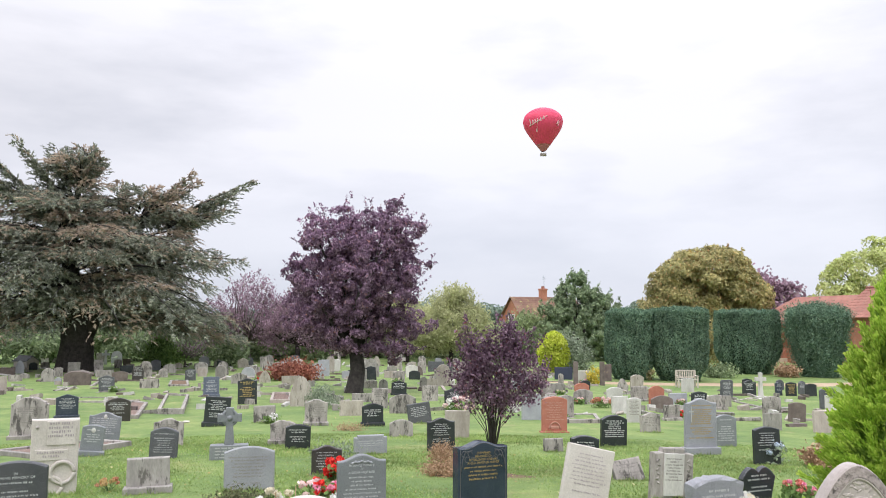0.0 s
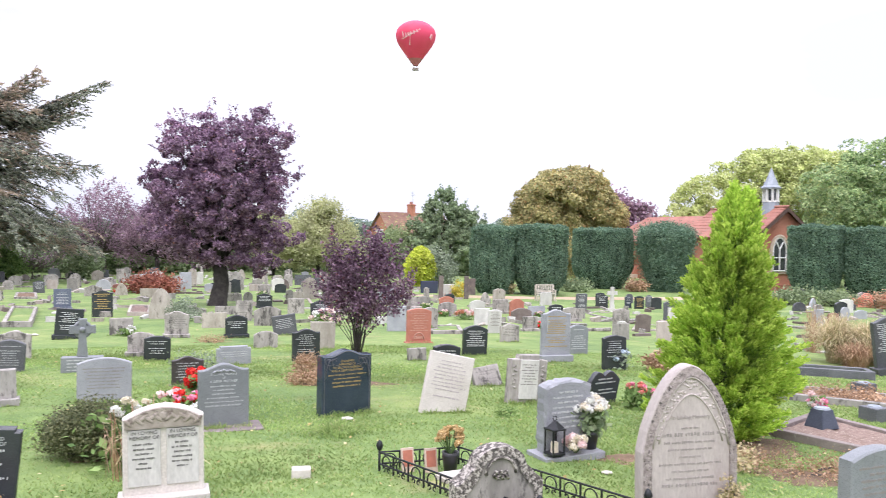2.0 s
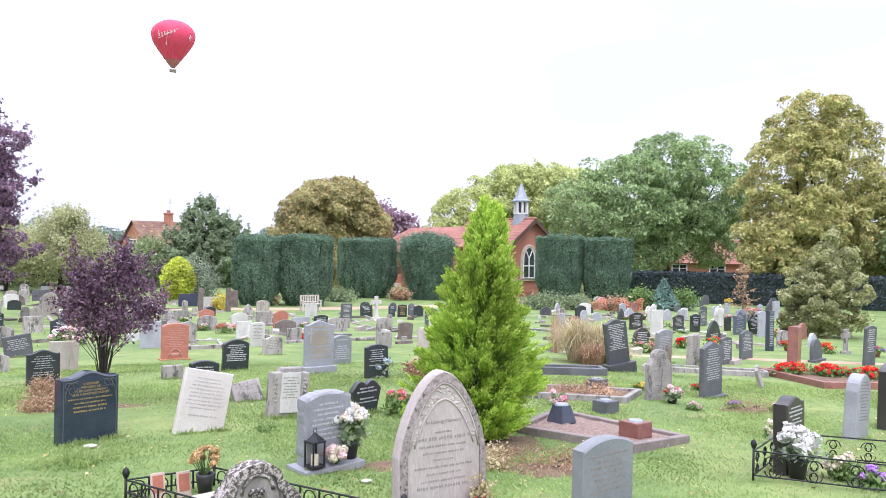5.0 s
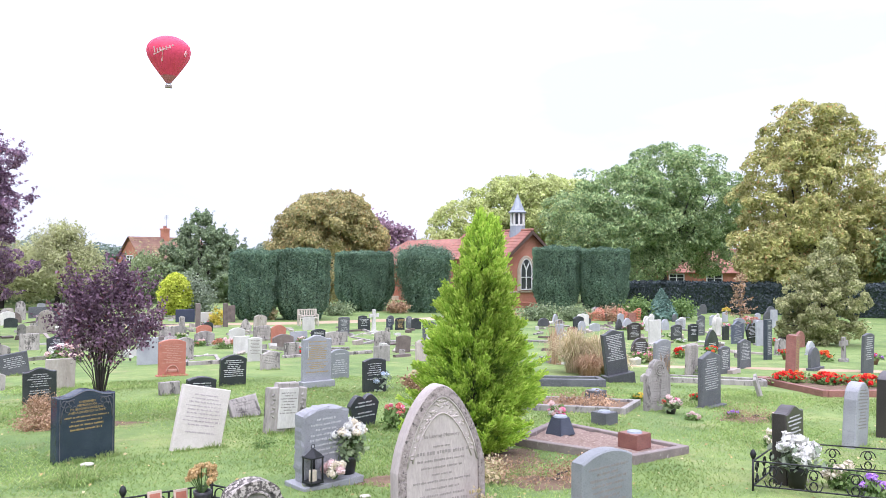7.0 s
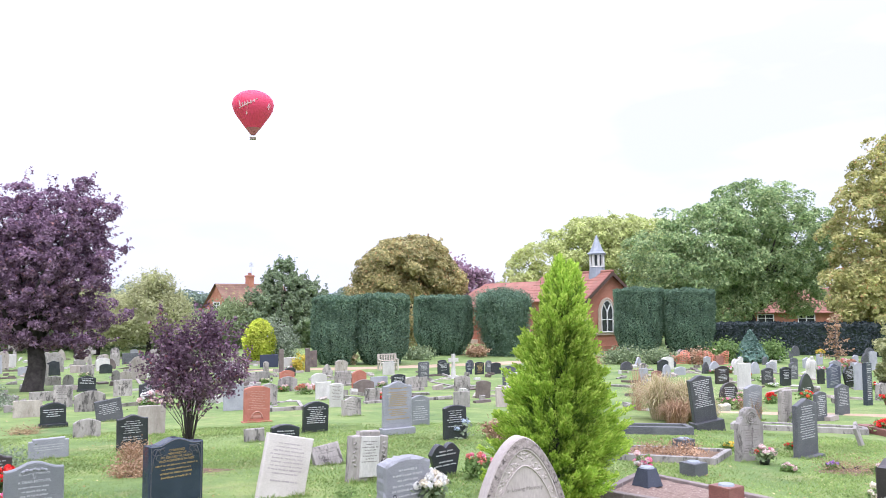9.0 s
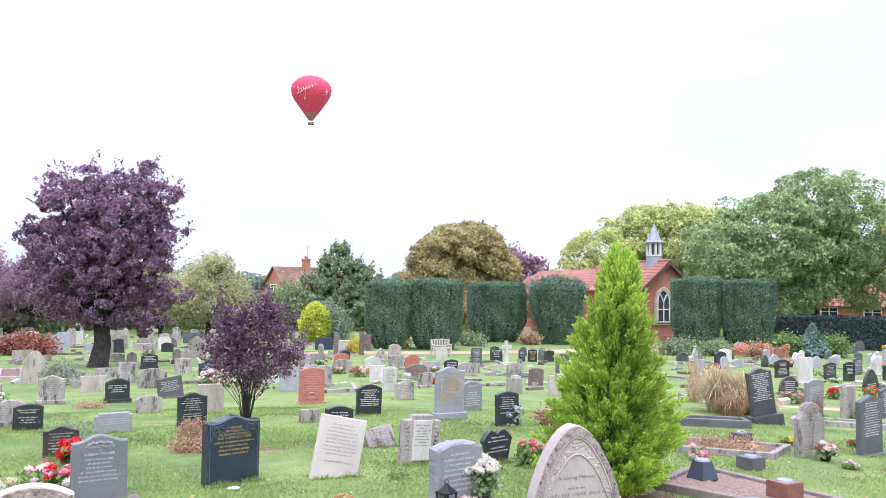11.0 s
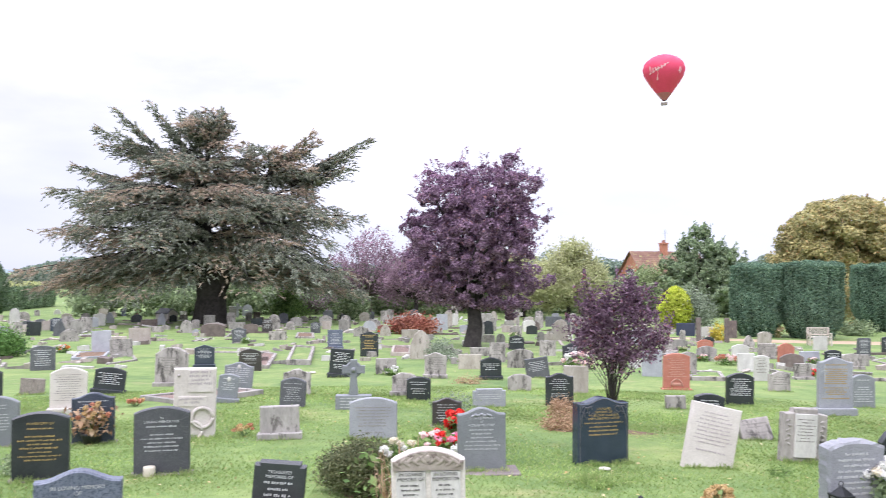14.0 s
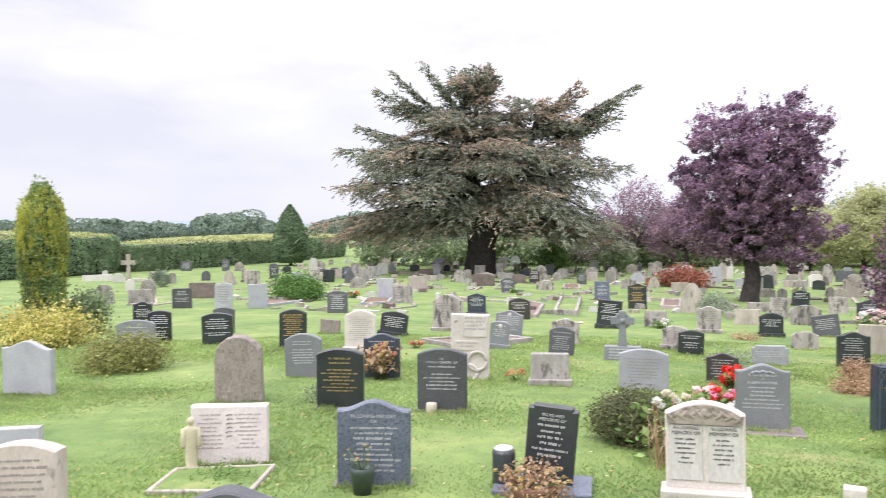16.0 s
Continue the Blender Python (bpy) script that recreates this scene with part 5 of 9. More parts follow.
    ax = d[k] * 0.85 + s1 * 0.8 * (1.1 - t)[:, None] + rng.normal(size=(len(k), 3)) * 0.18
    ax /= np.linalg.norm(ax, axis=1)[:, None]
    wid = np.cross(ax, rng.normal(size=(len(k), 3)) + np.array((0, 0, 1.2)))
    wid /= np.linalg.norm(wid, axis=1)[:, None] + 1e-9
    tl, tw = (0.24 * (1.15 - 0.6 * t) * rng.uniform(0.6, 1.3, len(k)))[:, None], (0.036 * rng.uniform(0.7, 1.4, len(k)))[:, None]
    tri = np.stack([p - wid * tw, p + wid * tw, p + ax * tl], 1) * (0.95, 0.95, 0.915)
    tri[:, :, 2] = np.maximum(tri[:, :, 2], 1.3)
    v = [(q[0] * 0.95, q[1] * 0.95, q[2] * 0.915) for q in v]
    pick = (tint + rng.normal(size=len(c)) * 0.14 > 0.5)[k]
    hang("trunk", mesh_of("trunk", v, f, BARK, True), top)
    hang("crown", quads("crown", tri[~pick], CEDAR, 3), top)
    hang("brown_foliage", quads("brown_foliage", tri[pick], CEDAR_BROWN, 3), top, "browning dry foliage")


cedar()

tree("plum_tree", -3.95, 35.97, [(-1.0, 0, 4.7, 1.7, 1.8, 1.9), (0.5, 0, 5.2, 2.0, 2, 2.2), (-0.9, 0, 6.6, 1.35, 1.4, 1.15), (1.2, 0, 6.6, 1.3, 1.3, 1.4), (1.7, 0, 3.8, 1.0, 1.4, 1.8), (-0.2, 0, 2.9, 1.5, 1.5, 1.2),
                                 (-1.9, 0.2, 3.2, 1.1, 1.2, 0.8), (1.8, 0, 2.2, 0.65, 0.9, 0.9), (1.9, 0, 8.0, 0.3, 0.3, 0.7), (2.5, 0, 7.3, 0.5, 0.4, 0.3), (-1.9, 0, 7.5, 0.25, 0.3, 0.4), (-0.6, 0, 7.9, 0.35, 0.3, 0.35), (0.6, 0, 7.8, 0.35, 0.3, 0.4), (3.0, 0, 5.6, 0.4, 0.5, 0.3), (2.9, 0, 3.1, 0.6, 0.5, 0.25), (-2.6, 0, 5.6, 0.3, 0.4, 0.6)],
     PLUM, 1700, 60, 0.075, 0.2, 0.36, 2.0, "broad dark purple leaved plum tree with an uneven crown", seed=5, bump=0.2, n_limbs=26, dome=0.32, shoots=420, shoot_len=0.9)

tree("young_plum_tree", 0.8, 11.75, [(0, 0, 1.47, 0.52, 0.46, 0.34), (-0.27, 0, 1.68, 0.29, 0.32, 0.3), (0.24, 0, 1.7, 0.32, 0.32, 0.32), (0.02, 0, 1.18, 0.46, 0.4, 0.25), (0.46, 0, 1.3, 0.2, 0.28, 0.32), (-0.43, 0, 1.3, 0.18, 0.22, 0.32), (0.0, 0, 1.0, 0.3, 0.3, 0.22), (0.1, 0, 2.05, 0.2, 0.2, 0.2), (-0.4, 0, 2.0, 0.12, 0.15, 0.18)],
     leafy("young_plum_leaf", (0.092, 0.055, 0.074), (0.178, 0.108, 0.138), (0.35, 0.235, 0.28), 0.45, 0.35, rare=(0.3, 0.1, 0.1)), 470, 17, 0.029, 0.07, 0.02, 0.15, "young purple leaved plum with many thin stems", seed=8, bump=0.4, n_limbs=34, shell=0.3, sag=-0.2, shoots=130, shoot_len=0.32, rise=0.9)


def conifer():
    """Golden cypress: overlapping upturned sprays on a cone."""
    rng = np.random.default_rng(21)
    x, y = 4.46, 7.80
    top = new("golden_conifer")
    top.location = (x, y, ground_z(x, y))
    tagged(top, "bright lime green golden conifer with feathery sprays", "conifer")
    v, f = [], []
    tube(v, f, [(-0.2, 0, -0.2), (-0.16, 0, 0.5), (0, 0, 2.3)], [0.09, 0.07, 0.012], 8)
    n = 640
    z = 2.5 * rng.uniform(0.0, 1, n) ** 1.25
    prof = np.interp(z, (0, 0.15, 0.5, 0.9, 1.3, 1.8, 2.2, 2.45, 2.6), (0.4, 0.57, 0.61, 0.54, 0.43, 0.3, 0.17, 0.08, 0.02))
    a = rng.uniform(0, 2 * np.pi, n)
    lob = 1 + 0.13 * np.sin(3 * a + z * 4) + 0.14 * np.sin(5 * a - z * 9) + np.clip(rng.normal(size=n), -2, 1.2) * 0.13
    low = np.clip((0.95 - z) * 1.2, 0, 1) * np.clip(np.cos(a - 3.6), 0, 1) * 0.1
    r = prof * lob + low * rng.uniform(0, 1, n)
    rad = np.stack([np.cos(a), np.sin(a), 0 * a], 1)
    lit, shade = [], []
    for i in range(n):
        dx = 0.084 * z[i] - 0.2
        root = rad[i] * r[i] * 0.4 + (dx, 0, z[i] * 0.93 + 0.02)
        tip = rad[i] * r[i] * 1.04 + (dx, 0, z[i] + 0.1 + 0.12 * rng.random())
        m = 160
        t = rng.uniform(0.1, 1, m)
        p = root + (tip - root) * t[:, None] + rng.normal(size=(m, 3)) * (0.05 * (1.15 - t))[:, None]
        d = (tip - root) + rng.normal(size=(m, 3)) * 0.14 + (0, 0, 0.16)
        d /= np.linalg.norm(d, axis=1)[:, None]
        s = np.cross(d, rng.normal(size=(m, 3)))
        s /= np.linalg.norm(s, axis=1)[:, None]
        ln, wd = rng.uniform(0.035, 0.08, m)[:, None], rng.uniform(0.006, 0.014, m)[:, None]
        q = np.stack([p, p + d * ln * 0.5 + s * wd, p + d * ln, p + d * ln * 0.5 - s * wd], 1)
        # sprays near the stem take the colour that has shade put into it
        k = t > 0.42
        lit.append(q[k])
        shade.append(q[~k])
    hang("trunk", mesh_of("trunk", v, f, BARK, True), top)
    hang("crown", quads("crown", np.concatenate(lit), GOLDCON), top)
    hang("inner_sprays", quads("inner_sprays", np.concatenate(shade), GOLDSHADE), top, "inner foliage, crown shade put in its colour")


conifer()


def clipped_hedge(name, x, y, w, depth, h, rz, label, seed, top_round=0.35, taper=0.0, top_leaf=None, n=15000, leaf=None, size=0.08, lobes=1, category="hedge", wild=0.0):
    """A solid clipped body coloured dark as inner shade, coated in small leaves."""
    rng = np.random.default_rng(seed)
    top = new(name)
    top.matrix_basis = pose(x, y, ground_z(x, y) - 0.05, 0, 0, rz)
    tagged(top, label, category)
    nu, nv = 44, 16

    def surf(u, t):
        # u round the plan, t from the foot to the middle of the top
        a = 2 * np.pi * u
        ca, sa = np.cos(a), np.sin(a)
        k = (np.abs(ca) ** 3.4 + np.abs(sa) ** 3.4) ** (-1 / 3.4)
        wall = np.minimum(t / 0.72, 1.0)
        cap = np.clip((t - 0.72) / 0.28, 0, 1)
        foot = 1 - (0.4 if w < 8 else 0.03) * np.clip(1 - wall * 2.3, 0, 1) ** 1.8
        side = foot * (1 - taper * (1 - wall)) * (1 - cap ** 2.2)
        px, py = ca * k * w / 2 * side, sa * k * depth / 2 * side
        crease = 1 - 0.17 * np.exp(-((px / w) ** 2) * 260) * (lobes > 1)
        z = h * (wall * (1 - top_round * 0.12) + top_round * 0.12 * (1 - (1 - cap) ** 2)) * (1 - 0.03 * (crease < 0.93))
        return np.stack([px, py * crease, z], -1)

    v, f = [], []
    for i in range(nv):
        for j in range(nu):
            p = surf(np.array(j / nu), np.array(i / (nv - 1))) * (0.955, 0.93, 0.975)
            v.append(tuple(p))
    for i in range(nv - 1):
        for j in range(nu):
            f.append((i * nu + j, i * nu + (j + 1) % nu, (i + 1) * nu + (j + 1) % nu, (i + 1) * nu + j))
    body = leaf or YEW
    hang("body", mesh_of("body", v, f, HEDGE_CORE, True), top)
    u, t = rng.uniform(0, 1, n), rng.uniform(0.01, 1, n) ** 0.9
    p = surf(u, t)
    e = 1e-3
    nor = np.cross(surf(u + e, t) - p, surf(u, np.minimum(t + e, 1.0)) - p)
    nor /= np.linalg.norm(nor, axis=1)[:, None] + 1e-12
    wob = np.sin(p[:, 0] * 9 + p[:, 2] * 0.8) * 0.035 + np.sin(p[:, 2] * 4 + p[:, 0] * 3) * 0.025 + np.sin(p[:, 0] * 3.1 + p[:, 2] * 0.5) * 0.04
    ang = np.arctan2(p[:, 1], p[:, 0])
    groove = np.abs(np.sin(ang * 9 + 0.5 * np.sin(p[:, 2] * 1.3 + seed))) ** 0.5 * 0.16 - 0.13 if w < 8 else 0.0
    p = p + nor * (rng.normal(size=n) * 0.055 + wob + groove + np.abs(rng.normal(size=n)) * wild)[:, None]
    high = t > 0.77 if top_leaf else t > 2
    q = leaves(rng, p, nor, size, 1.9, 1.0, 0.25)
    hang("foliage", quads("foliage", q[~high], body), top)
    if top_leaf:
        hang("top_growth", quads("top_growth", q[high], top_leaf), top, "yellowish young growth on the trimmed top")
    return top


# the shade this hedge stands in is put into its near-black leaf colour
SHADED_HEDGE = leafy("shaded_hedge_leaf", (0.035, 0.05, 0.05), (0.05, 0.07, 0.065), (0.08, 0.1, 0.09), 0.7, 0.1)
# near-black green: the dimness inside foliage is put into this colour
HEDGE_CORE = surface("hedge_core_shade", (0.03, 0.05, 0.035), (0.05, 0.08, 0.055), 0.95, 3, 20, 0.8)
clipped_hedge("clipped_yew", 11.85, 50.9, 2.85, 3.0, 4.35, -13, "massive clipped dark green yew with rounded foot", 31, n=56000, size=0.06)
clipped_hedge("clipped_yew", 14.85, 50.4, 3.3, 3.4, 4.5, -16, "massive clipped dark green yew with rounded foot", 36, n=56000, size=0.06)
clipped_hedge("clipped_yew", 22.35, 59.0, 4.3, 3.6, 4.6, -20, "clipped dark green yew with a rounded top", 32, n=56000, size=0.06)
clipped_hedge("clipped_yew", 26.15, 56.0, 3.45, 3.0, 4.6, -24, "loosely clipped dark yew leaning before the chapel", 33, top_round=0.8, taper=0.45, n=50000, size=0.065, wild=0.26)
clipped_hedge("clipped_yew", 36.9, 53.8, 3.6, 3.2, 5.2, -34, "tall clipped dark yew block beside the chapel", 34, n=56000, size=0.06)
clipped_hedge("clipped_yew", 40.0, 51.6, 3.6, 3.2, 5.1, -37, "tall clipped dark yew block beside the chapel", 35, n=56000, size=0.06)

tree("yew_tree", 12.5, 75.2, [(0.3, 0, 2.6, 3.5, 2.8, 2.6), (0.2, 0, 4.4, 2.9, 2.2, 2.2), (0.2, 0, 6.0, 1.9, 1.6, 1.6), (0.1, 0, 7.2, 1.0, 1.0, 1.0), (2.8, 0, 3.0, 1.7, 1.8, 2.8), (-2.2, 0, 4.0, 1.5, 1.3, 1.9), (2.0, 0, 5.2, 1.2, 1, 1.4)],
     leafy("open_yew_leaf", (0.15, 0.215, 0.115), (0.245, 0.325, 0.17), (0.37, 0.45, 0.235), 0.6, 0.3), 900, 84, 0.12, 0.28, 0.35, 2.0, "dark green spreading yew tree with a pointed top", seed=41, bump=0.08, dome=0.32, shoots=420, shoot_len=0.7, rise=1.4)
tree("chestnut_tree", 26.6, 80.57, [(0, 0, 7.2, 5.0, 4.5, 3.2), (-3.0, 0, 5.4, 2.6, 3, 2.4), (2.7, 0, 6.0, 2.9, 3, 2.8), (0, 0, 9.0, 3.4, 3, 1.8), (-4.2, 0, 4.4, 2.0, 2, 1.6)],
     CHEST2, 620, 110, 0.19, 0.5, 0.45, 3.0, "rounded horse chestnut tree turning rust brown", seed=42, dome=1.0, shoots=60, shoot_len=0.8)
tree("lime_tree", 48.5, 81.8, [(-3.5, 0, 7.2, 5.2, 4.5, 4.6), (3.6, 0, 8.5, 5.6, 4.5, 5.2), (-7.5, 0, 5.0, 3.0, 3, 3.2), (0.5, 0, 10.4, 4, 4, 3.2), (8, 0, 9.0, 4.5, 4, 5.2), (5.5, 0, 11.4, 3.6, 3.6, 2.6), (11, 0, 8.5, 4.0, 4, 5.0)],
     LIME, 820, 112, 0.19, 0.55, 0.5, 3.0, "broad yellow green lime tree in full leaf", seed=43, dome=1.1, bump=0.16, shoots=200, shoot_len=1.2)
tree("sycamore_tree", 56.6, 63.5, [(-9.5, 0, 7.5, 3.6, 3.5, 4.2), (-4.5, 0, 9.2, 4.6, 4.5, 4.2), (3.5, 0, 10.4, 5.4, 4.5, 4.8), (0, 0, 12.6, 4.6, 4, 3.0), (-7, 0, 6.2, 3.6, 3.5, 3.2), (7.2, 0, 9.0, 3.4, 3.5, 3.2), (0.5, 0, 7.4, 5, 4, 2.6), (-3.5, 0, 3.6, 2.6, 2.5, 1.5), (-7.5, 0, 3.8, 2.5, 2.5, 1.8), (-9.4, 0, 2.8, 2.2, 2, 1.5), (-2, 0, 5.0, 3.6, 3, 1.8), (3.6, 0, 5.0, 3.2, 3, 2.0), (6.6, 0, 4.6, 2.2, 2.4, 1.6), (-6.0, 0, 2.6, 2.4, 2.2, 1.2)],
     SYC, 1150, 118, 0.165, 0.46, 0.5, 3.4, "huge spreading sycamore with heavy dull green foliage", seed=44, dome=1.05, bump=0.14, shoots=160, shoot_len=0.8)
tree("chestnut_tree", 58.3, 47.2, [(-2.5, 0, 9.5, 3.6, 4, 5.5), (2.5, 0, 11, 4.0, 4, 5.8), (0, 0, 14.4, 3.6, 3.5, 2.9), (-4.2, 0, 5.4, 2.8, 3, 2.8), (5.5, 0, 6.5, 3.2, 3.5, 4.5), (0, 0, 5.2, 4, 4, 3), (9, 0, 6, 3, 3, 4), (-4.6, 0, 3.4, 2.6, 2.6, 1.6)],
     CHEST, 1150, 108, 0.165, 0.38, 0.45, 3.2, "tall yellowing horse chestnut with a ragged crown", seed=45, dome=0.85, bump=0.22, shoots=260, shoot_len=1.0)
tree("holly_tree", 32.2, 25.3, [(0, 0, 1.9, 1.55, 1.6, 1.7), (0.2, 0, 3.3, 0.85, 1, 1.0), (0.3, 0, 4.2, 0.35, 0.4, 0.5), (-0.9, 0, 2.9, 0.5, 0.5, 0.7), (1.3, 0, 2.9, 0.45, 0.5, 0.6), (-1.1, 0, 1.4, 1.1, 1.2, 1.2), (1.2, 0, 1.6, 1.2, 1.2, 1.3)],
     leafy("variegated_leaf", (0.2, 0.23, 0.09), (0.33, 0.355, 0.14), (0.5, 0.5, 0.25), 0.5, 0.3), 520, 56, 0.085, 0.22, 0.14, 1.0, "variegated grey green holly bush with cream edges", seed=46, bump=0.25, dome=0.3, shoots=80, shoot_len=0.5)


# ---- background: trees, shrubs, far woods ----
MAUVE = leafy("mauve_plum_leaf", (0.22, 0.145, 0.17), (0.34, 0.235, 0.26), (0.4, 0.29, 0.31), 0.6, 0.3, rare=(0.36, 0.33, 0.24))
# paled for distance: haze is put into the far wood's leaf colours
FAR = leafy("hazed_wood_leaf", (0.15, 0.215, 0.155), (0.2, 0.27, 0.185), (0.255, 0.32, 0.205), 0.8, 0.2)
DARKG = leafy("shaded_shrub_leaf", (0.1, 0.14, 0.105), (0.14, 0.19, 0.135), (0.15, 0.2, 0.14), 0.7, 0.2)
FRESH = leafy("fresh_green_leaf", (0.1, 0.18, 0.05), (0.18, 0.29, 0.08), (0.28, 0.4, 0.13), 0.6, 0.3)
GOLD = leafy("golden_shrub_leaf", (0.33, 0.42, 0.04), (0.5, 0.58, 0.06), (0.68, 0.72, 0.12), 0.6, 0.35)
VARIEG = leafy("yellow_variegated_leaf", (0.2, 0.24, 0.06), (0.47, 0.44, 0.1), (0.72, 0.64, 0.25), 0.6, 0.3)
GREYG = leafy("grey_green_leaf", (0.15, 0.2, 0.12), (0.25, 0.31, 0.19), (0.36, 0.42, 0.28), 0.6, 0.25)
RUST = leafy("rust_acer_leaf", (0.17, 0.06, 0.04), (0.3, 0.115, 0.07), (0.42, 0.2, 0.12), 0.6, 0.3)
STRAW = leafy("straw_grass_leaf", (0.3, 0.31, 0.12), (0.58, 0.49, 0.26), (0.72, 0.63, 0.4), 0.7, 0.35, rare=(0.25, 0.34, 0.1))
DRY = leafy("dry_brown_leaf", (0.26, 0.16, 0.08), (0.42, 0.285, 0.155), (0.56, 0.42, 0.26), 0.8, 0.25)
SPRUCE = leafy("blue_spruce_needle", (0.1, 0.19, 0.14), (0.16, 0.28, 0.2), (0.25, 0.37, 0.28), 0.6, 0.15)


def bush(name, x, y, w, h, leaf, n, size, label, seed, category="shrub", depth=None, lobes=6, clump=0.12, up=0.2):
    """A low shrub of several uneven lobes on short stems."""
    rng = np.random.default_rng(seed)
    depth = depth or w * 0.9
    top = new(name)
    top.location = (x, y, ground_z(x, y))
    tagged(top, label, category)
    lb = [(0, 0, h * 0.45, w * 0.36, depth * 0.36, h * 0.5)]
    for i in range(lobes):
        a = 2 * math.pi * i / lobes + rng.uniform(-0.4, 0.4)
        r = rng.uniform(0.2, 0.3)
        lb.append((math.cos(a) * w * r, math.sin(a) * depth * r, h * rng.uniform(0.25, 0.55), w * rng.uniform(0.17, 0.27), depth * rng.uniform(0.17, 0.27), h * rng.uniform(0.25, 0.42)))
    per = 24
    q, c = crown_leaves(rng, lb, max(6, n // per), per, size, clump * w, flat=0.7, shell=0.45, bump=0.15, up=up)
    q = q.reshape(-1, 3)
    q[:, 2] = np.maximum(q[:, 2], 0.0)
    v, f = [], []
    for i in range(5):
        p = c[rng.integers(len(c))]
        tube(v, f, [(p[0] * 0.15, p[1] * 0.15, -0.1), (p[0] * 0.5, p[1] * 0.5, p[2] * 0.6), tuple(p)], [0.02 * w, 0.013 * w, 0.004 * w], 4)
    hang("stalk", mesh_of("stalk", v, f, BARK, True), top)
    hang("foliage", quads("foliage", q, leaf), top)
    return top


tree("willow_tree", 0.6, 66.0, [(0, 0, 3.4, 2.6, 2.4, 2.3), (-1.6, 0, 2.6, 1.9, 2, 1.9), (1.8, 0, 2.6, 1.9, 2, 1.9), (0.4, 0, 5.2, 1.5, 1.4, 1.2)], SOFT, 420, 66, 0.11, 0.36, 0.2, 1.6, "pale yellow green tree with soft foliage", seed=61, shoots=160, shoot_len=0.9, rise=1.0)
tree("willow_tree", -3.2, 70.0, [(0, 0, 3.2, 2.4, 2.4, 2.2), (1.6, 0, 2.4, 1.7, 2, 1.7), (-1.2, 0, 4.4, 1.3, 1.4, 1.2)], SOFT, 300, 66, 0.11, 0.36, 0.2, 1.6, "pale yellow green tree with soft foliage", seed=62, shoots=120, shoot_len=0.9, rise=1.0)
tree("plum_tree", -16.6, 68.5, [(0, 0, 4.2, 2.7, 2.5, 2.2), (-1.8, 0, 3.2, 1.9, 2, 1.9), (2.0, 0, 3.6, 1.9, 2, 2.2), (0.6, 0, 5.9, 1.6, 1.5, 1.1)], MAUVE, 240, 40, 0.1, 0.4, 0.22, 1.8, "mauve purple plum tree with a thin crown", seed=63, bump=0.3, bark=TWIG, n_limbs=60, shoots=110, shoot_len=1.1)
tree("plum_tree", -12.0, 66.0, [(0, 0, 3.6, 2.2, 2.2, 2.0), (-1.4, 0, 2.8, 1.6, 1.6, 1.6), (1.6, 0, 2.8, 1.7, 1.6, 1.7), (0, 0, 5.0, 1.2, 1.2, 1.0)], MAUVE, 220, 44, 0.1, 0.36, 0.2, 1.6, "mauve purple plum tree with a thin crown", seed=64, bump=0.3, n_limbs=50, shoots=110, shoot_len=1.0)
tree("plum_tree", 33.6, 88.0, [(0, 0, 6.6, 3.2, 3, 2.6), (3.4, 0, 5.6, 2.6, 2.6, 2.4), (-3, 0, 5.4, 2.4, 2.4, 2.4)], MAUVE, 260, 34, 0.28, 0.45, 0.3, 2.4, "mauve plum tree behind the chapel roof", seed=65)
tree("bare_shrub", -20.2, 63.0, [(0, 0, 1.9, 2.4, 2, 1.3)], MAUVE, 70, 10, 0.1, 0.3, 0.07, 0.5, "bare grey twiggy shrub with few leaves", "shrub", seed=66, bark=TWIG, n_limbs=70)
bush("leafy_shrub", 8.3, 76.0, 5.4, 4.6, leafy("elder_leaf", (0.14, 0.19, 0.08), (0.23, 0.3, 0.12), (0.34, 0.41, 0.18), 0.6, 0.3), 14000, 0.13, "tall loose green shrub beside the yew", 48)
bush("variegated_shrub", 8.9, 56.8, 3.0, 3.0, GREYG, 11000, 0.09, "pale grey green variegated rounded shrub", 72)
bush("green_shrub", -21.0, 60.0, 2.8, 2.4, FRESH, 3600, 0.13, "light green upright leafy shrub", 73)
bush("laurel_shrub", -16.2, 61.5, 2.4, 2.2, DIMGREEN, 3000, 0.14, "dull green laurel shrub below the plum trees", 74)
bush("acer_shrub", -8.55, 46.06, 2.7, 0.9, RUST, 4200, 0.1, "low spreading rust red acer", 75)
bush("juniper_shrub", -20.54, 26.65, 1.9, 1.1, leafy("juniper_leaf", (0.06, 0.14, 0.03), (0.11, 0.22, 0.05), (0.18, 0.32, 0.08), 0.6, 0.2), 14000, 0.05, "dense bright green spreading juniper", 76)
bush("cotoneaster_shrub", -9.95, 8.6, 1.35, 0.55, leafy("olive_leaf", (0.13, 0.145, 0.045), (0.22, 0.235, 0.07), (0.34, 0.35, 0.11), 0.6, 0.2), 13000, 0.024, "low spreading olive green juniper", 77)
bush("box_shrub", -1.78, 7.25, 0.95, 0.5, leafy("box_leaf", (0.08, 0.1, 0.045), (0.135, 0.155, 0.065), (0.21, 0.22, 0.1), 0.6, 0.25), 30000, 0.016, "rounded dark green box shrub with white roses", 78, clump=0.05)
bush("yellow_shrub", -14.6, 10.6, 2.0, 0.66, VARIEG, 9000, 0.042, "yellow and green variegated spreading shrub", 79)
bush("green_shrub", -16.41, 13.02, 1.1, 1.15, DIMGREEN, 4200, 0.05, "loose dark green shrub beside yellow foliage", 84)
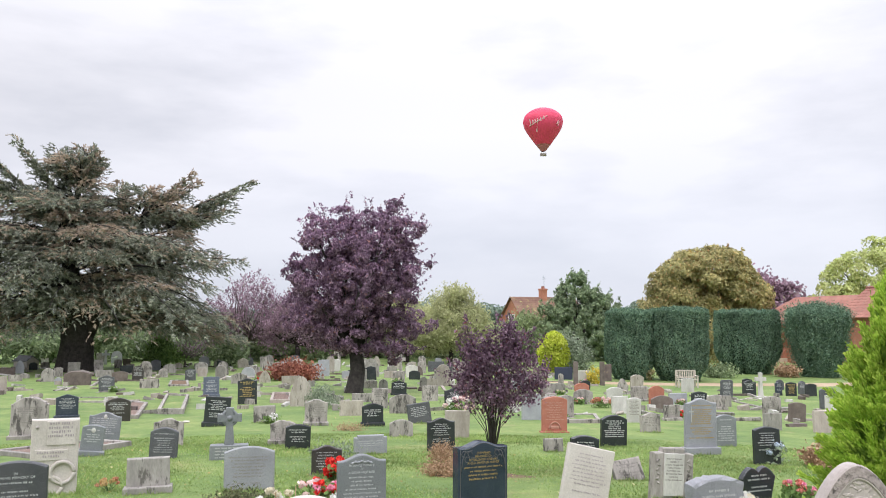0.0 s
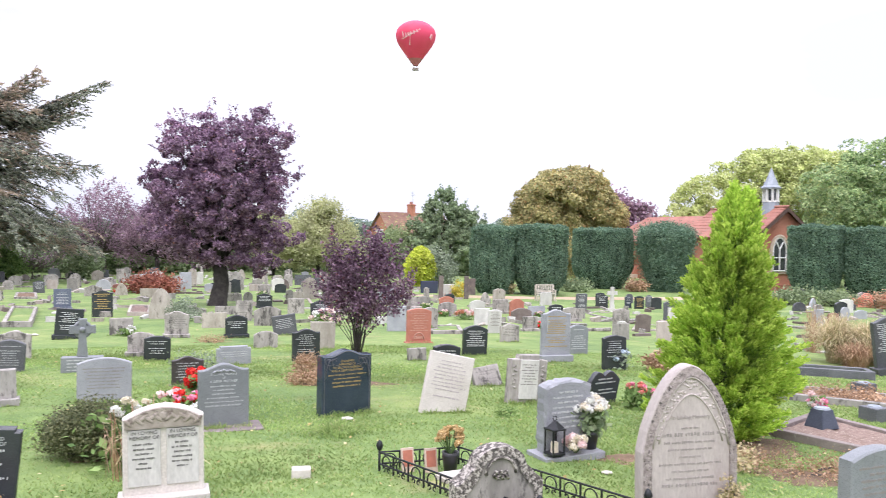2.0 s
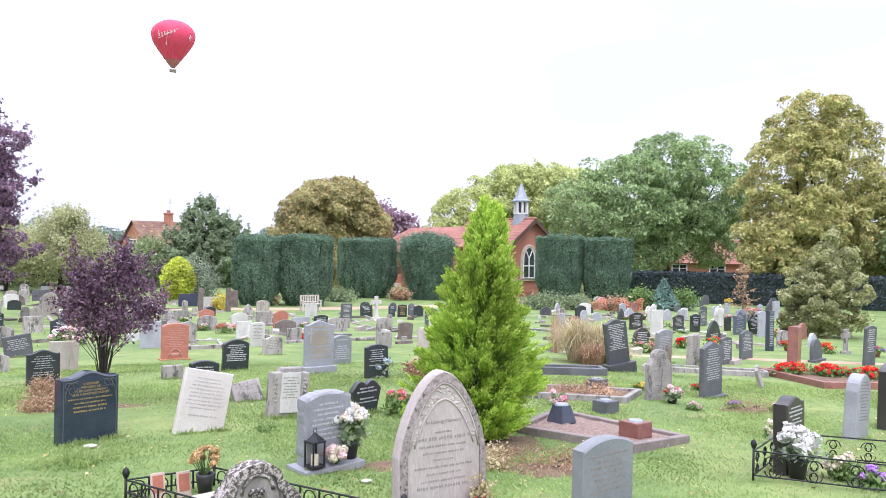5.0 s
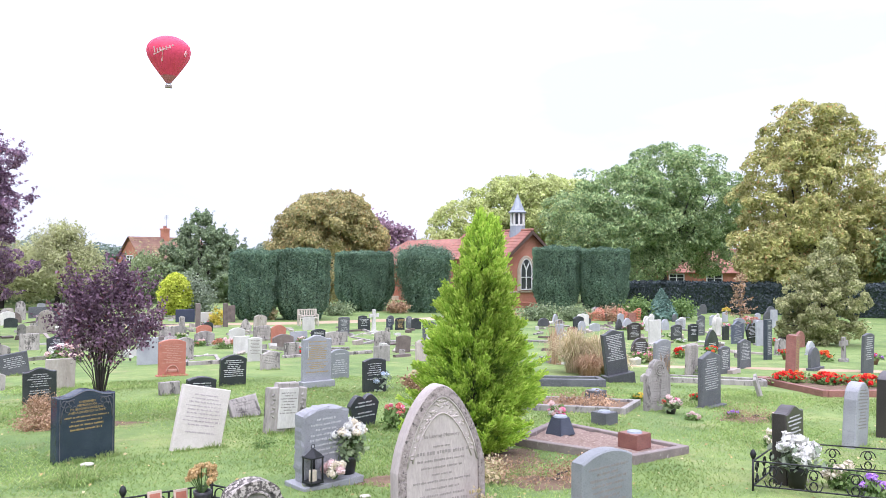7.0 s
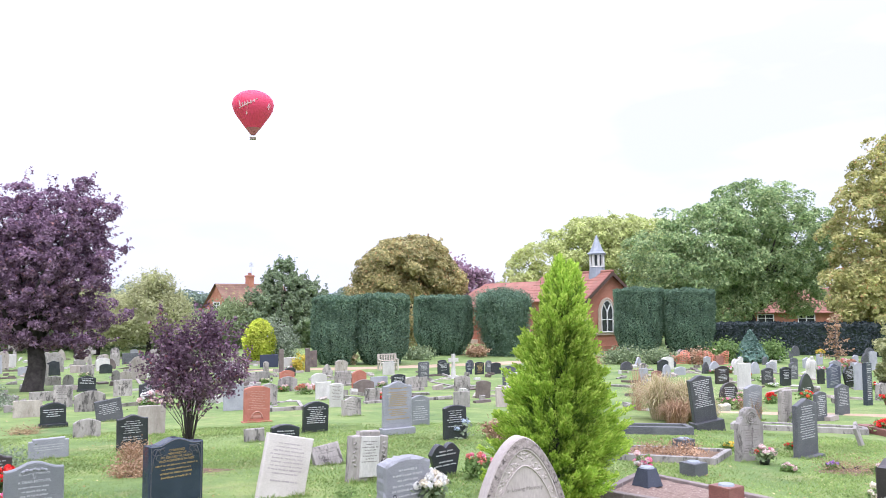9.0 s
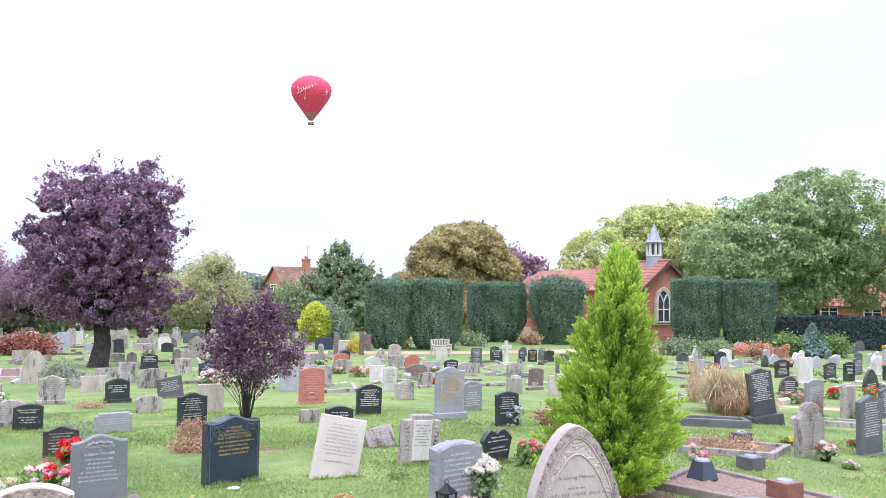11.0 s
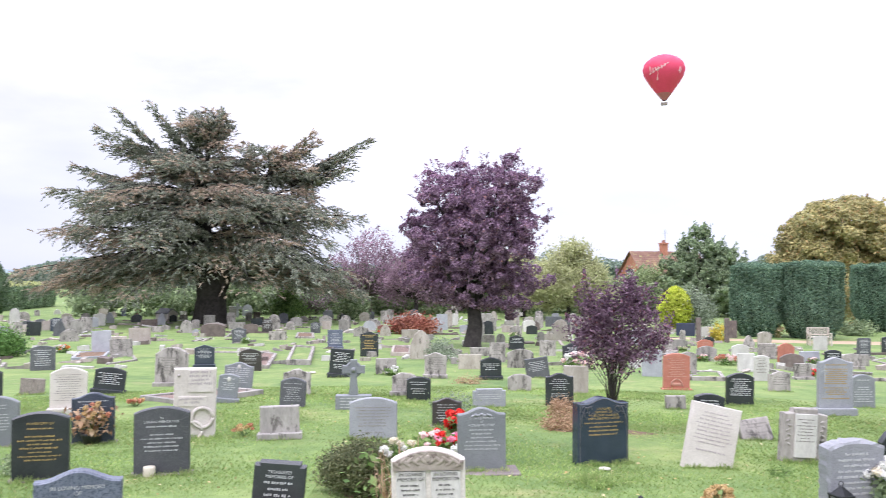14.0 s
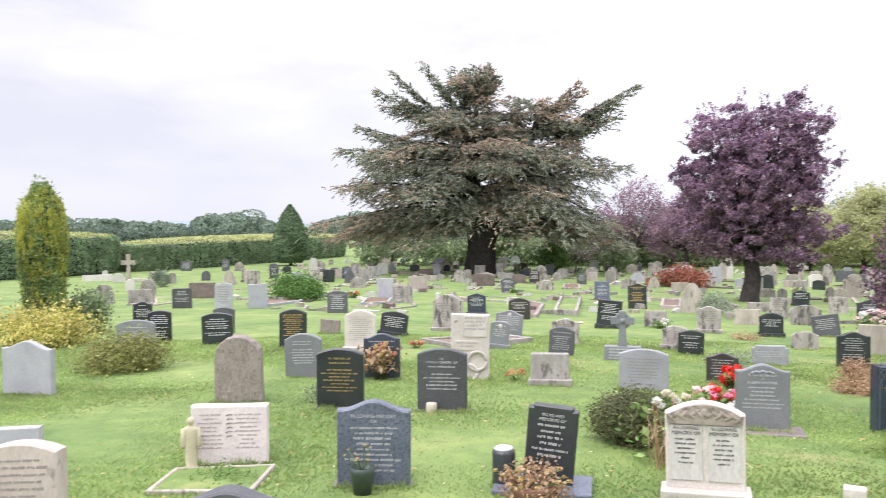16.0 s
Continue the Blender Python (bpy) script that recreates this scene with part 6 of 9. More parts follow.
bush("yellow_shrub", -17.0, 12.5, 1.5, 0.9, VARIEG, 6000, 0.042, "yellow and green variegated spreading shrub", 80)
tree("lime_tree", 66.0, 40.0, [(0, 0, 7, 4, 4, 4), (-3, 0, 5, 3, 3, 3), (3, 0, 5, 3, 3, 3.4), (0, 0, 10, 3, 3, 2.4)], SYC, 480, 50, 0.24, 0.5, 0.4, 2.6, "tall green tree beyond the dark hedge", seed=47)
bush("golden_shrub", 20.5, 62.5, 2.6, 4.6, CHEST2, 2600, 0.14, "rusty yellow shrub between clipped yews", 87)
bush("green_shrub", 12.5, 50.2, 1.2, 0.8, STRAW, 700, 0.12, "straw coloured dry plant by the path", 81)
bush("green_shrub", 37.2, 44.2, 2.4, 1.6, FRESH, 2600, 0.12, "light green shrub beside a small spruce", 82)
bush("green_shrub", 39.9, 43.0, 2.2, 1.5, FRESH, 2200, 0.12, "light green shrub beside a small spruce", 83)
for k, (bx, by, bw, bh, bl) in enumerate(((27.2, 46.0, 2.6, 0.8, DRY), (29.5, 45.0, 2.6, 1.0, DIMGREEN), (31.8, 44.2, 2.6, 0.9, DIMGREEN), (34.2, 43.2, 2.4, 0.8, DRY), (23.5, 55.2, 1.6, 0.9, DRY), (18.5, 53.8, 2.2, 0.9, DIMGREEN))):
    bush("rose_bed", bx, by, bw, bh, bl, 1800, 0.1, "low bed of mixed green and faded plants", 90 + k)
def grass_clump(x, y, h0, spread, leaf, n, seed, label):
    """Arching blades that rise from one crown and fall over."""
    rng = np.random.default_rng(seed)
    a = rng.uniform(0, 2 * np.pi, n)
    d = np.stack([np.cos(a), np.sin(a), 0 * a], 1)
    s = rng.uniform(0.1, 1, n) * spread
    h = h0 * rng.uniform(0.45, 1, n) * (1.1 - 0.35 * s / spread)
    phi = rng.uniform(1.2, 1.9, n) + 0.7 * s / spread
    r0 = rng.uniform(0, 0.25, n)[:, None] * d
    wv = np.stack([-d[:, 1], d[:, 0], 0 * a], 1)
    pts = [r0 + d * (s * t ** 1.5)[:, None] + np.array((0, 0, 1.0)) * (h * np.sin(phi * t))[:, None] for t in (0, 0.3, 0.55, 0.8, 1.0)]
    q = [np.stack([p0 - wv * w0, p0 + wv * w0, p1 + wv * w1, p1 - wv * w1], 1) for p0, p1, w0, w1 in zip(pts, pts[1:], (0.005, 0.006, 0.005, 0.004), (0.006, 0.005, 0.004, 0.001))]
    top = new("grass_clump")
    top.location = (x, y, ground_z(x, y))
    tagged(top, label, "grass clump")
    tagged(hang("foliage", quads("foliage", np.concatenate(q), leaf), top), kind="stuff")


grass_clump(11.75, 16.2, 1.1, 0.85, STRAW, 1500, 120, "tall arching clump of straw coloured ornamental grass")
grass_clump(12.25, 15.9, 1.0, 0.85, STRAW, 1300, 121, "tall arching clump of straw coloured ornamental grass")
grass_clump(11.5, 15.3, 0.55, 0.5, DRY, 700, 122, "low clump of dry pinkish brown grass")
grass_clump(12.35, 15.3, 0.6, 0.5, STRAW, 400, 123, "low clump of straw coloured grass")
grass_clump(13.9, 15.6, 0.7, 0.4, DRY, 160, 124, "low clump of dry pinkish brown grass")
grass_clump(12.7, 18.5, 1.25, 0.45, DRY, 120, 125, "thin dead brown flower stems standing upright")


def cone_tree(name, x, y, w, h, leaf, n, size, label, seed, profile=((0, 0.75), (0.12, 1.0), (0.6, 0.85), (0.85, 0.5), (1, 0.03)), bark=None, trunk=0.06, ragged=0.06):
    """An upright conifer: sprays on a turned outline round a stem."""
    rng = np.random.default_rng(seed)
    top = new(name)
    top.location = (x, y, ground_z(x, y))
    tagged(top, label, "conifer")
    t = rng.uniform(0, 1, n)
    a = rng.uniform(0, 2 * np.pi, n)
    r = np.interp(t, [p[0] for p in profile], [p[1] for p in profile]) * w / 2 * (1 + rng.normal(size=n) * ragged + 0.06 * np.sin(a * 5 + t * 9)) * rng.uniform(0.82, 1.02, n)
    out = np.stack([np.cos(a), np.sin(a), 0.3 + 0 * a], 1)
    c = np.stack([np.cos(a) * r, np.sin(a) * r, 0.05 * h + t * h * 0.95 * (1 + np.abs(rng.normal(size=n)) * (ragged - 0.06))], 1)
    v, f = [], []
    tube(v, f, [(0, 0, -0.2), (0, 0, h * 0.5), (0, 0, h * 0.95)], [trunk * w, trunk * w * 0.6, 0.01], 7)
    hang("trunk", mesh_of("trunk", v, f, bark or BARK, True), top)
    hang("crown", quads("crown", leaves(rng, c, out, size, 2.2, 1.0, 0.5), leaf), top)
    # added solid core, its dark colour standing for shade between the sprays
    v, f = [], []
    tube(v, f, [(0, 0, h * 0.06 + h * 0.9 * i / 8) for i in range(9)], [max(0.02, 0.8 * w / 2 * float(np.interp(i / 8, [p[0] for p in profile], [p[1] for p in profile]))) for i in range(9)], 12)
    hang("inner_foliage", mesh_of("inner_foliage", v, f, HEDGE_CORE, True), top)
    return top


cone_tree("cypress", -46.56, 59.55, 3.1, 5.6, leafy("cypress_leaf", (0.1, 0.165, 0.085), (0.14, 0.22, 0.105), (0.2, 0.285, 0.135), 0.6, 0.2), 26000, 0.09, "dark green neatly shaped conical cypress", 131, profile=((0, 0.6), (0.12, 0.95), (0.35, 1.0), (0.6, 0.82), (0.85, 0.45), (1, 0.05)))
column = cone_tree("columnar_conifer", -16.6, 12.1, 0.98, 3.3, leafy("yellow_conifer_leaf", (0.11, 0.18, 0.07), (0.17, 0.26, 0.09), (0.3, 0.37, 0.11), 0.6, 0.3), 26000, 0.034, "tall narrow yellow green columnar conifer", 132, profile=((0, 0.6), (0.15, 0.8), (0.6, 1.0), (0.85, 0.85), (1, 0.25)), ragged=0.11)


def upright_sprays(top, h, r, n, leaf, seed):
    """Thin upright tufts round the sides and over the crest of a columnar conifer."""
    rng = np.random.default_rng(seed)
    out = []
    for _ in range(n):
        t, a = rng.uniform(0, 1) ** 0.55, rng.uniform(0, 2 * math.pi)
        rr = r * float(np.interp(t, (0, 0.15, 0.6, 0.85, 1), (0.6, 0.82, 1.0, 0.88, 0.3))) * rng.uniform(0.93, 1.05)
        foot = np.array((math.cos(a) * rr, math.sin(a) * rr, 0.1 * h + t * 0.86 * h))
        m = 30
        u = rng.uniform(0, 1, m)
        lean = np.array((math.cos(a) * 0.12, math.sin(a) * 0.12, 1.0))
        p = foot + lean * (u * rng.uniform(0.14, 0.26))[:, None] + rng.normal(size=(m, 3)) * (0.028 * (1.1 - u))[:, None]
        d = lean + rng.normal(size=(m, 3)) * 0.28
        s = np.cross(d, rng.normal(size=(m, 3)))
        s /= np.linalg.norm(s, axis=1)[:, None]
        ln, wd = rng.uniform(0.05, 0.1, m)[:, None], rng.uniform(0.005, 0.011, m)[:, None]
        out.append(np.stack([p, p + d * ln * 0.5 + s * wd, p + d * ln, p + d * ln * 0.5 - s * wd], 1))
    hang("young_sprays", quads("young_sprays", np.concatenate(out), leaf), top, "yellow upright young sprays")


upright_sprays(column, 3.3, 0.49, 620, leafy("yellow_conifer_tip", (0.3, 0.36, 0.07), (0.5, 0.51, 0.09), (0.7, 0.66, 0.15), 0.6, 0.4), 135)
cone_tree("golden_shrub", 7.73, 56.13, 2.2, 2.9, GOLD, 9000, 0.1, "bright yellow golden rounded conifer shrub", 71, profile=((0, 0.55), (0.2, 0.9), (0.45, 1.0), (0.75, 0.8), (0.92, 0.45), (1, 0.1)))
cone_tree("blue_spruce", 38.4, 43.2, 2.2, 2.1, SPRUCE, 2600, 0.13, "small blue grey spruce tree", 133, profile=((0, 0.9), (0.15, 1.0), (0.5, 0.6), (1, 0.02)))


def dying_fir(x, y, h):
    rng = np.random.default_rng(134)
    top = new("dying_fir")
    top.location = (x, y, ground_z(x, y))
    tagged(top, "thin brown dying fir tree with bare tiers", "conifer")
    v, f, cen = [], [], []
    tube(v, f, [(0, 0, -0.2), (0.05, 0, h * 0.5), (0, 0, h)], [0.07, 0.045, 0.01], 7)
    for z in np.arange(0.35, h - 0.1, 0.3):
        for k in range(7):
            a, r = rng.uniform(0, 6.3), 1.35 * (1 - z / h) ** 0.8 * rng.uniform(0.5, 1) + 0.1
            tip = np.array((math.cos(a) * r, math.sin(a) * r, z + 0.12 + rng.normal() * 0.05))
            tube(v, f, [(0, 0, z), tip * (0.5, 0.5, 1) - (0, 0, 0.08), tip], [0.022, 0.014, 0.005], 4)
            t = rng.uniform(0.35, 1, 9)[:, None]
            cen.append(np.array((0, 0, z)) * (1 - t) + tip * t + rng.normal(size=(9, 3)) * 0.06)
    hang("trunk", mesh_of("trunk", v, f, TWIG, True), top)
    c = np.concatenate(cen)
    hang("crown", quads("crown", leaves(rng, c, np.tile((0, 0, 0.5), (len(c), 1)), 0.09, 2.2), DRY), top)


dying_fir(40.4, 38.0, 3.3)

HEDGE_TOP = leafy("hedge_top_leaf", (0.34, 0.4, 0.15), (0.44, 0.48, 0.19), (0.54, 0.55, 0.25), 0.7, 0.25)
clipped_hedge("boundary_hedge", -54.2, 24.0, 42, 5.6, 3.27, 87, "long trimmed green boundary hedge with a yellowish top", 141, top_round=2.0, top_leaf=HEDGE_TOP, n=110000, leaf=leafy("privet_leaf", (0.16, 0.25, 0.13), (0.21, 0.31, 0.16), (0.3, 0.39, 0.2), 0.6, 0.25), size=0.09)
clipped_hedge("boundary_hedge", -54.6, 63.5, 36, 5.2, 2.75, 96, "long trimmed green boundary hedge with a yellowish top", 142, top_round=2.0, top_leaf=HEDGE_TOP, n=100000, leaf=leafy("hawthorn_leaf", (0.15, 0.23, 0.12), (0.2, 0.29, 0.15), (0.28, 0.37, 0.18), 0.6, 0.25), size=0.09)
clipped_hedge("dark_hedge", 53.5, 44.6, 34, 2.2, 2.5, -46, "long dark green hedge in front of the houses, shade put in its colour", 143, n=50000, leaf=SHADED_HEDGE, size=0.12)


def thicket(name, az0, az1, r0, dr, h0, h1, leaf, n, size, label, seed, category="trees"):
    """A long uneven belt of shrubs or woods seen from afar."""
    rng = np.random.default_rng(seed)
    k = n // 40
    a = rng.uniform(az0, az1, k)
    r = r0 + rng.normal(size=k) * dr
    hh = h0 + (h1 - h0) * (0.5 + 0.3 * np.sin(a * 0.9 + seed) + 0.2 * np.sin(a * 2.3 + seed * 2) + 0.15 * np.sin(a * 5.1))
    z = rng.uniform(0, 1, k) ** 0.6 * hh
    x, y = -np.sin(np.radians(a)) * r, np.cos(np.radians(a)) * r
    gz = np.array([ground_z(px, py) for px, py in zip(x, y)])
    c = np.stack([x, y, gz + z], 1)
    i = np.repeat(np.arange(k), 40)
    s = size * 2.2
    pts = c[i] + rng.normal(size=(len(i), 3)) * (s, s, s * 0.7)
    pts[:, 2] = np.maximum(pts[:, 2], gz[i])
    out = np.tile((0, 0, 0.5), (len(i), 1))
    tagged(hang(name, quads(name, leaves(rng, pts, out, size, 1.5), leaf)), label, category, kind="stuff")


thicket("shrub_belt", 8, 33, 75, 2.0, 1.6, 3.2, DIMGREEN, 26000, 0.24, "dark mixed shrubs along the cemetery edge", 151, "shrubs")
thicket("shrub_belt", -9, 9, 80, 3.0, 2.0, 3.8, DIMGREEN, 22000, 0.28, "dull green mixed shrubs along the cemetery edge", 152, "shrubs")
thicket("shrub_belt", -34, -8, 86, 2.5, 2.0, 4.5, DIMGREEN, 24000, 0.3, "dull green shrubs behind the clipped yews", 153, "shrubs")
thicket("shrub_belt", -66, -38, 122, 2.5, 2.5, 4.6, DARKG, 20000, 0.35, "dark shrubs behind the houses", 154, "shrubs")


def far_wood(az0, az1, r0, dr, count, h0, h1, leaf, label, seed):
    """A belt of rounded crowns, too far off to tell the trees apart."""
    rng = np.random.default_rng(seed)
    cen, out = [], []
    for k in range(count):
        a, r = radians(az0 + (az1 - az0) * (k + rng.uniform(0, 1)) / count), r0 + rng.normal() * dr
        h = rng.uniform(h0, h1) * (1 + 0.25 * math.sin(k * 0.45))
        w = h * rng.uniform(0.45, 0.8)
        x, y = -math.sin(a) * r, math.cos(a) * r
        for j in range(5):
            d = rng.normal(size=(520, 3))
            d /= np.linalg.norm(d, axis=1)[:, None]
            o = rng.normal(size=3) * (w * 0.35, w * 0.35, h * 0.13)
            s = rng.uniform(0.45, 0.75)
            cen.append(np.array((x, y, ground_z(x, y) + h * 0.52)) + o + d * (w * s, w * s, h * 0.5 * s))
            out.append(d * 1.6)
    cen, out = np.concatenate(cen), np.concatenate(out)
    tagged(hang("far_wood", quads("far_wood", leaves(rng, cen, out, 0.5, 1.4), leaf)), label, "trees", kind="stuff")


far_wood(18, 66, 225, 8, 62, 4.2, 6.8, FAR, "distant belt of rounded dull green trees, haze put in their colour", 155)
far_wood(-16, 18, 290, 10, 42, 5.0, 8.5, FAR, "distant belt of rounded dull green trees, haze put in their colour", 156)
thicket("field_hedge", 18, 66, 190, 2.0, 2.0, 3.0, DARKG, 20000, 0.4, "dark low field hedge below far trees", 157, "hedge")


def hills():
    mat = surface("hazy_hill", (0.22, 0.29, 0.33), (0.28, 0.35, 0.38), 1.0, 0.004, 0.03, 0.0)
    v, f = [], []
    n = 140
    for i in range(n):
        a = radians(-80 + 160 * i / (n - 1))
        for r, z in ((1300, -10), (1700, 14 + 10 * math.sin(i * 0.11) + 5 * math.sin(i * 0.37)), (2100, -10)):
            v.append((-math.sin(a) * r, math.cos(a) * r, z))
    for i in range(n - 1):
        for k in range(2):
            f.append((3 * i + k, 3 * i + k + 1, 3 * i + 4 + k, 3 * i + 3 + k))
    tagged(hang("backdrop_hills", mesh_of("backdrop_hills", v, f, mat, True)), "hazy blue green hills on the horizon", "hills", kind="structure")


hills()


# ---- chapel and houses ----
BRICK = surface("red_brick_wall", (0.4, 0.16, 0.1), (0.54, 0.25, 0.165), 0.85, 0.8, 14, 0.4, spots=(0.36, 0.15, 0.09), spot_at=0.6, spot_scale=3)
TILE = surface("red_clay_tile", (0.3, 0.12, 0.09), (0.44, 0.2, 0.15), 0.8, 0.7, 9, 0.5, spots=(0.24, 0.15, 0.11), spot_at=0.55, spot_scale=2.6)
TILE_OLD = surface("mossy_clay_tile", (0.2, 0.105, 0.08), (0.31, 0.185, 0.125), 0.85, 0.6, 12, 0.5, spots=(0.35, 0.3, 0.12), spot_at=0.56, spot_scale=1.5)
DRESS = plain("pale_stone_dressing", (0.6, 0.5, 0.38), 0.8)
LEAD = plain("grey_lead", (0.36, 0.4, 0.45), 0.5, 0.2)
WHITE = plain("white_paint", (0.8, 0.8, 0.78), 0.5)
TIMBER = plain("dark_timber", (0.1, 0.06, 0.045), 0.7)
GLASS = surface("dark_window_glass", (0.03, 0.035, 0.04), (0.05, 0.055, 0.06), 0.12, 2, 10, 0.0)


def prism(bm, pts, y0, y1):
    """A solid from an outline in x, z, drawn out along y."""
    a = [bm.verts.new((x, y0, z)) for x, z in pts]
    b = [bm.verts.new((x, y1, z)) for x, z in pts]
    bm.faces.new(a)
    bm.faces.new(b[::-1])
    for i in range(len(pts)):
        j = (i + 1) % len(pts)
        bm.faces.new((a[i], b[i], b[j], a[j]))
    return bm


def roof_tiles(parent, half, eave, ridge, y0, y1, material, course=0.32):
    """Roof slopes laid in stepped courses."""
    for sx in (-1, 1):
        n = max(4, int(math.hypot(half, ridge - eave) / course))
        bm = bmesh.new()
        for i in range(n):
            t0, t1 = i / n, (i + 1) / n + 0.04
            x0, z0 = half * (1 - t0), eave + (ridge - eave) * t0
            x1, z1 = half * (1 - min(t1, 1)), eave + (ridge - eave) * min(t1, 1)
            v = [bm.verts.new(p) for p in ((sx * x0, y0, z0 + 0.07), (sx * x0, y1, z0 + 0.07), (sx * x1, y1, z1 + 0.03), (sx * x1, y0, z1 + 0.03), (sx * x0, y0, z0), (sx * x0, y1, z0))]
            bm.faces.new(v[:4])
            bm.faces.new((v[0], v[4], v[5], v[1]))
        tagged(part("roof_slope", bm, material, parent), kind="stuff")


def chapel():
    top = new("chapel")
    gx, gy = 37.6, 59.1
    top.matrix_basis = pose(gx, gy, ground_z(gx, gy) - 0.1, 0, 0, 4) @ Matrix.Diagonal((1.2, 1.2, 1.06, 1))
    tagged(top, "small red brick chapel with tiled roof and lead spirelet", "chapel")
    W, E, Rg, L = 2.15, 4.35, 6.45, 8.5
    bm = prism(bmesh.new(), [(-W, 0), (W, 0), (W, E), (0, Rg - 0.12), (-W, E)], 0, L)
    part("wall", bm, BRICK, top)
    bm = box(bmesh.new(), -W - 0.12, W + 0.12, -0.12, L, -0.3, 0.55, 0.04)
    part("plinth", bm, BRICK, top)
    bm = box(bmesh.new(), -W - 0.1, W + 0.1, -0.1, L, 1.35, 1.5, 0.03)
    part("string_course", bm, DRESS, top, "pale stone string course")
    roof_tiles(top, W + 0.35, E - 0.32, Rg, -0.45, L + 0.2, TILE)
    for sx in (-1, 1):
        bm = prism(bmesh.new(), [(0, Rg - 0.02), (sx * (W + 0.38), E - 0.36), (sx * (W + 0.38), E - 0.62), (0, Rg - 0.32)], -0.52, -0.44)
        part("bargeboard", bm, TIMBER, top, "dark timber bargeboard")
    v, f = [], []
    tube(v, f, [(0, -0.5, Rg + 0.05), (0, L + 0.2, Rg + 0.05)], [0.11, 0.11], 8)
    hang("ridge_tile", mesh_of("ridge_tile", v, f, TILE, True), top)
    # gable window: pointed, stone surround, white tracery
    win = hang("window", mesh_of("window", *window_shape(0.55, 1.55, 4.2, -0.06, 0.1), GLASS), top, "pointed window with white tracery")
    win.location.x = -0.3
    v, f = [], []
    arch = lancet(0.62, 1.5, 4.25)
    tube(v, f, [(x, -0.08, z) for x, z in arch], [0.13] * len(arch), 6)
    hang("surround", mesh_of("surround", v, f, DRESS), win)
    v, f = [], []
    arch = lancet(0.5, 1.58, 4.12)
    tube(v, f, [(x, -0.12, z) for x, z in arch], [0.06] * len(arch), 5)
    tube(v, f, [(0, -0.12, 1.58), (0, -0.12, 3.2), (0.25, -0.12, 3.8)], [0.05] * 3, 5)
    tube(v, f, [(0, -0.12, 3.2), (-0.25, -0.12, 3.8)], [0.05] * 2, 5)
    tube(v, f, [(-0.5, -0.12, 1.6), (0.5, -0.12, 1.6)], [0.06] * 2, 5)
    tube(v, f, [(-0.5, -0.12, 2.6), (0.5, -0.12, 2.6)], [0.04] * 2, 5)
    hang("tracery", mesh_of("tracery", v, f, WHITE), win)
    for sx in (-1, 1):
        for k in range(6):
            bm = box(bmesh.new(), sx * (W - 0.13) - 0.16, sx * (W - 0.13) + 0.16 - 0.08 * (k % 2), -0.03, 0.1, 1.6 + k * 0.45, 1.82 + k * 0.45, 0.01)
            part("quoin", bm, DRESS, top)
    # lower nave that runs back, hipped at its far end
    n0, n1, nw, ne, nr = L, 20.5, 2.4, 4.1, 5.95
    bm = prism(bmesh.new(), [(-nw, 0), (nw, 0), (nw, ne), (-nw, ne)], n0, n1)
    part("nave_wall", bm, BRICK, top)
    bm = bmesh.new()
    pts = [(-nw - 0.35, n0, ne - 0.3), (-nw - 0.35, n1 + 0.35, ne - 0.3), (0, n1 - 1.6, nr), (0, n0, nr), (nw + 0.35, n0, ne - 0.3), (nw + 0.35, n1 + 0.35, ne - 0.3)]
    vs = [bm.verts.new(p) for p in pts]
    for face in ((0, 1, 2, 3), (3, 2, 5, 4), (1, 5, 2), (0, 3, 4), (0, 4, 5, 1)):
        bm.faces.new([vs[i] for i in face])
    part("nave_roof", bm, TILE, top)
    bm = bmesh.new()
    vs = [bm.verts.new(p) for p in ((-nw - 1.5, n0 + 3, 3.6), (-nw - 1.5, n1 - 2, 3.6), (-nw + 0.4, n1 - 2.2, 4.75), (-nw + 0.4, n0 + 3, 4.75), (-nw - 1.5, n0 + 3, 3.45), (-nw - 1.5, n1 - 2, 3.45))]
    bm.faces.new(vs[:4])
    bm.faces.new((vs[0], vs[4], vs[5], vs[1]))
    part("aisle_roof", bm, TILE, top)
    bm = prism(bmesh.new(), [(-nw - 1.3, 0), (-nw + 0.1, 0), (-nw + 0.1, 4.2), (-nw - 1.3, 3.5)], n0 + 3.1, n1 - 2.1)
    part("aisle_wall", bm, BRICK, top)
    for yy in (n1 - 0.6, n1 - 6.5):
        bm = prism(bmesh.new(), [(-nw - 1.9, 0), (-nw, 0), (-nw, 3.2), (-nw - 0.75, 2.4), (-nw - 1.0, 1.6), (-nw - 1.5, 1.1)], yy - 0.5, yy + 0.5)
        part("buttress", bm, BRICK, top, "sloping brick buttress")
        bm = box(bmesh.new(), -nw - 1.95, -nw, yy - 0.55, yy + 0.55, 0.0, 0.5, 0.03)
        part("buttress_foot", bm, DRESS, top)
    # spirelet
    sp = new("spirelet")
    sp.parent = top
    sp.location = (0, 1.4, Rg)
    sp.scale = (0.74, 0.74, 0.93)
    bm = bmesh.new()
    bmesh.ops.create_cone(bm, cap_ends=True, segments=8, radius1=0.95, radius2=0.72, depth=1.5, matrix=Matrix.Translation((0, 0, -0.2)))
    part("base", bm, LEAD, sp)
    bm = bmesh.new()
    bmesh.ops.create_cone(bm, cap_ends=True, segments=8, radius1=0.6, radius2=0.6, depth=1.1, matrix=Matrix.Translation((0, 0, 1.05)))
    part("louvre", bm, GLASS, sp)
    for k in range(8):
        a = math.pi * (k + 0.5) / 4
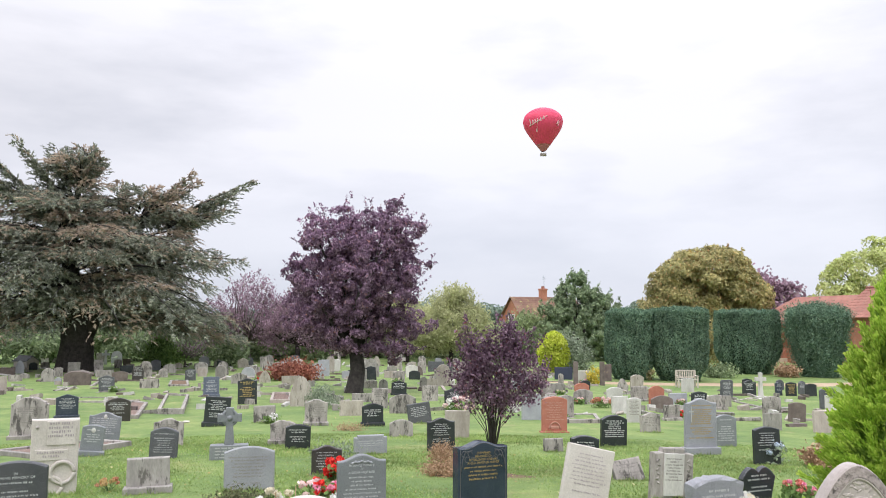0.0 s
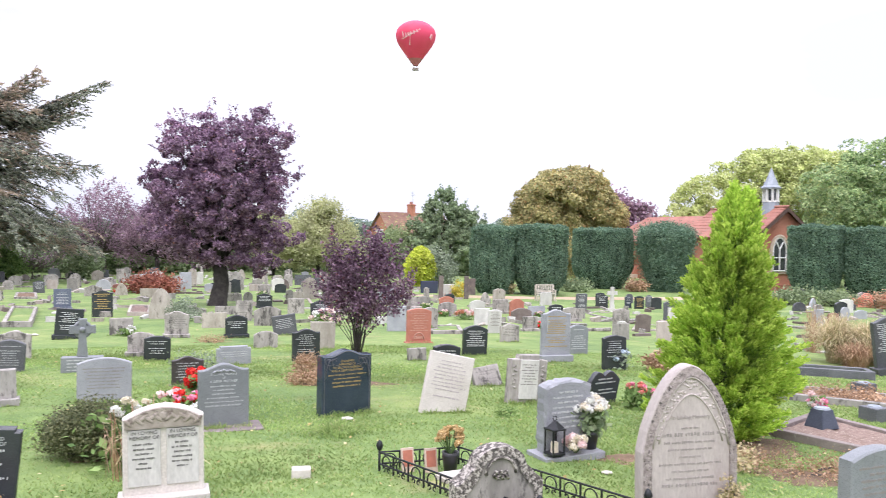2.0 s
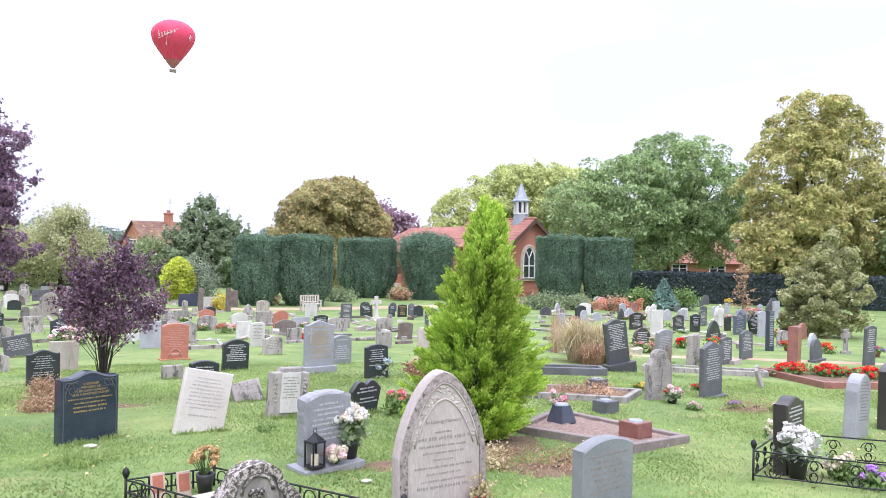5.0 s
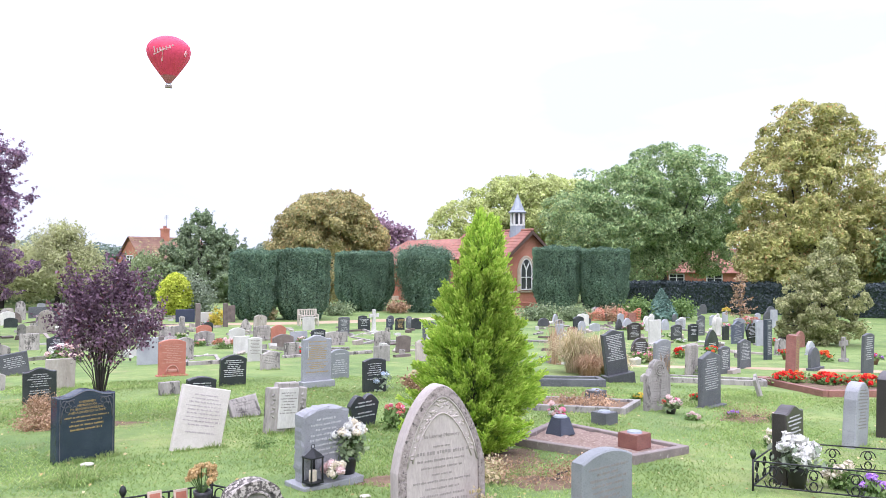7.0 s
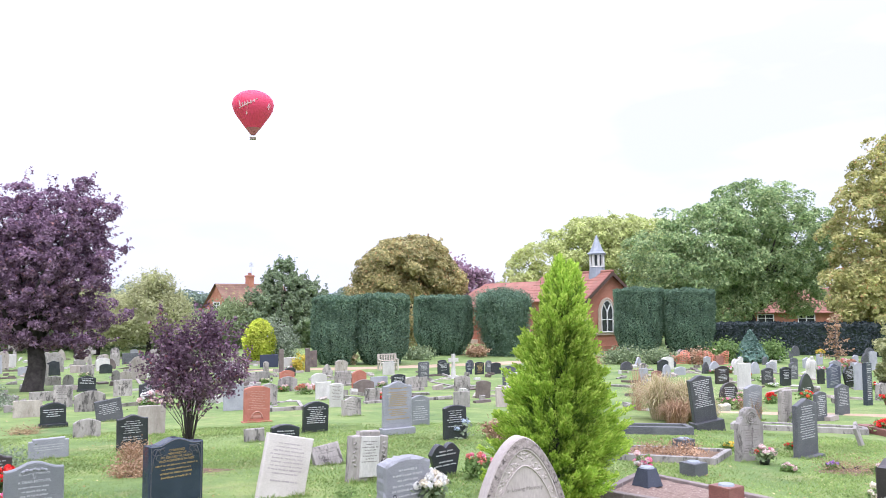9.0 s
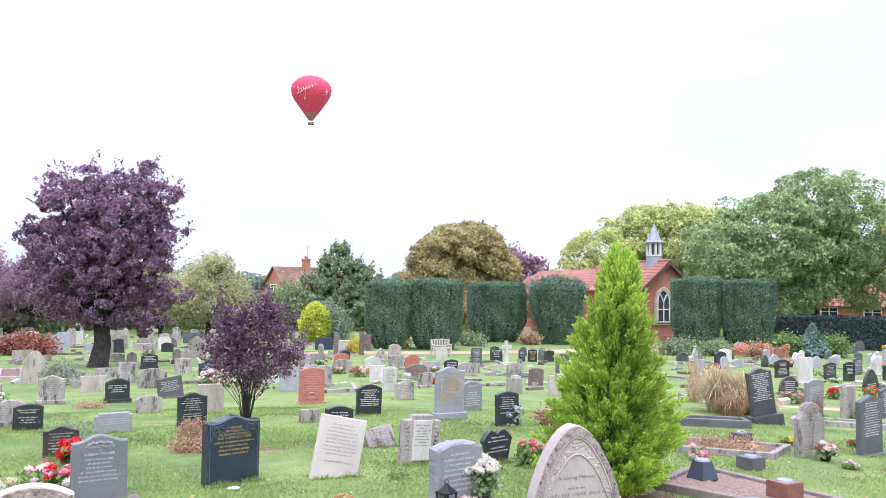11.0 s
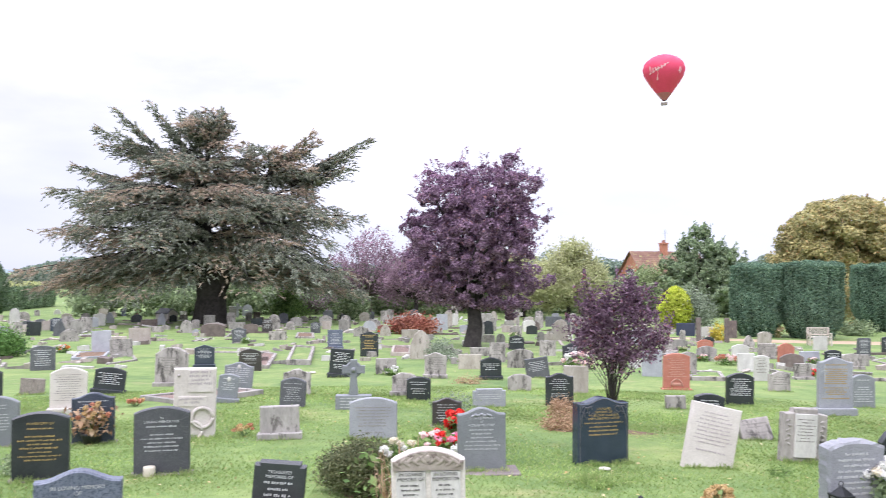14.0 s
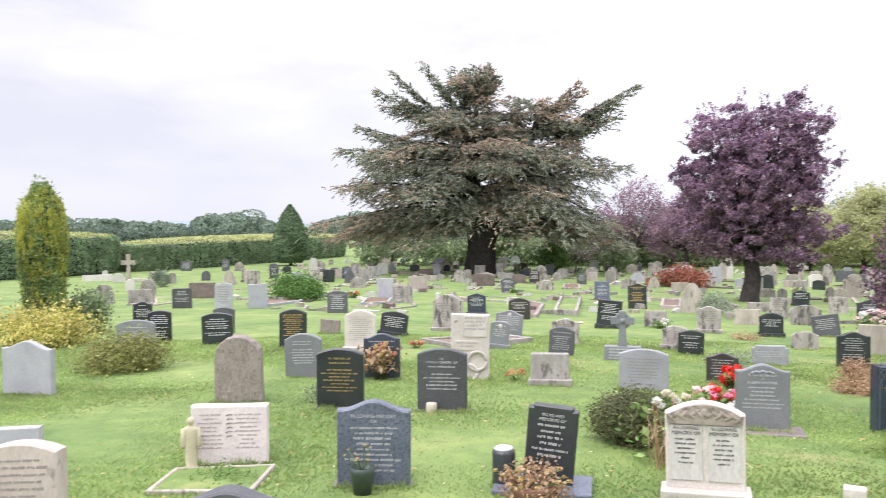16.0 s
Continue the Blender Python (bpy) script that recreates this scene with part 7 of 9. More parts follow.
        bm = box(bmesh.new(), -0.1, 0.1, -0.1, 0.1, 0.5, 1.62)
        p = part("post", bm, WHITE, sp)
        p.matrix_basis = pose(0.64 * math.cos(a), 0.64 * math.sin(a), 0, 0, 0, math.degrees(a))
    for z, r in ((0.52, 0.78), (1.62, 0.9)):
        bm = bmesh.new()
        bmesh.ops.create_cone(bm, cap_ends=True, segments=8, radius1=r, radius2=r * 0.96, depth=0.12, matrix=Matrix.Translation((0, 0, z)))
        part("cornice", bm, WHITE if z < 1 else LEAD, sp)
    v, f = [], []
    tube(v, f, [(0, 0, 1.66), (0, 0, 1.85), (0, 0, 2.5), (0, 0, 3.35)], [1.0, 0.72, 0.4, 0.03], 8)
    hang("spire", mesh_of("spire", v, f, LEAD), sp)


def lancet(half, z0, z1):
    spring = z1 - half * 1.75
    pts = [(-half, z0), (-half, spring)]
    for i in range(1, 7):
        u = i / 6
        pts.append((-half * (1 - u ** 1.6), spring + (z1 - spring) * math.sin(u * math.pi / 2)))
    return pts + [(-x, z) for x, z in pts[-2::-1]]


def window_shape(half, z0, z1, y0, y1):
    p = lancet(half, z0, z1)
    n = len(p)
    v = [(x, y0, z) for x, z in p] + [(x, y1, z) for x, z in p]
    f = [tuple(range(n))] + [(i, i + n, (i + 1) % n + n, (i + 1) % n) for i in range(n)]
    return v, f


chapel()


def house(x, y, rz, w, length, eave, ridge, roof, label, chimney_at=None, windows=()):
    top = new("house")
    top.matrix_basis = pose(x, y, ground_z(x, y), 0, 0, rz)
    tagged(top, label, "house")
    bm = prism(bmesh.new(), [(-w, 0), (w, 0), (w, eave), (0, ridge - 0.1), (-w, eave)], 0, length)
    part("wall", bm, BRICK, top)
    roof_tiles(top, w + 0.35, eave - 0.25, ridge, -0.35, length + 0.35, roof, 0.36)
    if chimney_at is not None:
        bm = box(bmesh.new(), -0.45, 0.45, chimney_at - 0.4, chimney_at + 0.4, ridge - 0.8, ridge + 1.2, 0.03)
        ch = part("chimney", bm, BRICK, top)
        bm = box(bmesh.new(), -0.52, 0.52, chimney_at - 0.47, chimney_at + 0.47, ridge + 1.0, ridge + 1.15, 0.02)
        part("cap", bm, BRICK, ch)
        for k in (-0.2, 0.2):
            bm = bmesh.new()
            bmesh.ops.create_cone(bm, cap_ends=True, segments=8, radius1=0.14, radius2=0.11, depth=0.4, matrix=Matrix.Translation((k, chimney_at, ridge + 1.35)))
            part("chimney_pot", bm, TILE, ch)
        v, f = [], []
        tube(v, f, [(0.3, chimney_at, ridge + 1.0), (0.3, chimney_at, ridge + 3.0)], [0.03, 0.03], 5)
        for k in range(5):
            tube(v, f, [(-0.1 + 0.03 * k, chimney_at - 0.1, ridge + 2.4 + 0.12 * k), (0.7 - 0.03 * k, chimney_at + 0.1, ridge + 2.4 + 0.12 * k)], [0.012, 0.012], 4)
        hang("aerial", mesh_of("aerial", v, f, LEAD), ch, "thin metal television aerial")
    for side, u, z, ww, hh in windows:
        win = new("window")
        win.parent = top
        win.matrix_basis = pose(-w, u, z, 0, 0, -90) if side == "side" else pose(u, 0, z)
        bm = box(bmesh.new(), -ww / 2, ww / 2, -0.04, 0.1, 0, hh)
        part("pane", bm, GLASS, win)
        bm = bmesh.new()
        for x0, x1, z0, z1 in ((-ww / 2 - 0.05, ww / 2 + 0.05, -0.08, 0.06), (-ww / 2 - 0.05, ww / 2 + 0.05, hh - 0.06, hh + 0.06), (-ww / 2 - 0.06, -ww / 2 + 0.06, 0, hh), (ww / 2 - 0.06, ww / 2 + 0.06, 0, hh), (-0.05, 0.05, 0, hh), (-ww / 2, ww / 2, hh * 0.6, hh * 0.6 + 0.07)):
            box(bm, x0, x1, -0.1, 0.02, z0, z1)
        part("frame", bm, WHITE, win)
    return top


house(9.3, 108.0, -60, 2.9, 10.5, 3.3, 6.7, TILE_OLD, "red brick house with an orange mossy tiled roof", 5.2, (("front", 0.0, 3.2, 1.3, 1.1),))
house(79.9, 66.4, 43.6, 4.0, 16, 3.1, 5.7, TILE, "long brick house with a red tiled roof and white windows", None, (("side", 4.0, 1.5, 1.9, 1.2), ("side", 9.3, 1.5, 1.7, 1.2), ("side", 13.6, 1.5, 1.7, 1.2)))
house(68.5, 78.0, 38, 3.4, 9, 3.0, 5.2, TILE, "brick house with a red tiled roof behind the trees", None, (("side", 4.0, 1.4, 1.7, 1.2),))


# ---- balloon ----
def balloon():
    d, az, el = 350.0, radians(7.25), radians(13.1)
    x, y, z = math.sin(az) * d, math.cos(az) * d, 1.68 + math.tan(el) * d
    top = new("hot_air_balloon")
    top.matrix_basis = pose(x, y, z, 0, 0, -7.25) @ Matrix.Scale(0.93, 4)
    tagged(top, "bright red hot air balloon floating in the sky", "balloon")
    red = surface("red_balloon_cloth", (0.78, 0.05, 0.125), (0.87, 0.07, 0.17), 0.6, 0.1, 4, 0.05)
    grey = plain("red_balloon_skirt", (0.5, 0.16, 0.19), 0.7)
    prof = [(-7.4, 3.4), (-5.4, 4.8), (-3.3, 6.3), (-1.0, 7.8), (1.0, 8.85), (3.5, 9.4), (5.8, 8.85), (7.2, 7.9), (8.65, 6.1), (9.7, 3.9), (10.15, 2.0), (10.3, 0.0)]
    n = 48

    def turned(rows, material, name, label=""):
        v, f = [], []
        for zz, r in rows:
            for j in range(n):
                a = 2 * math.pi * j / n
                k = r * (1 + 0.018 * (1 if j % 2 else -1) * min(1, r / 4))
                v.append((k * math.cos(a), k * math.sin(a), zz))
        for i in range(len(rows) - 1):
            for j in range(n):
                f.append((i * n + j, i * n + (j + 1) % n, (i + 1) * n + (j + 1) % n, (i + 1) * n + j))
        return hang(name, mesh_of(name, v, f, material, True), top, label)

    turned(prof, red, "envelope")
    turned([(-10.6, 0.95), (-9.0, 2.2), (-7.35, 3.42)], grey, "skirt", "greyish red lower skirt")
    bm = box(bmesh.new(), -1.5, 1.5, -0.9, 0.9, -12.7, -11.5, 0.15)
    part("basket", bm, plain("wicker_basket", (0.3, 0.25, 0.22), 0.9), top)
    for sx in (-1, 1):
        for sy in (-1, 1):
            v, f = [], []
            tube(v, f, [(sx * 1.0, sy * 0.7, -11.8), (sx * 0.7, sy * 0.7, -10.2)], [0.06, 0.06], 4)
            hang("rope", mesh_of("rope", v, f, LEAD), top)
    # the pale mark on the cloth: a few slanted strokes
    cloth = plain("pale_balloon_mark", (0.85, 0.55, 0.58), 0.7)

    def skin(u, zz):
        r = float(np.interp(zz, [p[0] for p in prof], [p[1] for p in prof])) * 1.012 + 0.05
        a = -math.pi / 2 + u / max(r, 1)
        return (r * math.cos(a), r * math.sin(a), zz)

    for stroke in (((-6.6, 3.6), (-6.1, 1.0)), ((-5.0, 2.8), (-4.6, 0.8)), ((-3.8, 3.0), (-3.5, 1.4)), ((-2.5, 3.2), (-2.9, -2.4)), ((-1.1, 3.7), (-0.9, 2.1)), ((0.3, 4.1), (0.6, 2.8)), ((-6.8, 0.4), (-2.5, 2.0), (2.0, 4.4))):
        v, f = [], []
        tube(v, f, [skin(*p) for p in stroke], [0.3] * len(stroke), 5)
        hang("mark", mesh_of("mark", v, f, cloth), top)
    for stroke in (((7.2, 1.0), (8.2, 3.0)), ((7.8, 0.4), (8.8, 2.4))):
        v, f = [], []
        tube(v, f, [skin(*p) for p in stroke], [0.25] * 2, 5)
        hang("mark", mesh_of("mark", v, f, cloth), top)


balloon()


# ---- graves: kerbs, railings, flowers and small things ----
IRON = plain("black_wrought_iron", (0.03, 0.032, 0.035), 0.5, 0.5)
GRAVEL = surface("grave_gravel", (0.17, 0.11, 0.085), (0.3, 0.22, 0.18), 0.95, 25, 45, 1.0, spots=(0.5, 0.44, 0.39), spot_at=0.58, spot_scale=38)
TERRA = plain("terracotta", (0.3, 0.16, 0.11), 0.85)
BLACKPOT = plain("black_plastic", (0.025, 0.025, 0.028), 0.4)
GREENPOT = plain("dark_green_plastic", (0.05, 0.075, 0.06), 0.45)
PETALS = {
    "white": leafy("white_petal", (0.62, 0.63, 0.52), (0.76, 0.78, 0.66), (0.85, 0.87, 0.75), 0.7, 0.3),
    "cream": leafy("cream_petal", (0.6, 0.56, 0.36), (0.76, 0.72, 0.5), (0.86, 0.84, 0.68), 0.7, 0.3),
    "red": leafy("red_petal", (0.5, 0.02, 0.02), (0.75, 0.04, 0.03), (0.85, 0.1, 0.06), 0.6, 0.3),
    "orange": leafy("orange_petal", (0.65, 0.12, 0.03), (0.8, 0.22, 0.05), (0.9, 0.4, 0.1), 0.6, 0.3),
    "coral": leafy("coral_petal", (0.62, 0.13, 0.1), (0.76, 0.26, 0.2), (0.82, 0.42, 0.34), 0.6, 0.3),
    "pink": leafy("pink_petal", (0.65, 0.12, 0.22), (0.8, 0.3, 0.38), (0.88, 0.55, 0.6), 0.6, 0.3),
    "blush": leafy("blush_petal", (0.68, 0.46, 0.4), (0.78, 0.62, 0.53), (0.84, 0.76, 0.66), 0.6, 0.3),
    "violet": leafy("violet_petal", (0.35, 0.14, 0.5), (0.5, 0.28, 0.65), (0.65, 0.45, 0.75), 0.6, 0.3),
    "yellow": leafy("yellow_petal", (0.65, 0.48, 0.04), (0.8, 0.62, 0.08), (0.88, 0.75, 0.25), 0.6, 0.3),
    "dry": leafy("dried_petal", (0.42, 0.29, 0.1), (0.58, 0.43, 0.18), (0.7, 0.56, 0.3), 0.8, 0.3),
    "rusty": leafy("rusty_petal", (0.4, 0.15, 0.08), (0.58, 0.27, 0.15), (0.7, 0.42, 0.28), 0.8, 0.3),
    "blue": leafy("pale_blue_petal", (0.4, 0.5, 0.55), (0.55, 0.65, 0.68), (0.75, 0.82, 0.82), 0.7, 0.3),
}


@functools.lru_cache(None)
def blossom(col, head):
    """One round head of many petals."""
    rng = np.random.default_rng(int(head * 1000) + len(col))
    o = rng.normal(size=(60, 3))
    o /= np.linalg.norm(o, axis=1)[:, None]
    pts = o * head * rng.uniform(0.5, 1, 60)[:, None] * (1, 1, 0.7)
    return quads("blossom", leaves(rng, pts, o * 2, head * 0.52, 1.5), PETALS[col])


def flowers(x, y, w, h, colours, heads, label, seed, pot=None, head=0.05, green=None, lift=0.0, name="flowers", pot_h=0.18, high=False):
    """A bunch: stems and leaves under round heads of many petals, in a pot where there is one."""
    rng = np.random.default_rng(seed)
    top = new(name)
    top.location = (x, y, ground_z(x, y) + lift)
    tagged(top, label, "flowers")
    z0 = 0.0
    if pot:
        r = w * 0.26
        v, f = [], []
        n = 16
        prof = ((0.0, r * 0.72), (pot_h * 0.8, r), (pot_h, r * 1.08), (pot_h, r * 0.9), (pot_h * 0.85, r * 0.85))
        for zz, rr in prof:
            v.extend((rr * math.cos(2 * math.pi * j / n), rr * math.sin(2 * math.pi * j / n), zz) for j in range(n))
        for i in range(len(prof) - 1):
            f.extend((i * n + j, i * n + (j + 1) % n, (i + 1) * n + (j + 1) % n, (i + 1) * n + j) for j in range(n))
        f.append(tuple(range(n))[::-1])
        f.append(tuple(range((len(prof) - 1) * n, len(prof) * n)))
        hang("pot", mesh_of("pot", v, f, pot, True), top)
        z0 = pot_h * 0.9
    d = rng.normal(size=(heads, 3))
    d /= np.linalg.norm(d, axis=1)[:, None]
    d[:, 2] = np.abs(d[:, 2])
    c = d * (w / 2, w / 2, (h - z0) * 0.55) * rng.uniform(0.6, 1.0, heads)[:, None] + (0, 0, z0 + (h - z0) * 0.42)
    if high:
        # a tight dome of heads above long stems
        c = d * (w / 2, w / 2, (h - z0) * 0.3) * rng.uniform(0.7, 1.0, heads)[:, None] + (0, 0, z0 + (h - z0) * 0.72)
    v, f = [], []
    for p in c:
        tube(v, f, [(p[0] * 0.1, p[1] * 0.1, z0), (p[0] * 0.6, p[1] * 0.6, (z0 + p[2]) / 2), tuple(p)], [0.004] * 3, 3)
    hang("stalk", mesh_of("stalk", v, f, STEM), top)
    if green is not None:
        m = 260
        g = np.stack([rng.normal(size=m) * w * 0.24, rng.normal(size=m) * w * 0.24, z0 + rng.uniform(0, 0.75, m) * (h - z0)], 1)
        hang("foliage", quads("foliage", leaves(rng, g, np.tile((0, 0, 0.4), (m, 1)), min(0.05, max(0.025, w * 0.13)) if w < 0.85 else 0.09, 1.8), green), top)
    kinds = rng.integers(0, len(colours), heads)
    for p, k in zip(c, kinds):
        col = colours[int(k)]
        ob = hang("blossom", blossom(col, head), top, f"{col} blossom" if len(colours) > 1 else "")
        ob.matrix_basis = Matrix.Translation(Vector(p)) @ Matrix.Rotation(rng.uniform(0, 6.3), 4, "Z") @ Matrix.Rotation(rng.uniform(-0.6, 0.6), 4, "X") @ Matrix.Scale(rng.uniform(0.8, 1.2), 4)
    return top


STEM = plain("green_stem", (0.1, 0.18, 0.05), 0.7)


def kerb(corners, material, fill, label, height=0.12, wide=0.1, heap=0.02):
    """A kerbed grave: four stone edges round a filled bed."""
    cx, cy = sum(p[0] for p in corners) / 4, sum(p[1] for p in corners) / 4
    top = new("grave_kerb")
    z0 = ground_z(cx, cy)
    top.location = (cx, cy, z0)
    tagged(top, label, "grave kerb", "kerbed graves")
    for i in range(4):
        (x0, y0), (x1, y1) = corners[i], corners[(i + 1) % 4]
        ln = math.hypot(x1 - x0, y1 - y0)
        zz0, zz1 = ground_z(x0, y0) - z0, ground_z(x1, y1) - z0
        bm = box(bmesh.new(), -ln / 2 - (wide / 2 if i % 2 else -wide / 2), ln / 2 + (wide / 2 if i % 2 else -wide / 2), -wide / 2, wide / 2, -0.12, height, 0.01)
        ob = part("side", bm, material, top)
        ob.matrix_basis = Matrix.Translation(((x0 + x1) / 2 - cx, (y0 + y1) / 2 - cy, (zz0 + zz1) / 2)) @ Matrix.Rotation(math.atan2(y1 - y0, x1 - x0), 4, "Z") @ Matrix.Rotation(-math.atan2(zz1 - zz0, ln), 4, "Y")
    n = 12
    v, f = [], []
    rng = np.random.default_rng(int(abs(cx * 100)) % 999)
    for i in range(n + 1):
        for j in range(n + 1):
            a, b = i / n, j / n
            px = (corners[0][0] * (1 - a) + corners[1][0] * a) * (1 - b) + (corners[3][0] * (1 - a) + corners[2][0] * a) * b
            py = (corners[0][1] * (1 - a) + corners[1][1] * a) * (1 - b) + (corners[3][1] * (1 - a) + corners[2][1] * a) * b
            edge = min(a, b, 1 - a, 1 - b)
            v.append((px - cx, py - cy, ground_z(px, py) - z0 + height * 0.55 + heap * min(1, edge * 5) + (rng.normal() * 0.008 if edge > 0 else 0)))
    for i in range(n):
        for j in range(n):
            f.append((i * (n + 1) + j, (i + 1) * (n + 1) + j, (i + 1) * (n + 1) + j + 1, i * (n + 1) + j + 1))
    hang("bed", mesh_of("bed", v, f, fill, True), top)
    return top


def railing(corners, h, label, panel=0.22, ornate=False, closed=True):
    """Low wrought iron grave railing: posts with finials, two rails, a scroll in every panel."""
    cx, cy = corners[0]
    top = new("iron_railing")
    z0 = ground_z(cx, cy)
    top.location = (cx, cy, z0)
    tagged(top, label, "railing", "grave railings")
    loc = [Vector((x - cx, y - cy, ground_z(x, y) - z0)) for x, y in corners]
    for p in loc:
        v, f = [], []
        tube(v, f, [p + Vector((0, 0, -0.08)), p + Vector((0, 0, h + 0.02))], [0.011, 0.011], 8)
        tube(v, f, [p + Vector((0, 0, h + 0.0)), p + Vector((0, 0, h + 0.02)), p + Vector((0, 0, h + 0.045)), p + Vector((0, 0, h + 0.075)), p + Vector((0, 0, h + 0.09))], [0.01, 0.022, 0.03, 0.02, 0.004], 8)
        hang("post", mesh_of("post", v, f, IRON, True), top)
    for i in range(len(loc) if closed else len(loc) - 1):
        a, b = loc[i], loc[(i + 1) % len(loc)]
        for zz in (h * 0.94, 0.06):
            v, f = [], []
            tube(v, f, [a + Vector((0, 0, zz)), b + Vector((0, 0, zz))], [0.008, 0.008], 6)
            hang("rail", mesh_of("rail", v, f, IRON), top)
        n = max(2, round((b - a).length / panel))
        u = (b - a) / n
        ud = u.normalized()
        for k in range(n):
            m = a + u * (k + 0.5)
            v, f = [], []
            r = min(u.length * 0.42, h * 0.36)
            mid = m + Vector((0, 0, h * 0.5))
            if ornate:
                for s in (-1, 1):
                    for w in (-1, 1):
                        pts = [mid + ud * (s * (0.1 + (1 - t / 14) * math.cos(t * 0.55)) * r * 0.62) + Vector((0, 0, w * (0.12 + (1 - t / 14) * math.sin(t * 0.55) * 0.8 + 0.3) * r * 0.85)) for t in range(13)]
                        tube(v, f, pts, [0.006] * 13, 4)
            else:
                pts = [mid + ud * (r * math.sin(t * 0.42)) + Vector((0, 0, r * 0.95 * math.cos(t * 0.42))) for t in range(-6, 7)]
                tube(v, f, pts, [0.006] * 13, 4)
                for s in (-1, 1):
                    pts = [mid + ud * (s * r * (0.55 + 0.3 * math.cos(t * 0.7))) + Vector((0, 0, -r * 0.9 + r * 0.3 * math.sin(t * 0.7))) for t in range(8)]
                    tube(v, f, pts, [0.005] * 8, 4)
            hang("scroll", mesh_of("scroll", v, f, IRON, True), top)
            if k and not ornate:
                q = a + u * k
                v, f = [], []
                tube(v, f, [q + Vector((0, 0, -0.05)), q + Vector((0, 0, h * 0.94))], [0.009, 0.009], 5)
                hang("bar", mesh_of("bar", v, f, IRON), top)
    return top


def cross_stone(x, y, h, w, rz, material, label, ring=False, base=0.0, base_w=0.5, thick=0.1):
    top = new("cross_gravestone")
    top.matrix_basis = pose(x, y, ground_z(x, y) - 0.02, 0, 0, rz)
    tagged(top, label, "gravestone", "gravestones on the lawn")
    s = w * 0.14
    zc = base + (h - base) * 0.72
    pts = [(-s * 1.5, base), (-s * 0.85, zc - s * 1.6), (-s * 0.9, zc - s), (-w / 2, zc - s * 1.25), (-w / 2, zc + s * 1.25), (-s * 0.9, zc + s), (-s * 1.2, h), (s * 1.2, h), (s * 0.9, zc + s), (w / 2, zc + s * 1.25), (w / 2, zc - s * 1.25), (s * 0.9, zc - s), (s * 0.85, zc - s * 1.6), (s * 1.5, base)]
    bm = prism(bmesh.new(), pts, -thick / 2, thick / 2)
    bmesh.ops.bevel(bm, geom=list(bm.edges), offset=0.006, segments=1, affect="EDGES")
    part("cross", bm, material, top)
    if ring:
        v, f = [], []
        r = w * 0.3
        tube(v, f, [(r * math.cos(a * math.pi / 12), 0, zc + r * math.sin(a * math.pi / 12)) for a in range(25)], [thick * 0.3] * 25, 6)
        hang("ring", mesh_of("ring", v, f, material, True), top)
        bm = bmesh.new()
        bmesh.ops.create_uvsphere(bm, u_segments=12, v_segments=8, radius=w * 0.12, matrix=Matrix.Translation((0, -thick / 2, zc)))
        part("boss", bm, material, top, smooth=True)
    if base:
        bm = box(bmesh.new(), -base_w / 2, base_w / 2, -thick, thick, -0.1, base, 0.01)
        part("plinth", bm, material, top)
        rng = np.random.default_rng(3)
        me = bars_mesh([(base * 0.25 + k * 0.05, base_w * 0.36, 0.018, 0) for k in range(int(base / 0.06))], thick * 2, INK["white"], rng)
        if me:
            tagged(hang("inscription", me, top), kind="stuff")
    return top


cross_stone(-3.47, 13.18, 0.86, 0.38, 11, M["grey"], "grey granite celtic cross on a lettered block", True, 0.27, 0.6)
cross_stone(-39.25, 34.41, 1.85, 0.8, 40, M["limestone"], "tall weathered buff stone cross")
cross_stone(-26.51, 63.28, 1.15, 0.6, 20, M["pale"], "small pale stone cross under the cedar")
cross_stone(14.3, 36.36, 1.2, 0.5, 5, M["white"], "white marble cross on the lawn", False, 0.15, 0.45, 0.14)
cross_stone(24.55, 18.48, 0.85, 0.55, 15, M["oldstone"], "grey stone cross beside red flowers", False, 0.12, 0.4)
cross_stone(-2.9, 55.0, 1.3, 0.7, 5, M["lichen"], "old lichened wheel cross", True)
cross_stone(-8.0, 62.0, 1.5, 0.8, 5, M["lichen"], "old lichened tall stone cross", False)


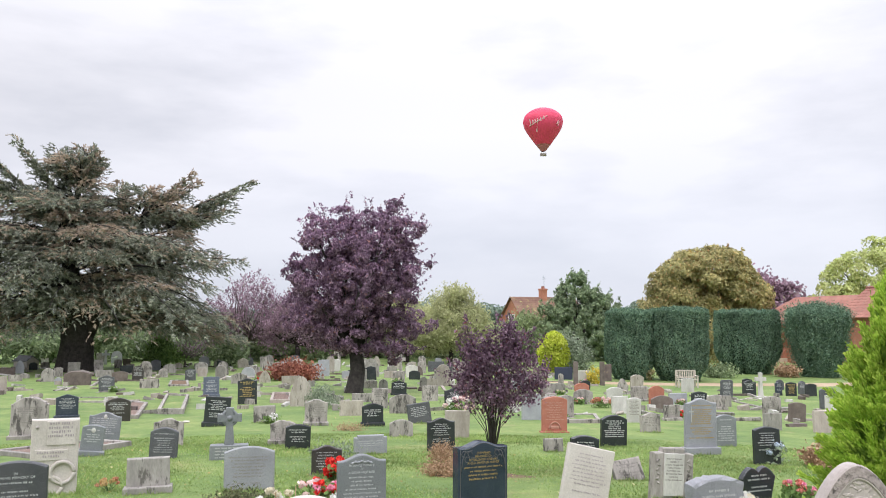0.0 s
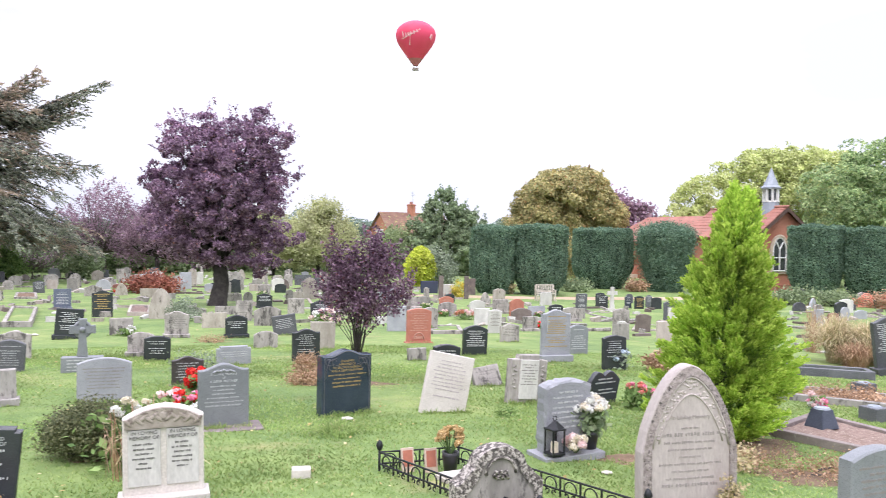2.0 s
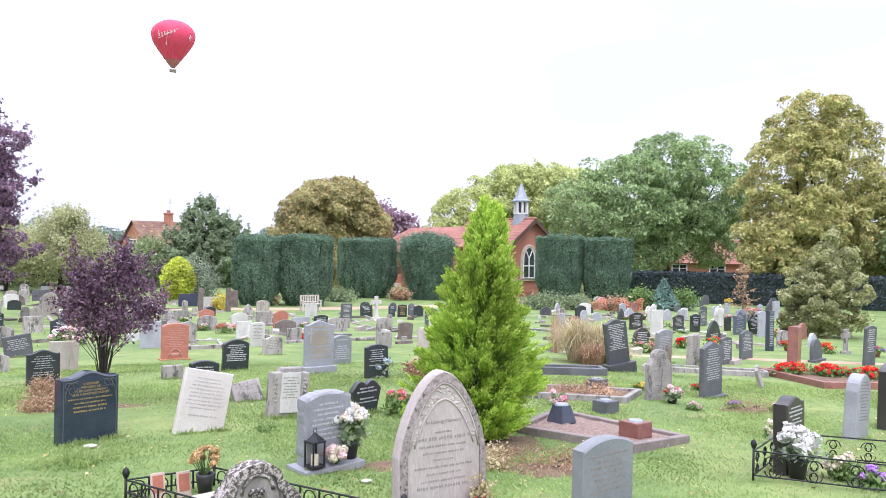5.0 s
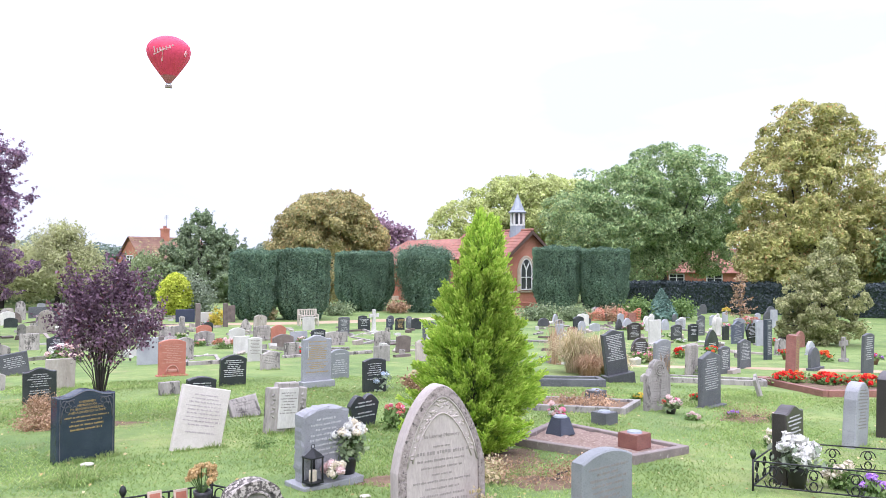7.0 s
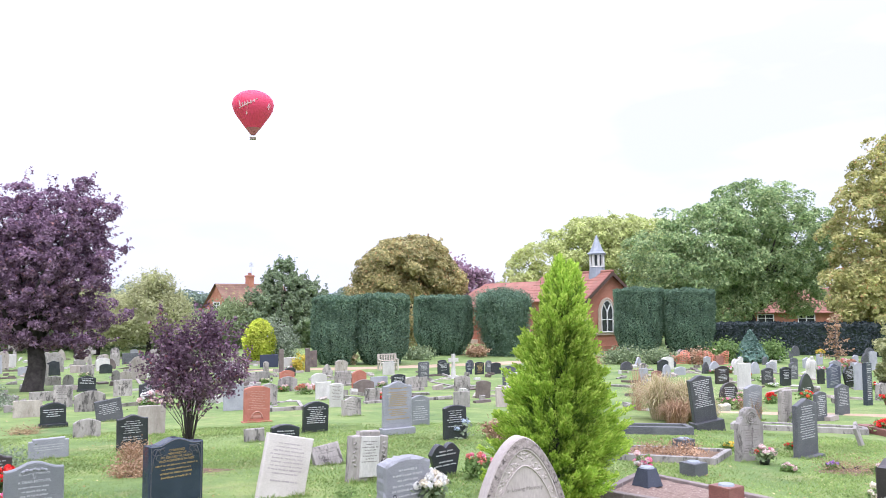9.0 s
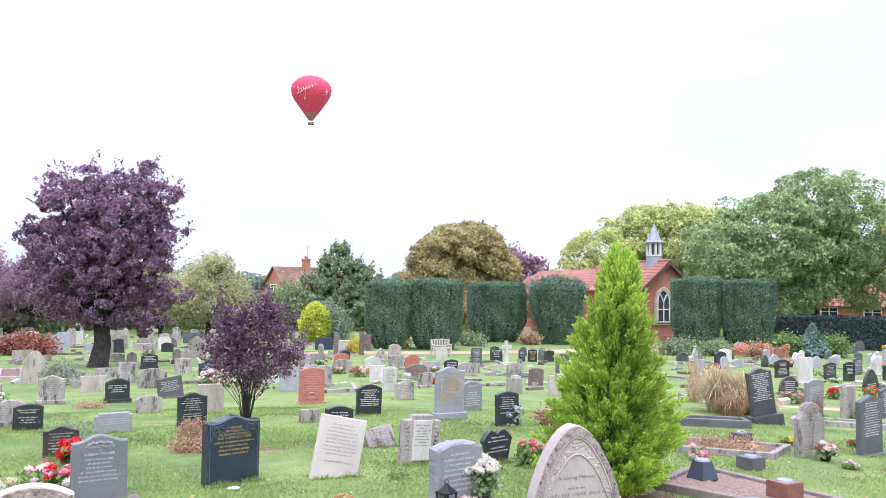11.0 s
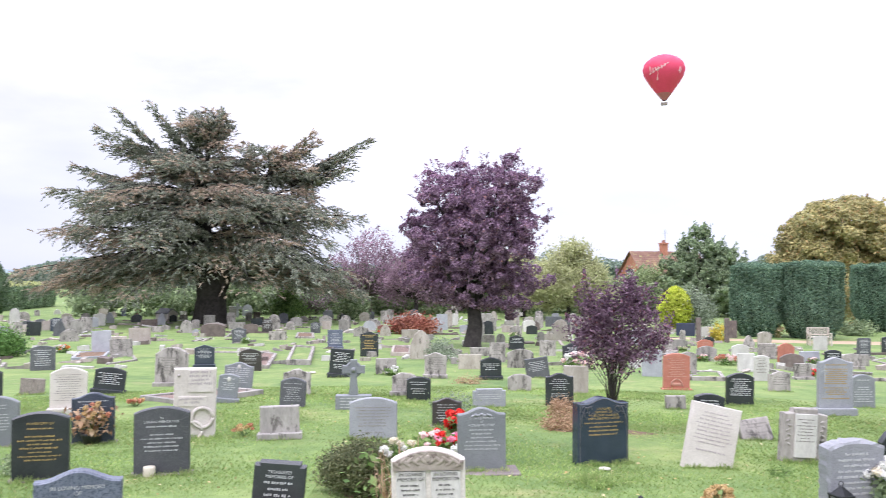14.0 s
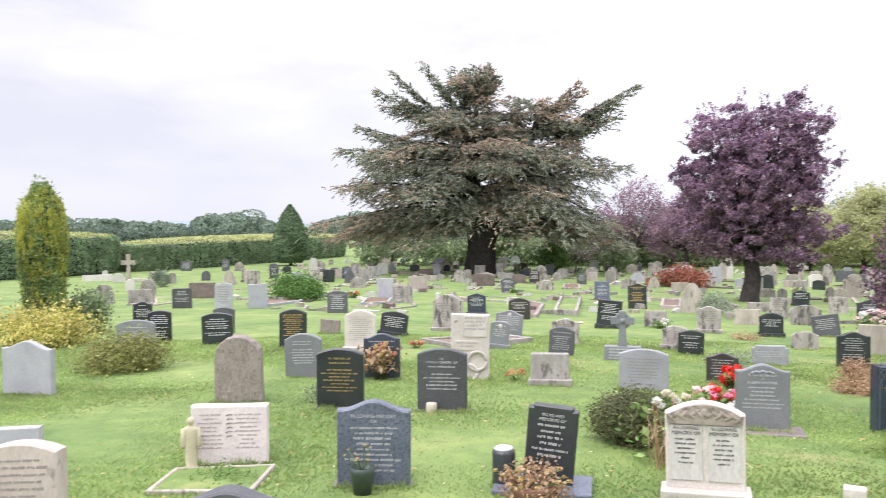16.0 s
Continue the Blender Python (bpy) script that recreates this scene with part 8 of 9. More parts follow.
def statue(x, y, h, rz, label, material):
    """A robed standing figure as one plain shape: foot, robe, spread sleeves, neck and head."""
    bm = bmesh.new()
    n = 18

    def turned(prof, cx=0.0):
        rings = []
        for zz, rx, ry in prof:
            rings.append([bm.verts.new((cx + rx * h * (1 + 0.05 * math.cos(7 * 2 * math.pi * j / n)) * math.cos(2 * math.pi * j / n), ry * h * math.sin(2 * math.pi * j / n), zz * h)) for j in range(n)])
        for a, b in zip(rings, rings[1:]):
            for j in range(n):
                bm.faces.new((a[j], a[(j + 1) % n], b[(j + 1) % n], b[j]))
        bm.faces.new(rings[0][::-1])
        bm.faces.new(rings[-1])

    turned(((0, 0.12, 0.1), (0.05, 0.125, 0.1), (0.08, 0.1, 0.085), (0.3, 0.115, 0.09), (0.52, 0.12, 0.085), (0.68, 0.135, 0.085), (0.76, 0.15, 0.08), (0.8, 0.12, 0.07), (0.83, 0.05, 0.05), (0.86, 0.05, 0.05), (0.885, 0.068, 0.07), (0.94, 0.072, 0.075), (0.98, 0.05, 0.055), (1.0, 0.015, 0.02)))
    for sx in (-1, 1):
        turned(((0.42, 0.05, 0.05), (0.46, 0.062, 0.06), (0.6, 0.05, 0.055), (0.78, 0.035, 0.05)), sx * 0.14 * h)
    ob = hang("statue", bm_mesh(bm, material))
    ob.matrix_basis = pose(x, y, ground_z(x, y), 0, 0, rz)
    tagged(ob, label, "statue")


def bm_mesh(bm, material):
    me = bpy.data.meshes.new("statue")
    bm.to_mesh(me)
    bm.free()
    me.materials.append(material)
    me.polygons.foreach_set("use_smooth", [True] * len(me.polygons))
    return me


statue(-4.77, 4.72, 0.42, 44, "small cream plaster statue beside a white headstone", plain("cream_plaster", (0.66, 0.6, 0.42), 0.7))
statue(31.8, 31.4, 1.15, -30, "white robed marble statue among the gravestones", M["white"])

# railed grave with the crusted round stone
def roofed_tomb(x, y, rz):
    """A pale house shaped tomb with a dark coped lid."""
    top = new("roofed_tomb")
    top.matrix_basis = pose(x, y, ground_z(x, y) - 0.05, 0, 0, rz) @ Matrix.Scale(0.8, 4)
    tagged(top, "pale house shaped stone tomb with dark coped lid", "tomb")
    part("body", prism(bmesh.new(), [(-0.55, 0), (0.55, 0), (0.55, 0.75), (0, 1.15), (-0.55, 0.75)], -1.0, 1.0), M["cream"], top)
    part("lid", prism(bmesh.new(), [(-0.62, 0.74), (0, 1.2), (0.62, 0.74), (0.62, 0.8), (0, 1.25), (-0.62, 0.8)], -0.95, 1.05), M["slate"], top, "dark coped stone lid")
    part("plinth", box(bmesh.new(), -0.7, 0.7, -1.12, 1.12, -0.1, 0.12, 0.02), M["pale"], top)


roofed_tomb(-29.68, 57.35, 60)
railing([(0.60, 6.52), (1.29, 6.68), (2.25, 4.97), (1.47, 4.85)], 0.165, "low black iron railing round a small grave", 0.2)
stone("bell", "lichen", 1.27, 5.2, 0.62, 0.5, rz=14, th=0.12, tilt=0.5, lean=0.3, ink="none", words="lichen crusted round old stone with carved wreath")
v, f = [], []
tube(v, f, [(0.11 * math.cos(a * math.pi / 10), -0.065, 0.33 + 0.11 * math.sin(a * math.pi / 10)) for a in range(11)], [0.012] * 11, 6)
for a in range(9):
    tube(v, f, [(-0.05 + 0.0125 * a, -0.06, 0.32 + 0.02 * math.sin(a * 2.1)), (-0.05 + 0.0125 * a, -0.075, 0.335 + 0.02 * math.sin(a * 2.1))], [0.018, 0.008], 5)
wreath = hang("carved_wreath", mesh_of("carved_wreath", v, f, M["crust"], True), bpy.data.objects[[o.name for o in bpy.data.objects if o.name.startswith("gravestone")][-1]])
v, f = [], []
o = outline("bell", 0.635, 0.51)
k = outline("bell", 0.5, 0.455)
for a, b in ((o, -0.066), (o, 0.066), (k, -0.072)):
    v.extend((x, b, z) for x, z in a)
n = len(o)
for i in range(n - 1):
    f.append((i, i + 1, n + i + 1, n + i))
    f.append((i, i + 1, 2 * n + i + 1, 2 * n + i))
hang("crusted_rim", mesh_of("crusted_rim", v, f, M["crust"]), wreath.parent, "black and white lichen crust")
flowers(1.17, 6.40, 0.26, 0.42, ["dry"], 26, "dried straw coloured flowers in a black pot", 201, BLACKPOT, 0.03)
for k, (px, py) in enumerate(((0.83, 6.44), (1.02, 6.42))):
    pq = new("photo_plaque")
    pq.matrix_basis = pose(px, py, ground_z(px, py), -12, 0, 12)
    tagged(pq, "small reddish picture plaque leaning in the grave", "plaque")
    part("plate", box(bmesh.new(), -0.055, 0.055, -0.008, 0.008, 0.0, 0.2, 0.004), plain("cream_plate", (0.6, 0.48, 0.38), 0.5), pq)
    part("print", box(bmesh.new(), -0.04, 0.04, -0.012, -0.006, 0.05, 0.18), plain("reddish_print", (0.45, 0.16, 0.1), 0.5), pq)
bm = bmesh.new()
bmesh.ops.create_cube(bm, size=1, matrix=Matrix.LocRotScale((0, 0, 0.03), None, (0.32, 0.22, 0.06)))
bmesh.ops.bevel(bm, geom=list(bm.edges), offset=0.015, segments=2, affect="EDGES")
o = part("tablet", bm, M["cream"], None)
o.matrix_basis = pose(1.2, 6.18, ground_z(1.2, 6.18), -4, 0, 15)
tagged(o, "flat cream stone tablet lying in the grave", "tablet")

# the grave with lantern and white flowers
def lantern(x, y, rz):
    top = new("lantern")
    top.matrix_basis = pose(x, y, ground_z(x, y) + 0.06, 0, 0, rz)
    tagged(top, "black metal lantern with a pale candle inside", "lantern")
    part("base", box(bmesh.new(), -0.07, 0.07, -0.07, 0.07, 0, 0.02, 0.004), IRON, top)
    for sx in (-1, 1):
        for sy in (-1, 1):
            part("corner_bar", box(bmesh.new(), sx * 0.06 - 0.006, sx * 0.06 + 0.006, sy * 0.06 - 0.006, sy * 0.06 + 0.006, 0.02, 0.22), IRON, top)
    part("frame", box(bmesh.new(), -0.072, 0.072, -0.072, 0.072, 0.22, 0.235, 0.003), IRON, top)
    v, f = [], []
    tube(v, f, [(0, 0, 0.235), (0, 0, 0.28), (0, 0, 0.285), (0, 0, 0.3)], [0.09, 0.035, 0.03, 0.015], 4)
    tube(v, f, [(0.02 * math.cos(a * 0.6), 0, 0.32 + 0.02 * math.sin(a * 0.6)) for a in range(12)], [0.004] * 12, 4)
    hang("roof", mesh_of("roof", v, f, IRON), top)
    bm = bmesh.new()
    bmesh.ops.create_cone(bm, cap_ends=True, segments=14, radius1=0.035, radius2=0.033, depth=0.09, matrix=Matrix.Translation((0, 0, 0.065)))
    part("candle", bm, plain("cream_wax", (0.7, 0.62, 0.48), 0.6), top)


lantern(2.18, 6.80, 20)
flowers(2.58, 7.02, 0.33, 0.5, ["white", "cream"], 30, "large bunch of white flowers in a dark vase", 202, BLACKPOT, 0.045, DIMGREEN, 0.05, high=True)
flowers(2.40, 6.86, 0.2, 0.16, ["blush", "cream"], 12, "blush pink artificial roses in a black tray", 203, None, 0.045, None, 0.06)
flowers(4.15, 9.6, 0.34, 0.36, ["coral", "coral", "pink"], 9, "coral pink geraniums by a heart stone", 204, None, 0.038, FRESH)
flowers(4.35, 9.75, 0.22, 0.3, ["pink"], 5, "pink flowers by a heart stone", 205, None, 0.045, FRESH)
flowers(5.55, 13.75, 0.4, 0.5, ["blue"], 14, "pale blue white flowers before a black stone", 206, None, 0.05, GREYG)
bush("dry_plant", 6.3, 13.6, 0.6, 0.4, DRY, 900, 0.04, "dry brown plant beside a black stone", 301)
bush("dry_plant", 3.75, 6.5, 0.45, 0.22, STRAW, 700, 0.02, "dry brown weeds beside bare soil", 302)
bush("dry_plant", 3.05, 5.3, 0.25, 0.28, STRAW, 400, 0.02, "dry straw weeds beside a sandstone", 303)
flowers(2.95, 5.15, 0.1, 0.16, ["red"], 4, "single small red flower in the grass", 207, None, 0.03)

# kerbed gravel graves on the slope
kerb([(6.2, 8.95), (6.55, 6.9), (5.62, 6.65), (5.0, 7.95)], M["kerbstone"], GRAVEL, "brown stone kerb round a gravel grave", 0.1, 0.09)


def pedestal(x, y, w, h, material, label, taper=0.75, lift=0.07, cap=None):
    top = new("grave_vase")
    top.matrix_basis = pose(x, y, ground_z(x, y) + lift, 0, 0, 12)
    tagged(top, label, "grave vase")
    bm = bmesh.new()
    bmesh.ops.create_cone(bm, cap_ends=True, segments=4, radius1=w * 0.72, radius2=w * 0.72 * taper, depth=h, matrix=Matrix.Translation((0, 0, h / 2)) @ Matrix.Rotation(math.pi / 4, 4, "Z"))
    bmesh.ops.bevel(bm, geom=list(bm.edges), offset=0.006, segments=2, affect="EDGES")
    part("block", bm, material, top)
    bm = bmesh.new()
    bmesh.ops.create_cone(bm, cap_ends=True, segments=16, radius1=w * 0.34, radius2=w * 0.3, depth=0.02, matrix=Matrix.Translation((0, 0, h + 0.008)))
    part("lid", bm, cap or LEAD, top, "pale metal lid")


pedestal(5.74, 8.16, 0.26, 0.21, M["navy"], "tapered navy granite vase on gravel", 0.6)
pedestal(6.02, 7.11, 0.26, 0.17, M["redgran"], "square red granite vase on gravel", 1.0)
pedestal(8.51, 11.11, 0.26, 0.16, M["slate"], "square slate vase on a kerbed grave", 1.0, 0.05)
pedestal(7.10, 9.05, 0.26, 0.17, M["slate"], "square slate vase on the lawn", 1.0, 0.0)
flowers(6.15, 8.85, 0.2, 0.42, ["pink", "blush", "white"], 18, "ball of pink and white flowers by gravel", 208, None, 0.042, FRESH)
kerb([(7.6, 11.4), (8.95, 10.55), (8.0, 9.75), (6.7, 10.7)], M["oldstone"], SOIL, "grey stone kerb round a bare soil grave", 0.1, 0.09)
kerb([(12.4, 14.4), (14.6, 13.0), (14.1, 12.5), (11.9, 13.9)], M["oldstone"], GRASS, "pale grey kerb round a grassed grave", 0.12, 0.1)
kerb([(9.2, 14.2), (10.5, 13.7), (10.2, 13.1), (8.9, 13.6)], M["slate"], GRASS, "dark slate kerb round a grassed grave", 0.16, 0.1)
kerb([(14.7, 13.2), (17.0, 12.4), (16.2, 10.4), (13.7, 10.7)], M["redgran"], SOIL, "red granite kerb round a planted grave", 0.14, 0.12)
for k in range(9):
    flowers(14.6 + 0.2 * k + 0.1 * (k % 2), 12.4 - 0.16 * k + 0.22 * (k % 3), 0.6, 0.3, ["red", "red", "orange"] if k % 3 else ["red"], 24, "bed of bright red begonias in a kerb", 210 + k, None, 0.05, FRESH, 0.05)
o = hang("fallen_tablet", slab_mesh("flat", 0.32, 0.4, 0.06, M["oldstone"], np.random.default_rng(1)))
o.matrix_basis = pose(12.44, 11.13, ground_z(12.44, 11.13), -14, -16, 40)
tagged(o, "small grey stone tablet leaning in grass", "tablet")
flowers(8.72, 9.5, 0.3, 0.28, ["red", "blush", "pink"], 14, "red and pink flowers before an old stone", 220, BLACKPOT, 0.045, DIMGREEN, pot_h=0.1)
for k, (px, py, cols) in enumerate(((9.5, 11.2, ["yellow"]), (9.9, 11.0, ["yellow", "orange"]), (10.6, 10.9, ["red"]), (9.4, 8.9, ["violet"]), (9.9, 8.5, ["violet", "blush"]), (8.6, 8.9, ["blush"]))):
    flowers(px, py, 0.22, 0.14, cols, 7, "small flowers along an overgrown grave edge", 230 + k, None, 0.035, FRESH)
for k, (px, py, cols, w) in enumerate(((23.6, 18.5, ["red", "orange"], 0.6), (22.6, 19.2, ["red"], 0.5), (21.4, 21.4, ["red", "orange"], 0.6), (24.6, 17.4, ["red", "violet"], 0.6), (18.6, 20.0, ["red"], 0.5), (12.6, 17.6, ["pink", "blush"], 0.5), (16.4, 22.6, ["white"], 0.7), (18.5, 26.0, ["cream", "white"], 0.7), (27.5, 30.0, ["white", "blush"], 0.8), (30.5, 36.0, ["pink", "white"], 0.8),
                                   (33.5, 38.5, ["yellow", "white"], 0.8), (36.0, 35.0, ["white", "pink"], 0.8), (29.0, 25.5, ["red", "white"], 0.6))):
    flowers(px, py, w, 0.36, cols, 14, "potted mixed bright flowers at a grave", 240 + k, TERRA if k % 2 else None, 0.06, FRESH)

# railed black stone with white flowers
railing([(5.86, 5.27), (7.0, 5.95), (8.6, 4.7), (7.3, 3.85)], 0.3, "ornate black scrolled iron railing round a grave", 0.34, True)
flowers(6.35, 5.2, 0.36, 0.5, ["white"], 18, "big white artificial lilies before a black stone", 260, BLACKPOT, 0.07, GREYG, pot_h=0.22)
flowers(6.75, 5.05, 0.26, 0.3, ["cream"], 9, "pale cream flowers in a railed grave", 261, None, 0.06, FRESH)
flowers(6.75, 4.75, 0.26, 0.2, ["violet"], 9, "violet flowers in a railed grave", 262, None, 0.05, FRESH)
flowers(7.1, 4.6, 0.22, 0.18, ["pink"], 8, "pink flowers in a railed grave", 263, None, 0.05, FRESH)
flowers(7.6, 4.9, 0.34, 0.36, ["cream", "white"], 12, "cream flowers in a brown basket", 264, TERRA, 0.06, FRESH)
flowers(7.95, 6.9, 0.16, 0.2, ["cream"], 5, "small cream flowers in the grass", 265, None, 0.045, FRESH)

# left of the slope
kerb([(-4.56, 4.08), (-4.84, 4.63), (-4.20, 5.04), (-3.9, 4.42)], M["limestone"], GRASS, "thin pale kerb round a leafy grave", 0.025, 0.035)
bush("ground_ivy", -4.3, 4.55, 0.5, 0.05, FRESH, 1200, 0.014, "low green ivy covering a grave", 304)
flowers(-3.14, 4.72, 0.34, 0.4, ["dry"], 10, "dry stems in a dark green pot", 270, GREENPOT, 0.011, None, pot_h=0.2)
flowers(-1.95, 4.98, 0.62, 0.27, ["dry"], 30, "wide terracotta bowl of dried brown heather", 271, TERRA, 0.016, None, pot_h=0.17)
bush("dry_heather", -1.95, 4.98, 0.42, 0.36, DRY, 1200, 0.02, "dried brown heather in a bowl", 305)


def jar(x, y, r, h, material, label, lid=None, lift=0.0):
    top = new("jar")
    top.location = (x, y, ground_z(x, y) + lift)
    tagged(top, label, "jar")
    v, f = [], []
    tube(v, f, [(0, 0, 0), (0, 0, h * 0.1), (0, 0, h * 0.9), (0, 0, h)], [r * 0.92, r, r, r * 0.9], 18)
    hang("body", mesh_of("body", v, f, material, True), top)
    if lid:
        v, f = [], []
        tube(v, f, [(0, 0, h), (0, 0, h + 0.015), (0, 0, h + 0.022)], [r * 0.85, r * 0.8, r * 0.6], 18)
        hang("lid", mesh_of("lid", v, f, lid, True), top, "pale lid")


jar(-2.32, 5.35, 0.085, 0.26, M["black"], "black granite vase with a pale lid", WHITE, 0.02)
jar(-4.15, 7.66, 0.06, 0.1, plain("cream_plastic", (0.68, 0.62, 0.5), 0.6), "cream plastic cup before a dark stone")
o = part("plinth_slab", box(bmesh.new(), -0.35, 0.35, -0.25, 0.2, -0.1, 0.05, 0.01), M["blue"], None)
o.matrix_basis = pose(-2.05, 5.45, ground_z(-2.05, 5.45), 0, 0, 16)
tagged(o, "blue grey granite slab under a black stone", "slab")
flowers(-1.35, 10.4, 0.36, 0.42, ["red", "red", "orange"], 20, "tall bright red flowers before a brown stone", 272, None, 0.06, FRESH)
flowers(-1.45, 9.6, 0.6, 0.24, ["red", "pink", "blush"], 20, "red and pink flowers along the grass", 273, None, 0.055, FRESH)
flowers(-1.1, 9.3, 0.3, 0.16, ["cream", "white"], 8, "white flowers beside a grey stone", 274, None, 0.05)
flowers(-5.9, 9.45, 0.5, 0.55, ["rusty", "dry"], 22, "rusty orange dried flowers in a black pot", 275, BLACKPOT, 0.035, DRY, pot_h=0.14)
bush("dead_plant", 0.0, 11.55, 0.65, 0.22, DRY, 2200, 0.02, "dead brown shrub before black gravestones", 306)
bush("dead_plant", 0.02, 13.0, 0.55, 0.34, DRY, 2000, 0.02, "dead brown shrub against a black stone", 307)
flowers(-1.45, 6.95, 0.7, 0.62, ["cream", "white"], 12, "white rose heads above a box shrub", 276, None, 0.035, FRESH)
grass_clump(-1.1, 6.45, 0.55, 0.3, STRAW, 90, 308, "yellowing narrow stalks standing beside a shrub")
grass_clump(-1.35, 6.6, 0.6, 0.2, DRY, 60, 318, "dry brown stems standing beside a shrub")
bush("weed_clump", -1.75, 13.2, 0.8, 0.26, GREYG, 1500, 0.022, "green weeds before an old grave", 309)
bush("lavender_clump", -3.9, 26.0, 1.1, 0.8, GREYG, 2600, 0.035, "pale grey lavender before old stones", 310)
flowers(0.5, 24.0, 0.9, 0.5, ["blush", "blush", "white"], 26, "mass of pale pink flowers by a black stone", 277, None, 0.1, FRESH)
flowers(-4.2, 10.25, 0.3, 0.18, ["dry", "rusty"], 12, "faded dried flowers before an old stone", 278, None, 0.035)
flowers(-7.3, 13.0, 0.4, 0.16, ["rusty", "dry"], 14, "faded flowers at the foot of a stone", 279, None, 0.04)
kerb([(-7.7, 14.0), (-6.7, 15.6), (-5.9, 15.2), (-6.6, 13.3)], M["oldstone"], GRAVEL, "old stone kerb round a pebbled grave", 0.1, 0.1)
for k, (px, py, s) in enumerate(((0.44, 8.8, 0.07), (-0.03, 6.38, 0.075), (-9.0, 11.8, 0.06), (2.5, 6.35, 0.05), (-6.5, 20.5, 0.1))):
    bm = bmesh.new()
    if k == 1:
        box(bm, -s, s, -s * 0.7, s * 0.7, -0.05, 0.06, 0.012)
    else:
        bmesh.ops.create_uvsphere(bm, u_segments=12, v_segments=6, radius=s, matrix=Matrix.Diagonal((1, 0.8, 0.28, 1)))
    o = part("pale_pebble", bm, M["cream"], None, smooth=k != 1)
    o.location = (px, py, ground_z(px, py) + s * 0.2)
    tagged(o, "flat pale stone lying in the grass", "stone")
kerb([(-11.02, 32.29), (-8.25, 23.53), (-7.57, 23.49), (-10.08, 31.90)], M["lichen"], GRASS, "pale raised kerb round a planted grave", 0.16, 0.10)
kerb([(-11.15, 28.90), (-8.72, 21.93), (-8.28, 21.89), (-10.24, 27.88)], M["lichen"], GRAVEL, "pale kerb round a gravel grave behind a stone", 0.10, 0.10)
kerb([(-14.31, 31.79), (-13.40, 29.45), (-12.28, 29.33), (-13.21, 31.70)], M["lichen"], GRASS, "sunken pale kerb almost lost in grass", 0.07, 0.10)
kerb([(-7.10, 33.86), (-6.09, 28.68), (-5.37, 28.70), (-6.45, 33.90)], M["pinkst"], GRAVEL, "pinkish kerb round a rubble filled grave", 0.14, 0.10)
kerb([(3.69, 23.59), (3.25, 21.30), (4.14, 21.53), (4.45, 23.80)], M["lichen"], GRASS, "pale kerb round a grassed grave", 0.10, 0.10)
kerb([(-14.91, 44.28), (-13.70, 40.44), (-12.78, 40.47), (-14.06, 44.32)], M["lichen"], SOIL, "broken old kerb round a sunken grave", 0.10, 0.12)
kerb([(11.62, 27.12), (10.33, 24.36), (11.33, 24.75), (12.47, 27.24)], M["limestone"], GRASS, "thin pale kerb round a grassed grave", 0.06, 0.10)
kerb([(13.90, 36.42), (12.22, 33.89), (12.06, 30.79), (14.05, 34.19)], M["lichen"], GRASS, "low worn kerb round a bare grave", 0.06, 0.10)
kerb([(-21.93, 26.39), (-18.89, 22.54), (-19.50, 25.50), (-22.20, 28.72)], M["pale"], GRAVEL, "pale kerb round a pebbled grave", 0.10, 0.12)
kerb([(-18.40, 28.61), (-16.47, 25.22), (-15.91, 26.17), (-17.60, 29.32)], M["pale"], SOIL, "pale kerb round a planted grave", 0.09, 0.10)
kerb([(-15.60, 26.27), (-13.82, 22.97), (-14.01, 24.92), (-15.37, 27.16)], M["lichen"], GRASS, "thin old kerb beside a square stone", 0.05, 0.10)
kerb([(-27.15, 25.21), (-23.68, 21.98), (-24.19, 23.44), (-26.90, 25.98)], M["pinkst"], GRASS, "low old kerb in the grass", 0.07, 0.12)
bush("dry_plant", 7.8, 10.6, 1.5, 0.12, DRY, 2600, 0.025, "dry brown ground cover inside a kerb", 330, depth=0.9, clump=0.07)

flowers(25.63, 27.50, 0.50, 0.20, ["white"], 14, "low row of white flowers before a stone", 340, None, 0.060, FRESH)
flowers(15.94, 18.60, 0.90, 0.35, ["pink", "blush"], 16, "pink roses before a dark stone", 341, None, 0.060, FRESH)
flowers(48.61, 47.19, 0.70, 0.60, ["yellow"], 16, "bunch of yellow flowers among far stones", 342, None, 0.090, FRESH)
flowers(37.00, 33.93, 1.60, 0.90, ["rusty", "pink", "blush"], 40, "cluster of faded red and pink flowers", 343, None, 0.080, FRESH)
flowers(28.84, 32.65, 0.50, 0.30, ["red", "blush"], 12, "red and pale flowers beside a white stone", 344, None, 0.060, FRESH)
flowers(-19.45, 29.13, 0.50, 0.35, ["orange", "white"], 14, "orange and white flowers beside a stone", 345, None, 0.060, FRESH)
flowers(-21.64, 38.36, 0.45, 0.30, ["pink", "red"], 12, "red pink flowers on a pinkish stone", 346, None, 0.060, FRESH)
flowers(7.00, 23.96, 0.30, 0.30, ["red"], 10, "round red wreath before an old stone", 347, None, 0.070, FRESH)
flowers(-10.17, 45.67, 0.90, 0.30, ["pink", "red"], 18, "red and pink flowers before a far stone", 348, None, 0.100, FRESH)
flowers(5.58, 28.31, 0.80, 0.40, ["rusty", "blush"], 14, "faded flowers on an overgrown grave", 349, None, 0.090, FRESH)
bush("dead_plant", -2.13, 18.41, 0.75, 0.12, DRY, 900, 0.02, "low mound of dry brown grass", 331)
bush("box_shrub", -34.95, 32.99, 1.0, 1.1, GREYG, 3000, 0.06, "small rounded green shrub among old stones", 332)
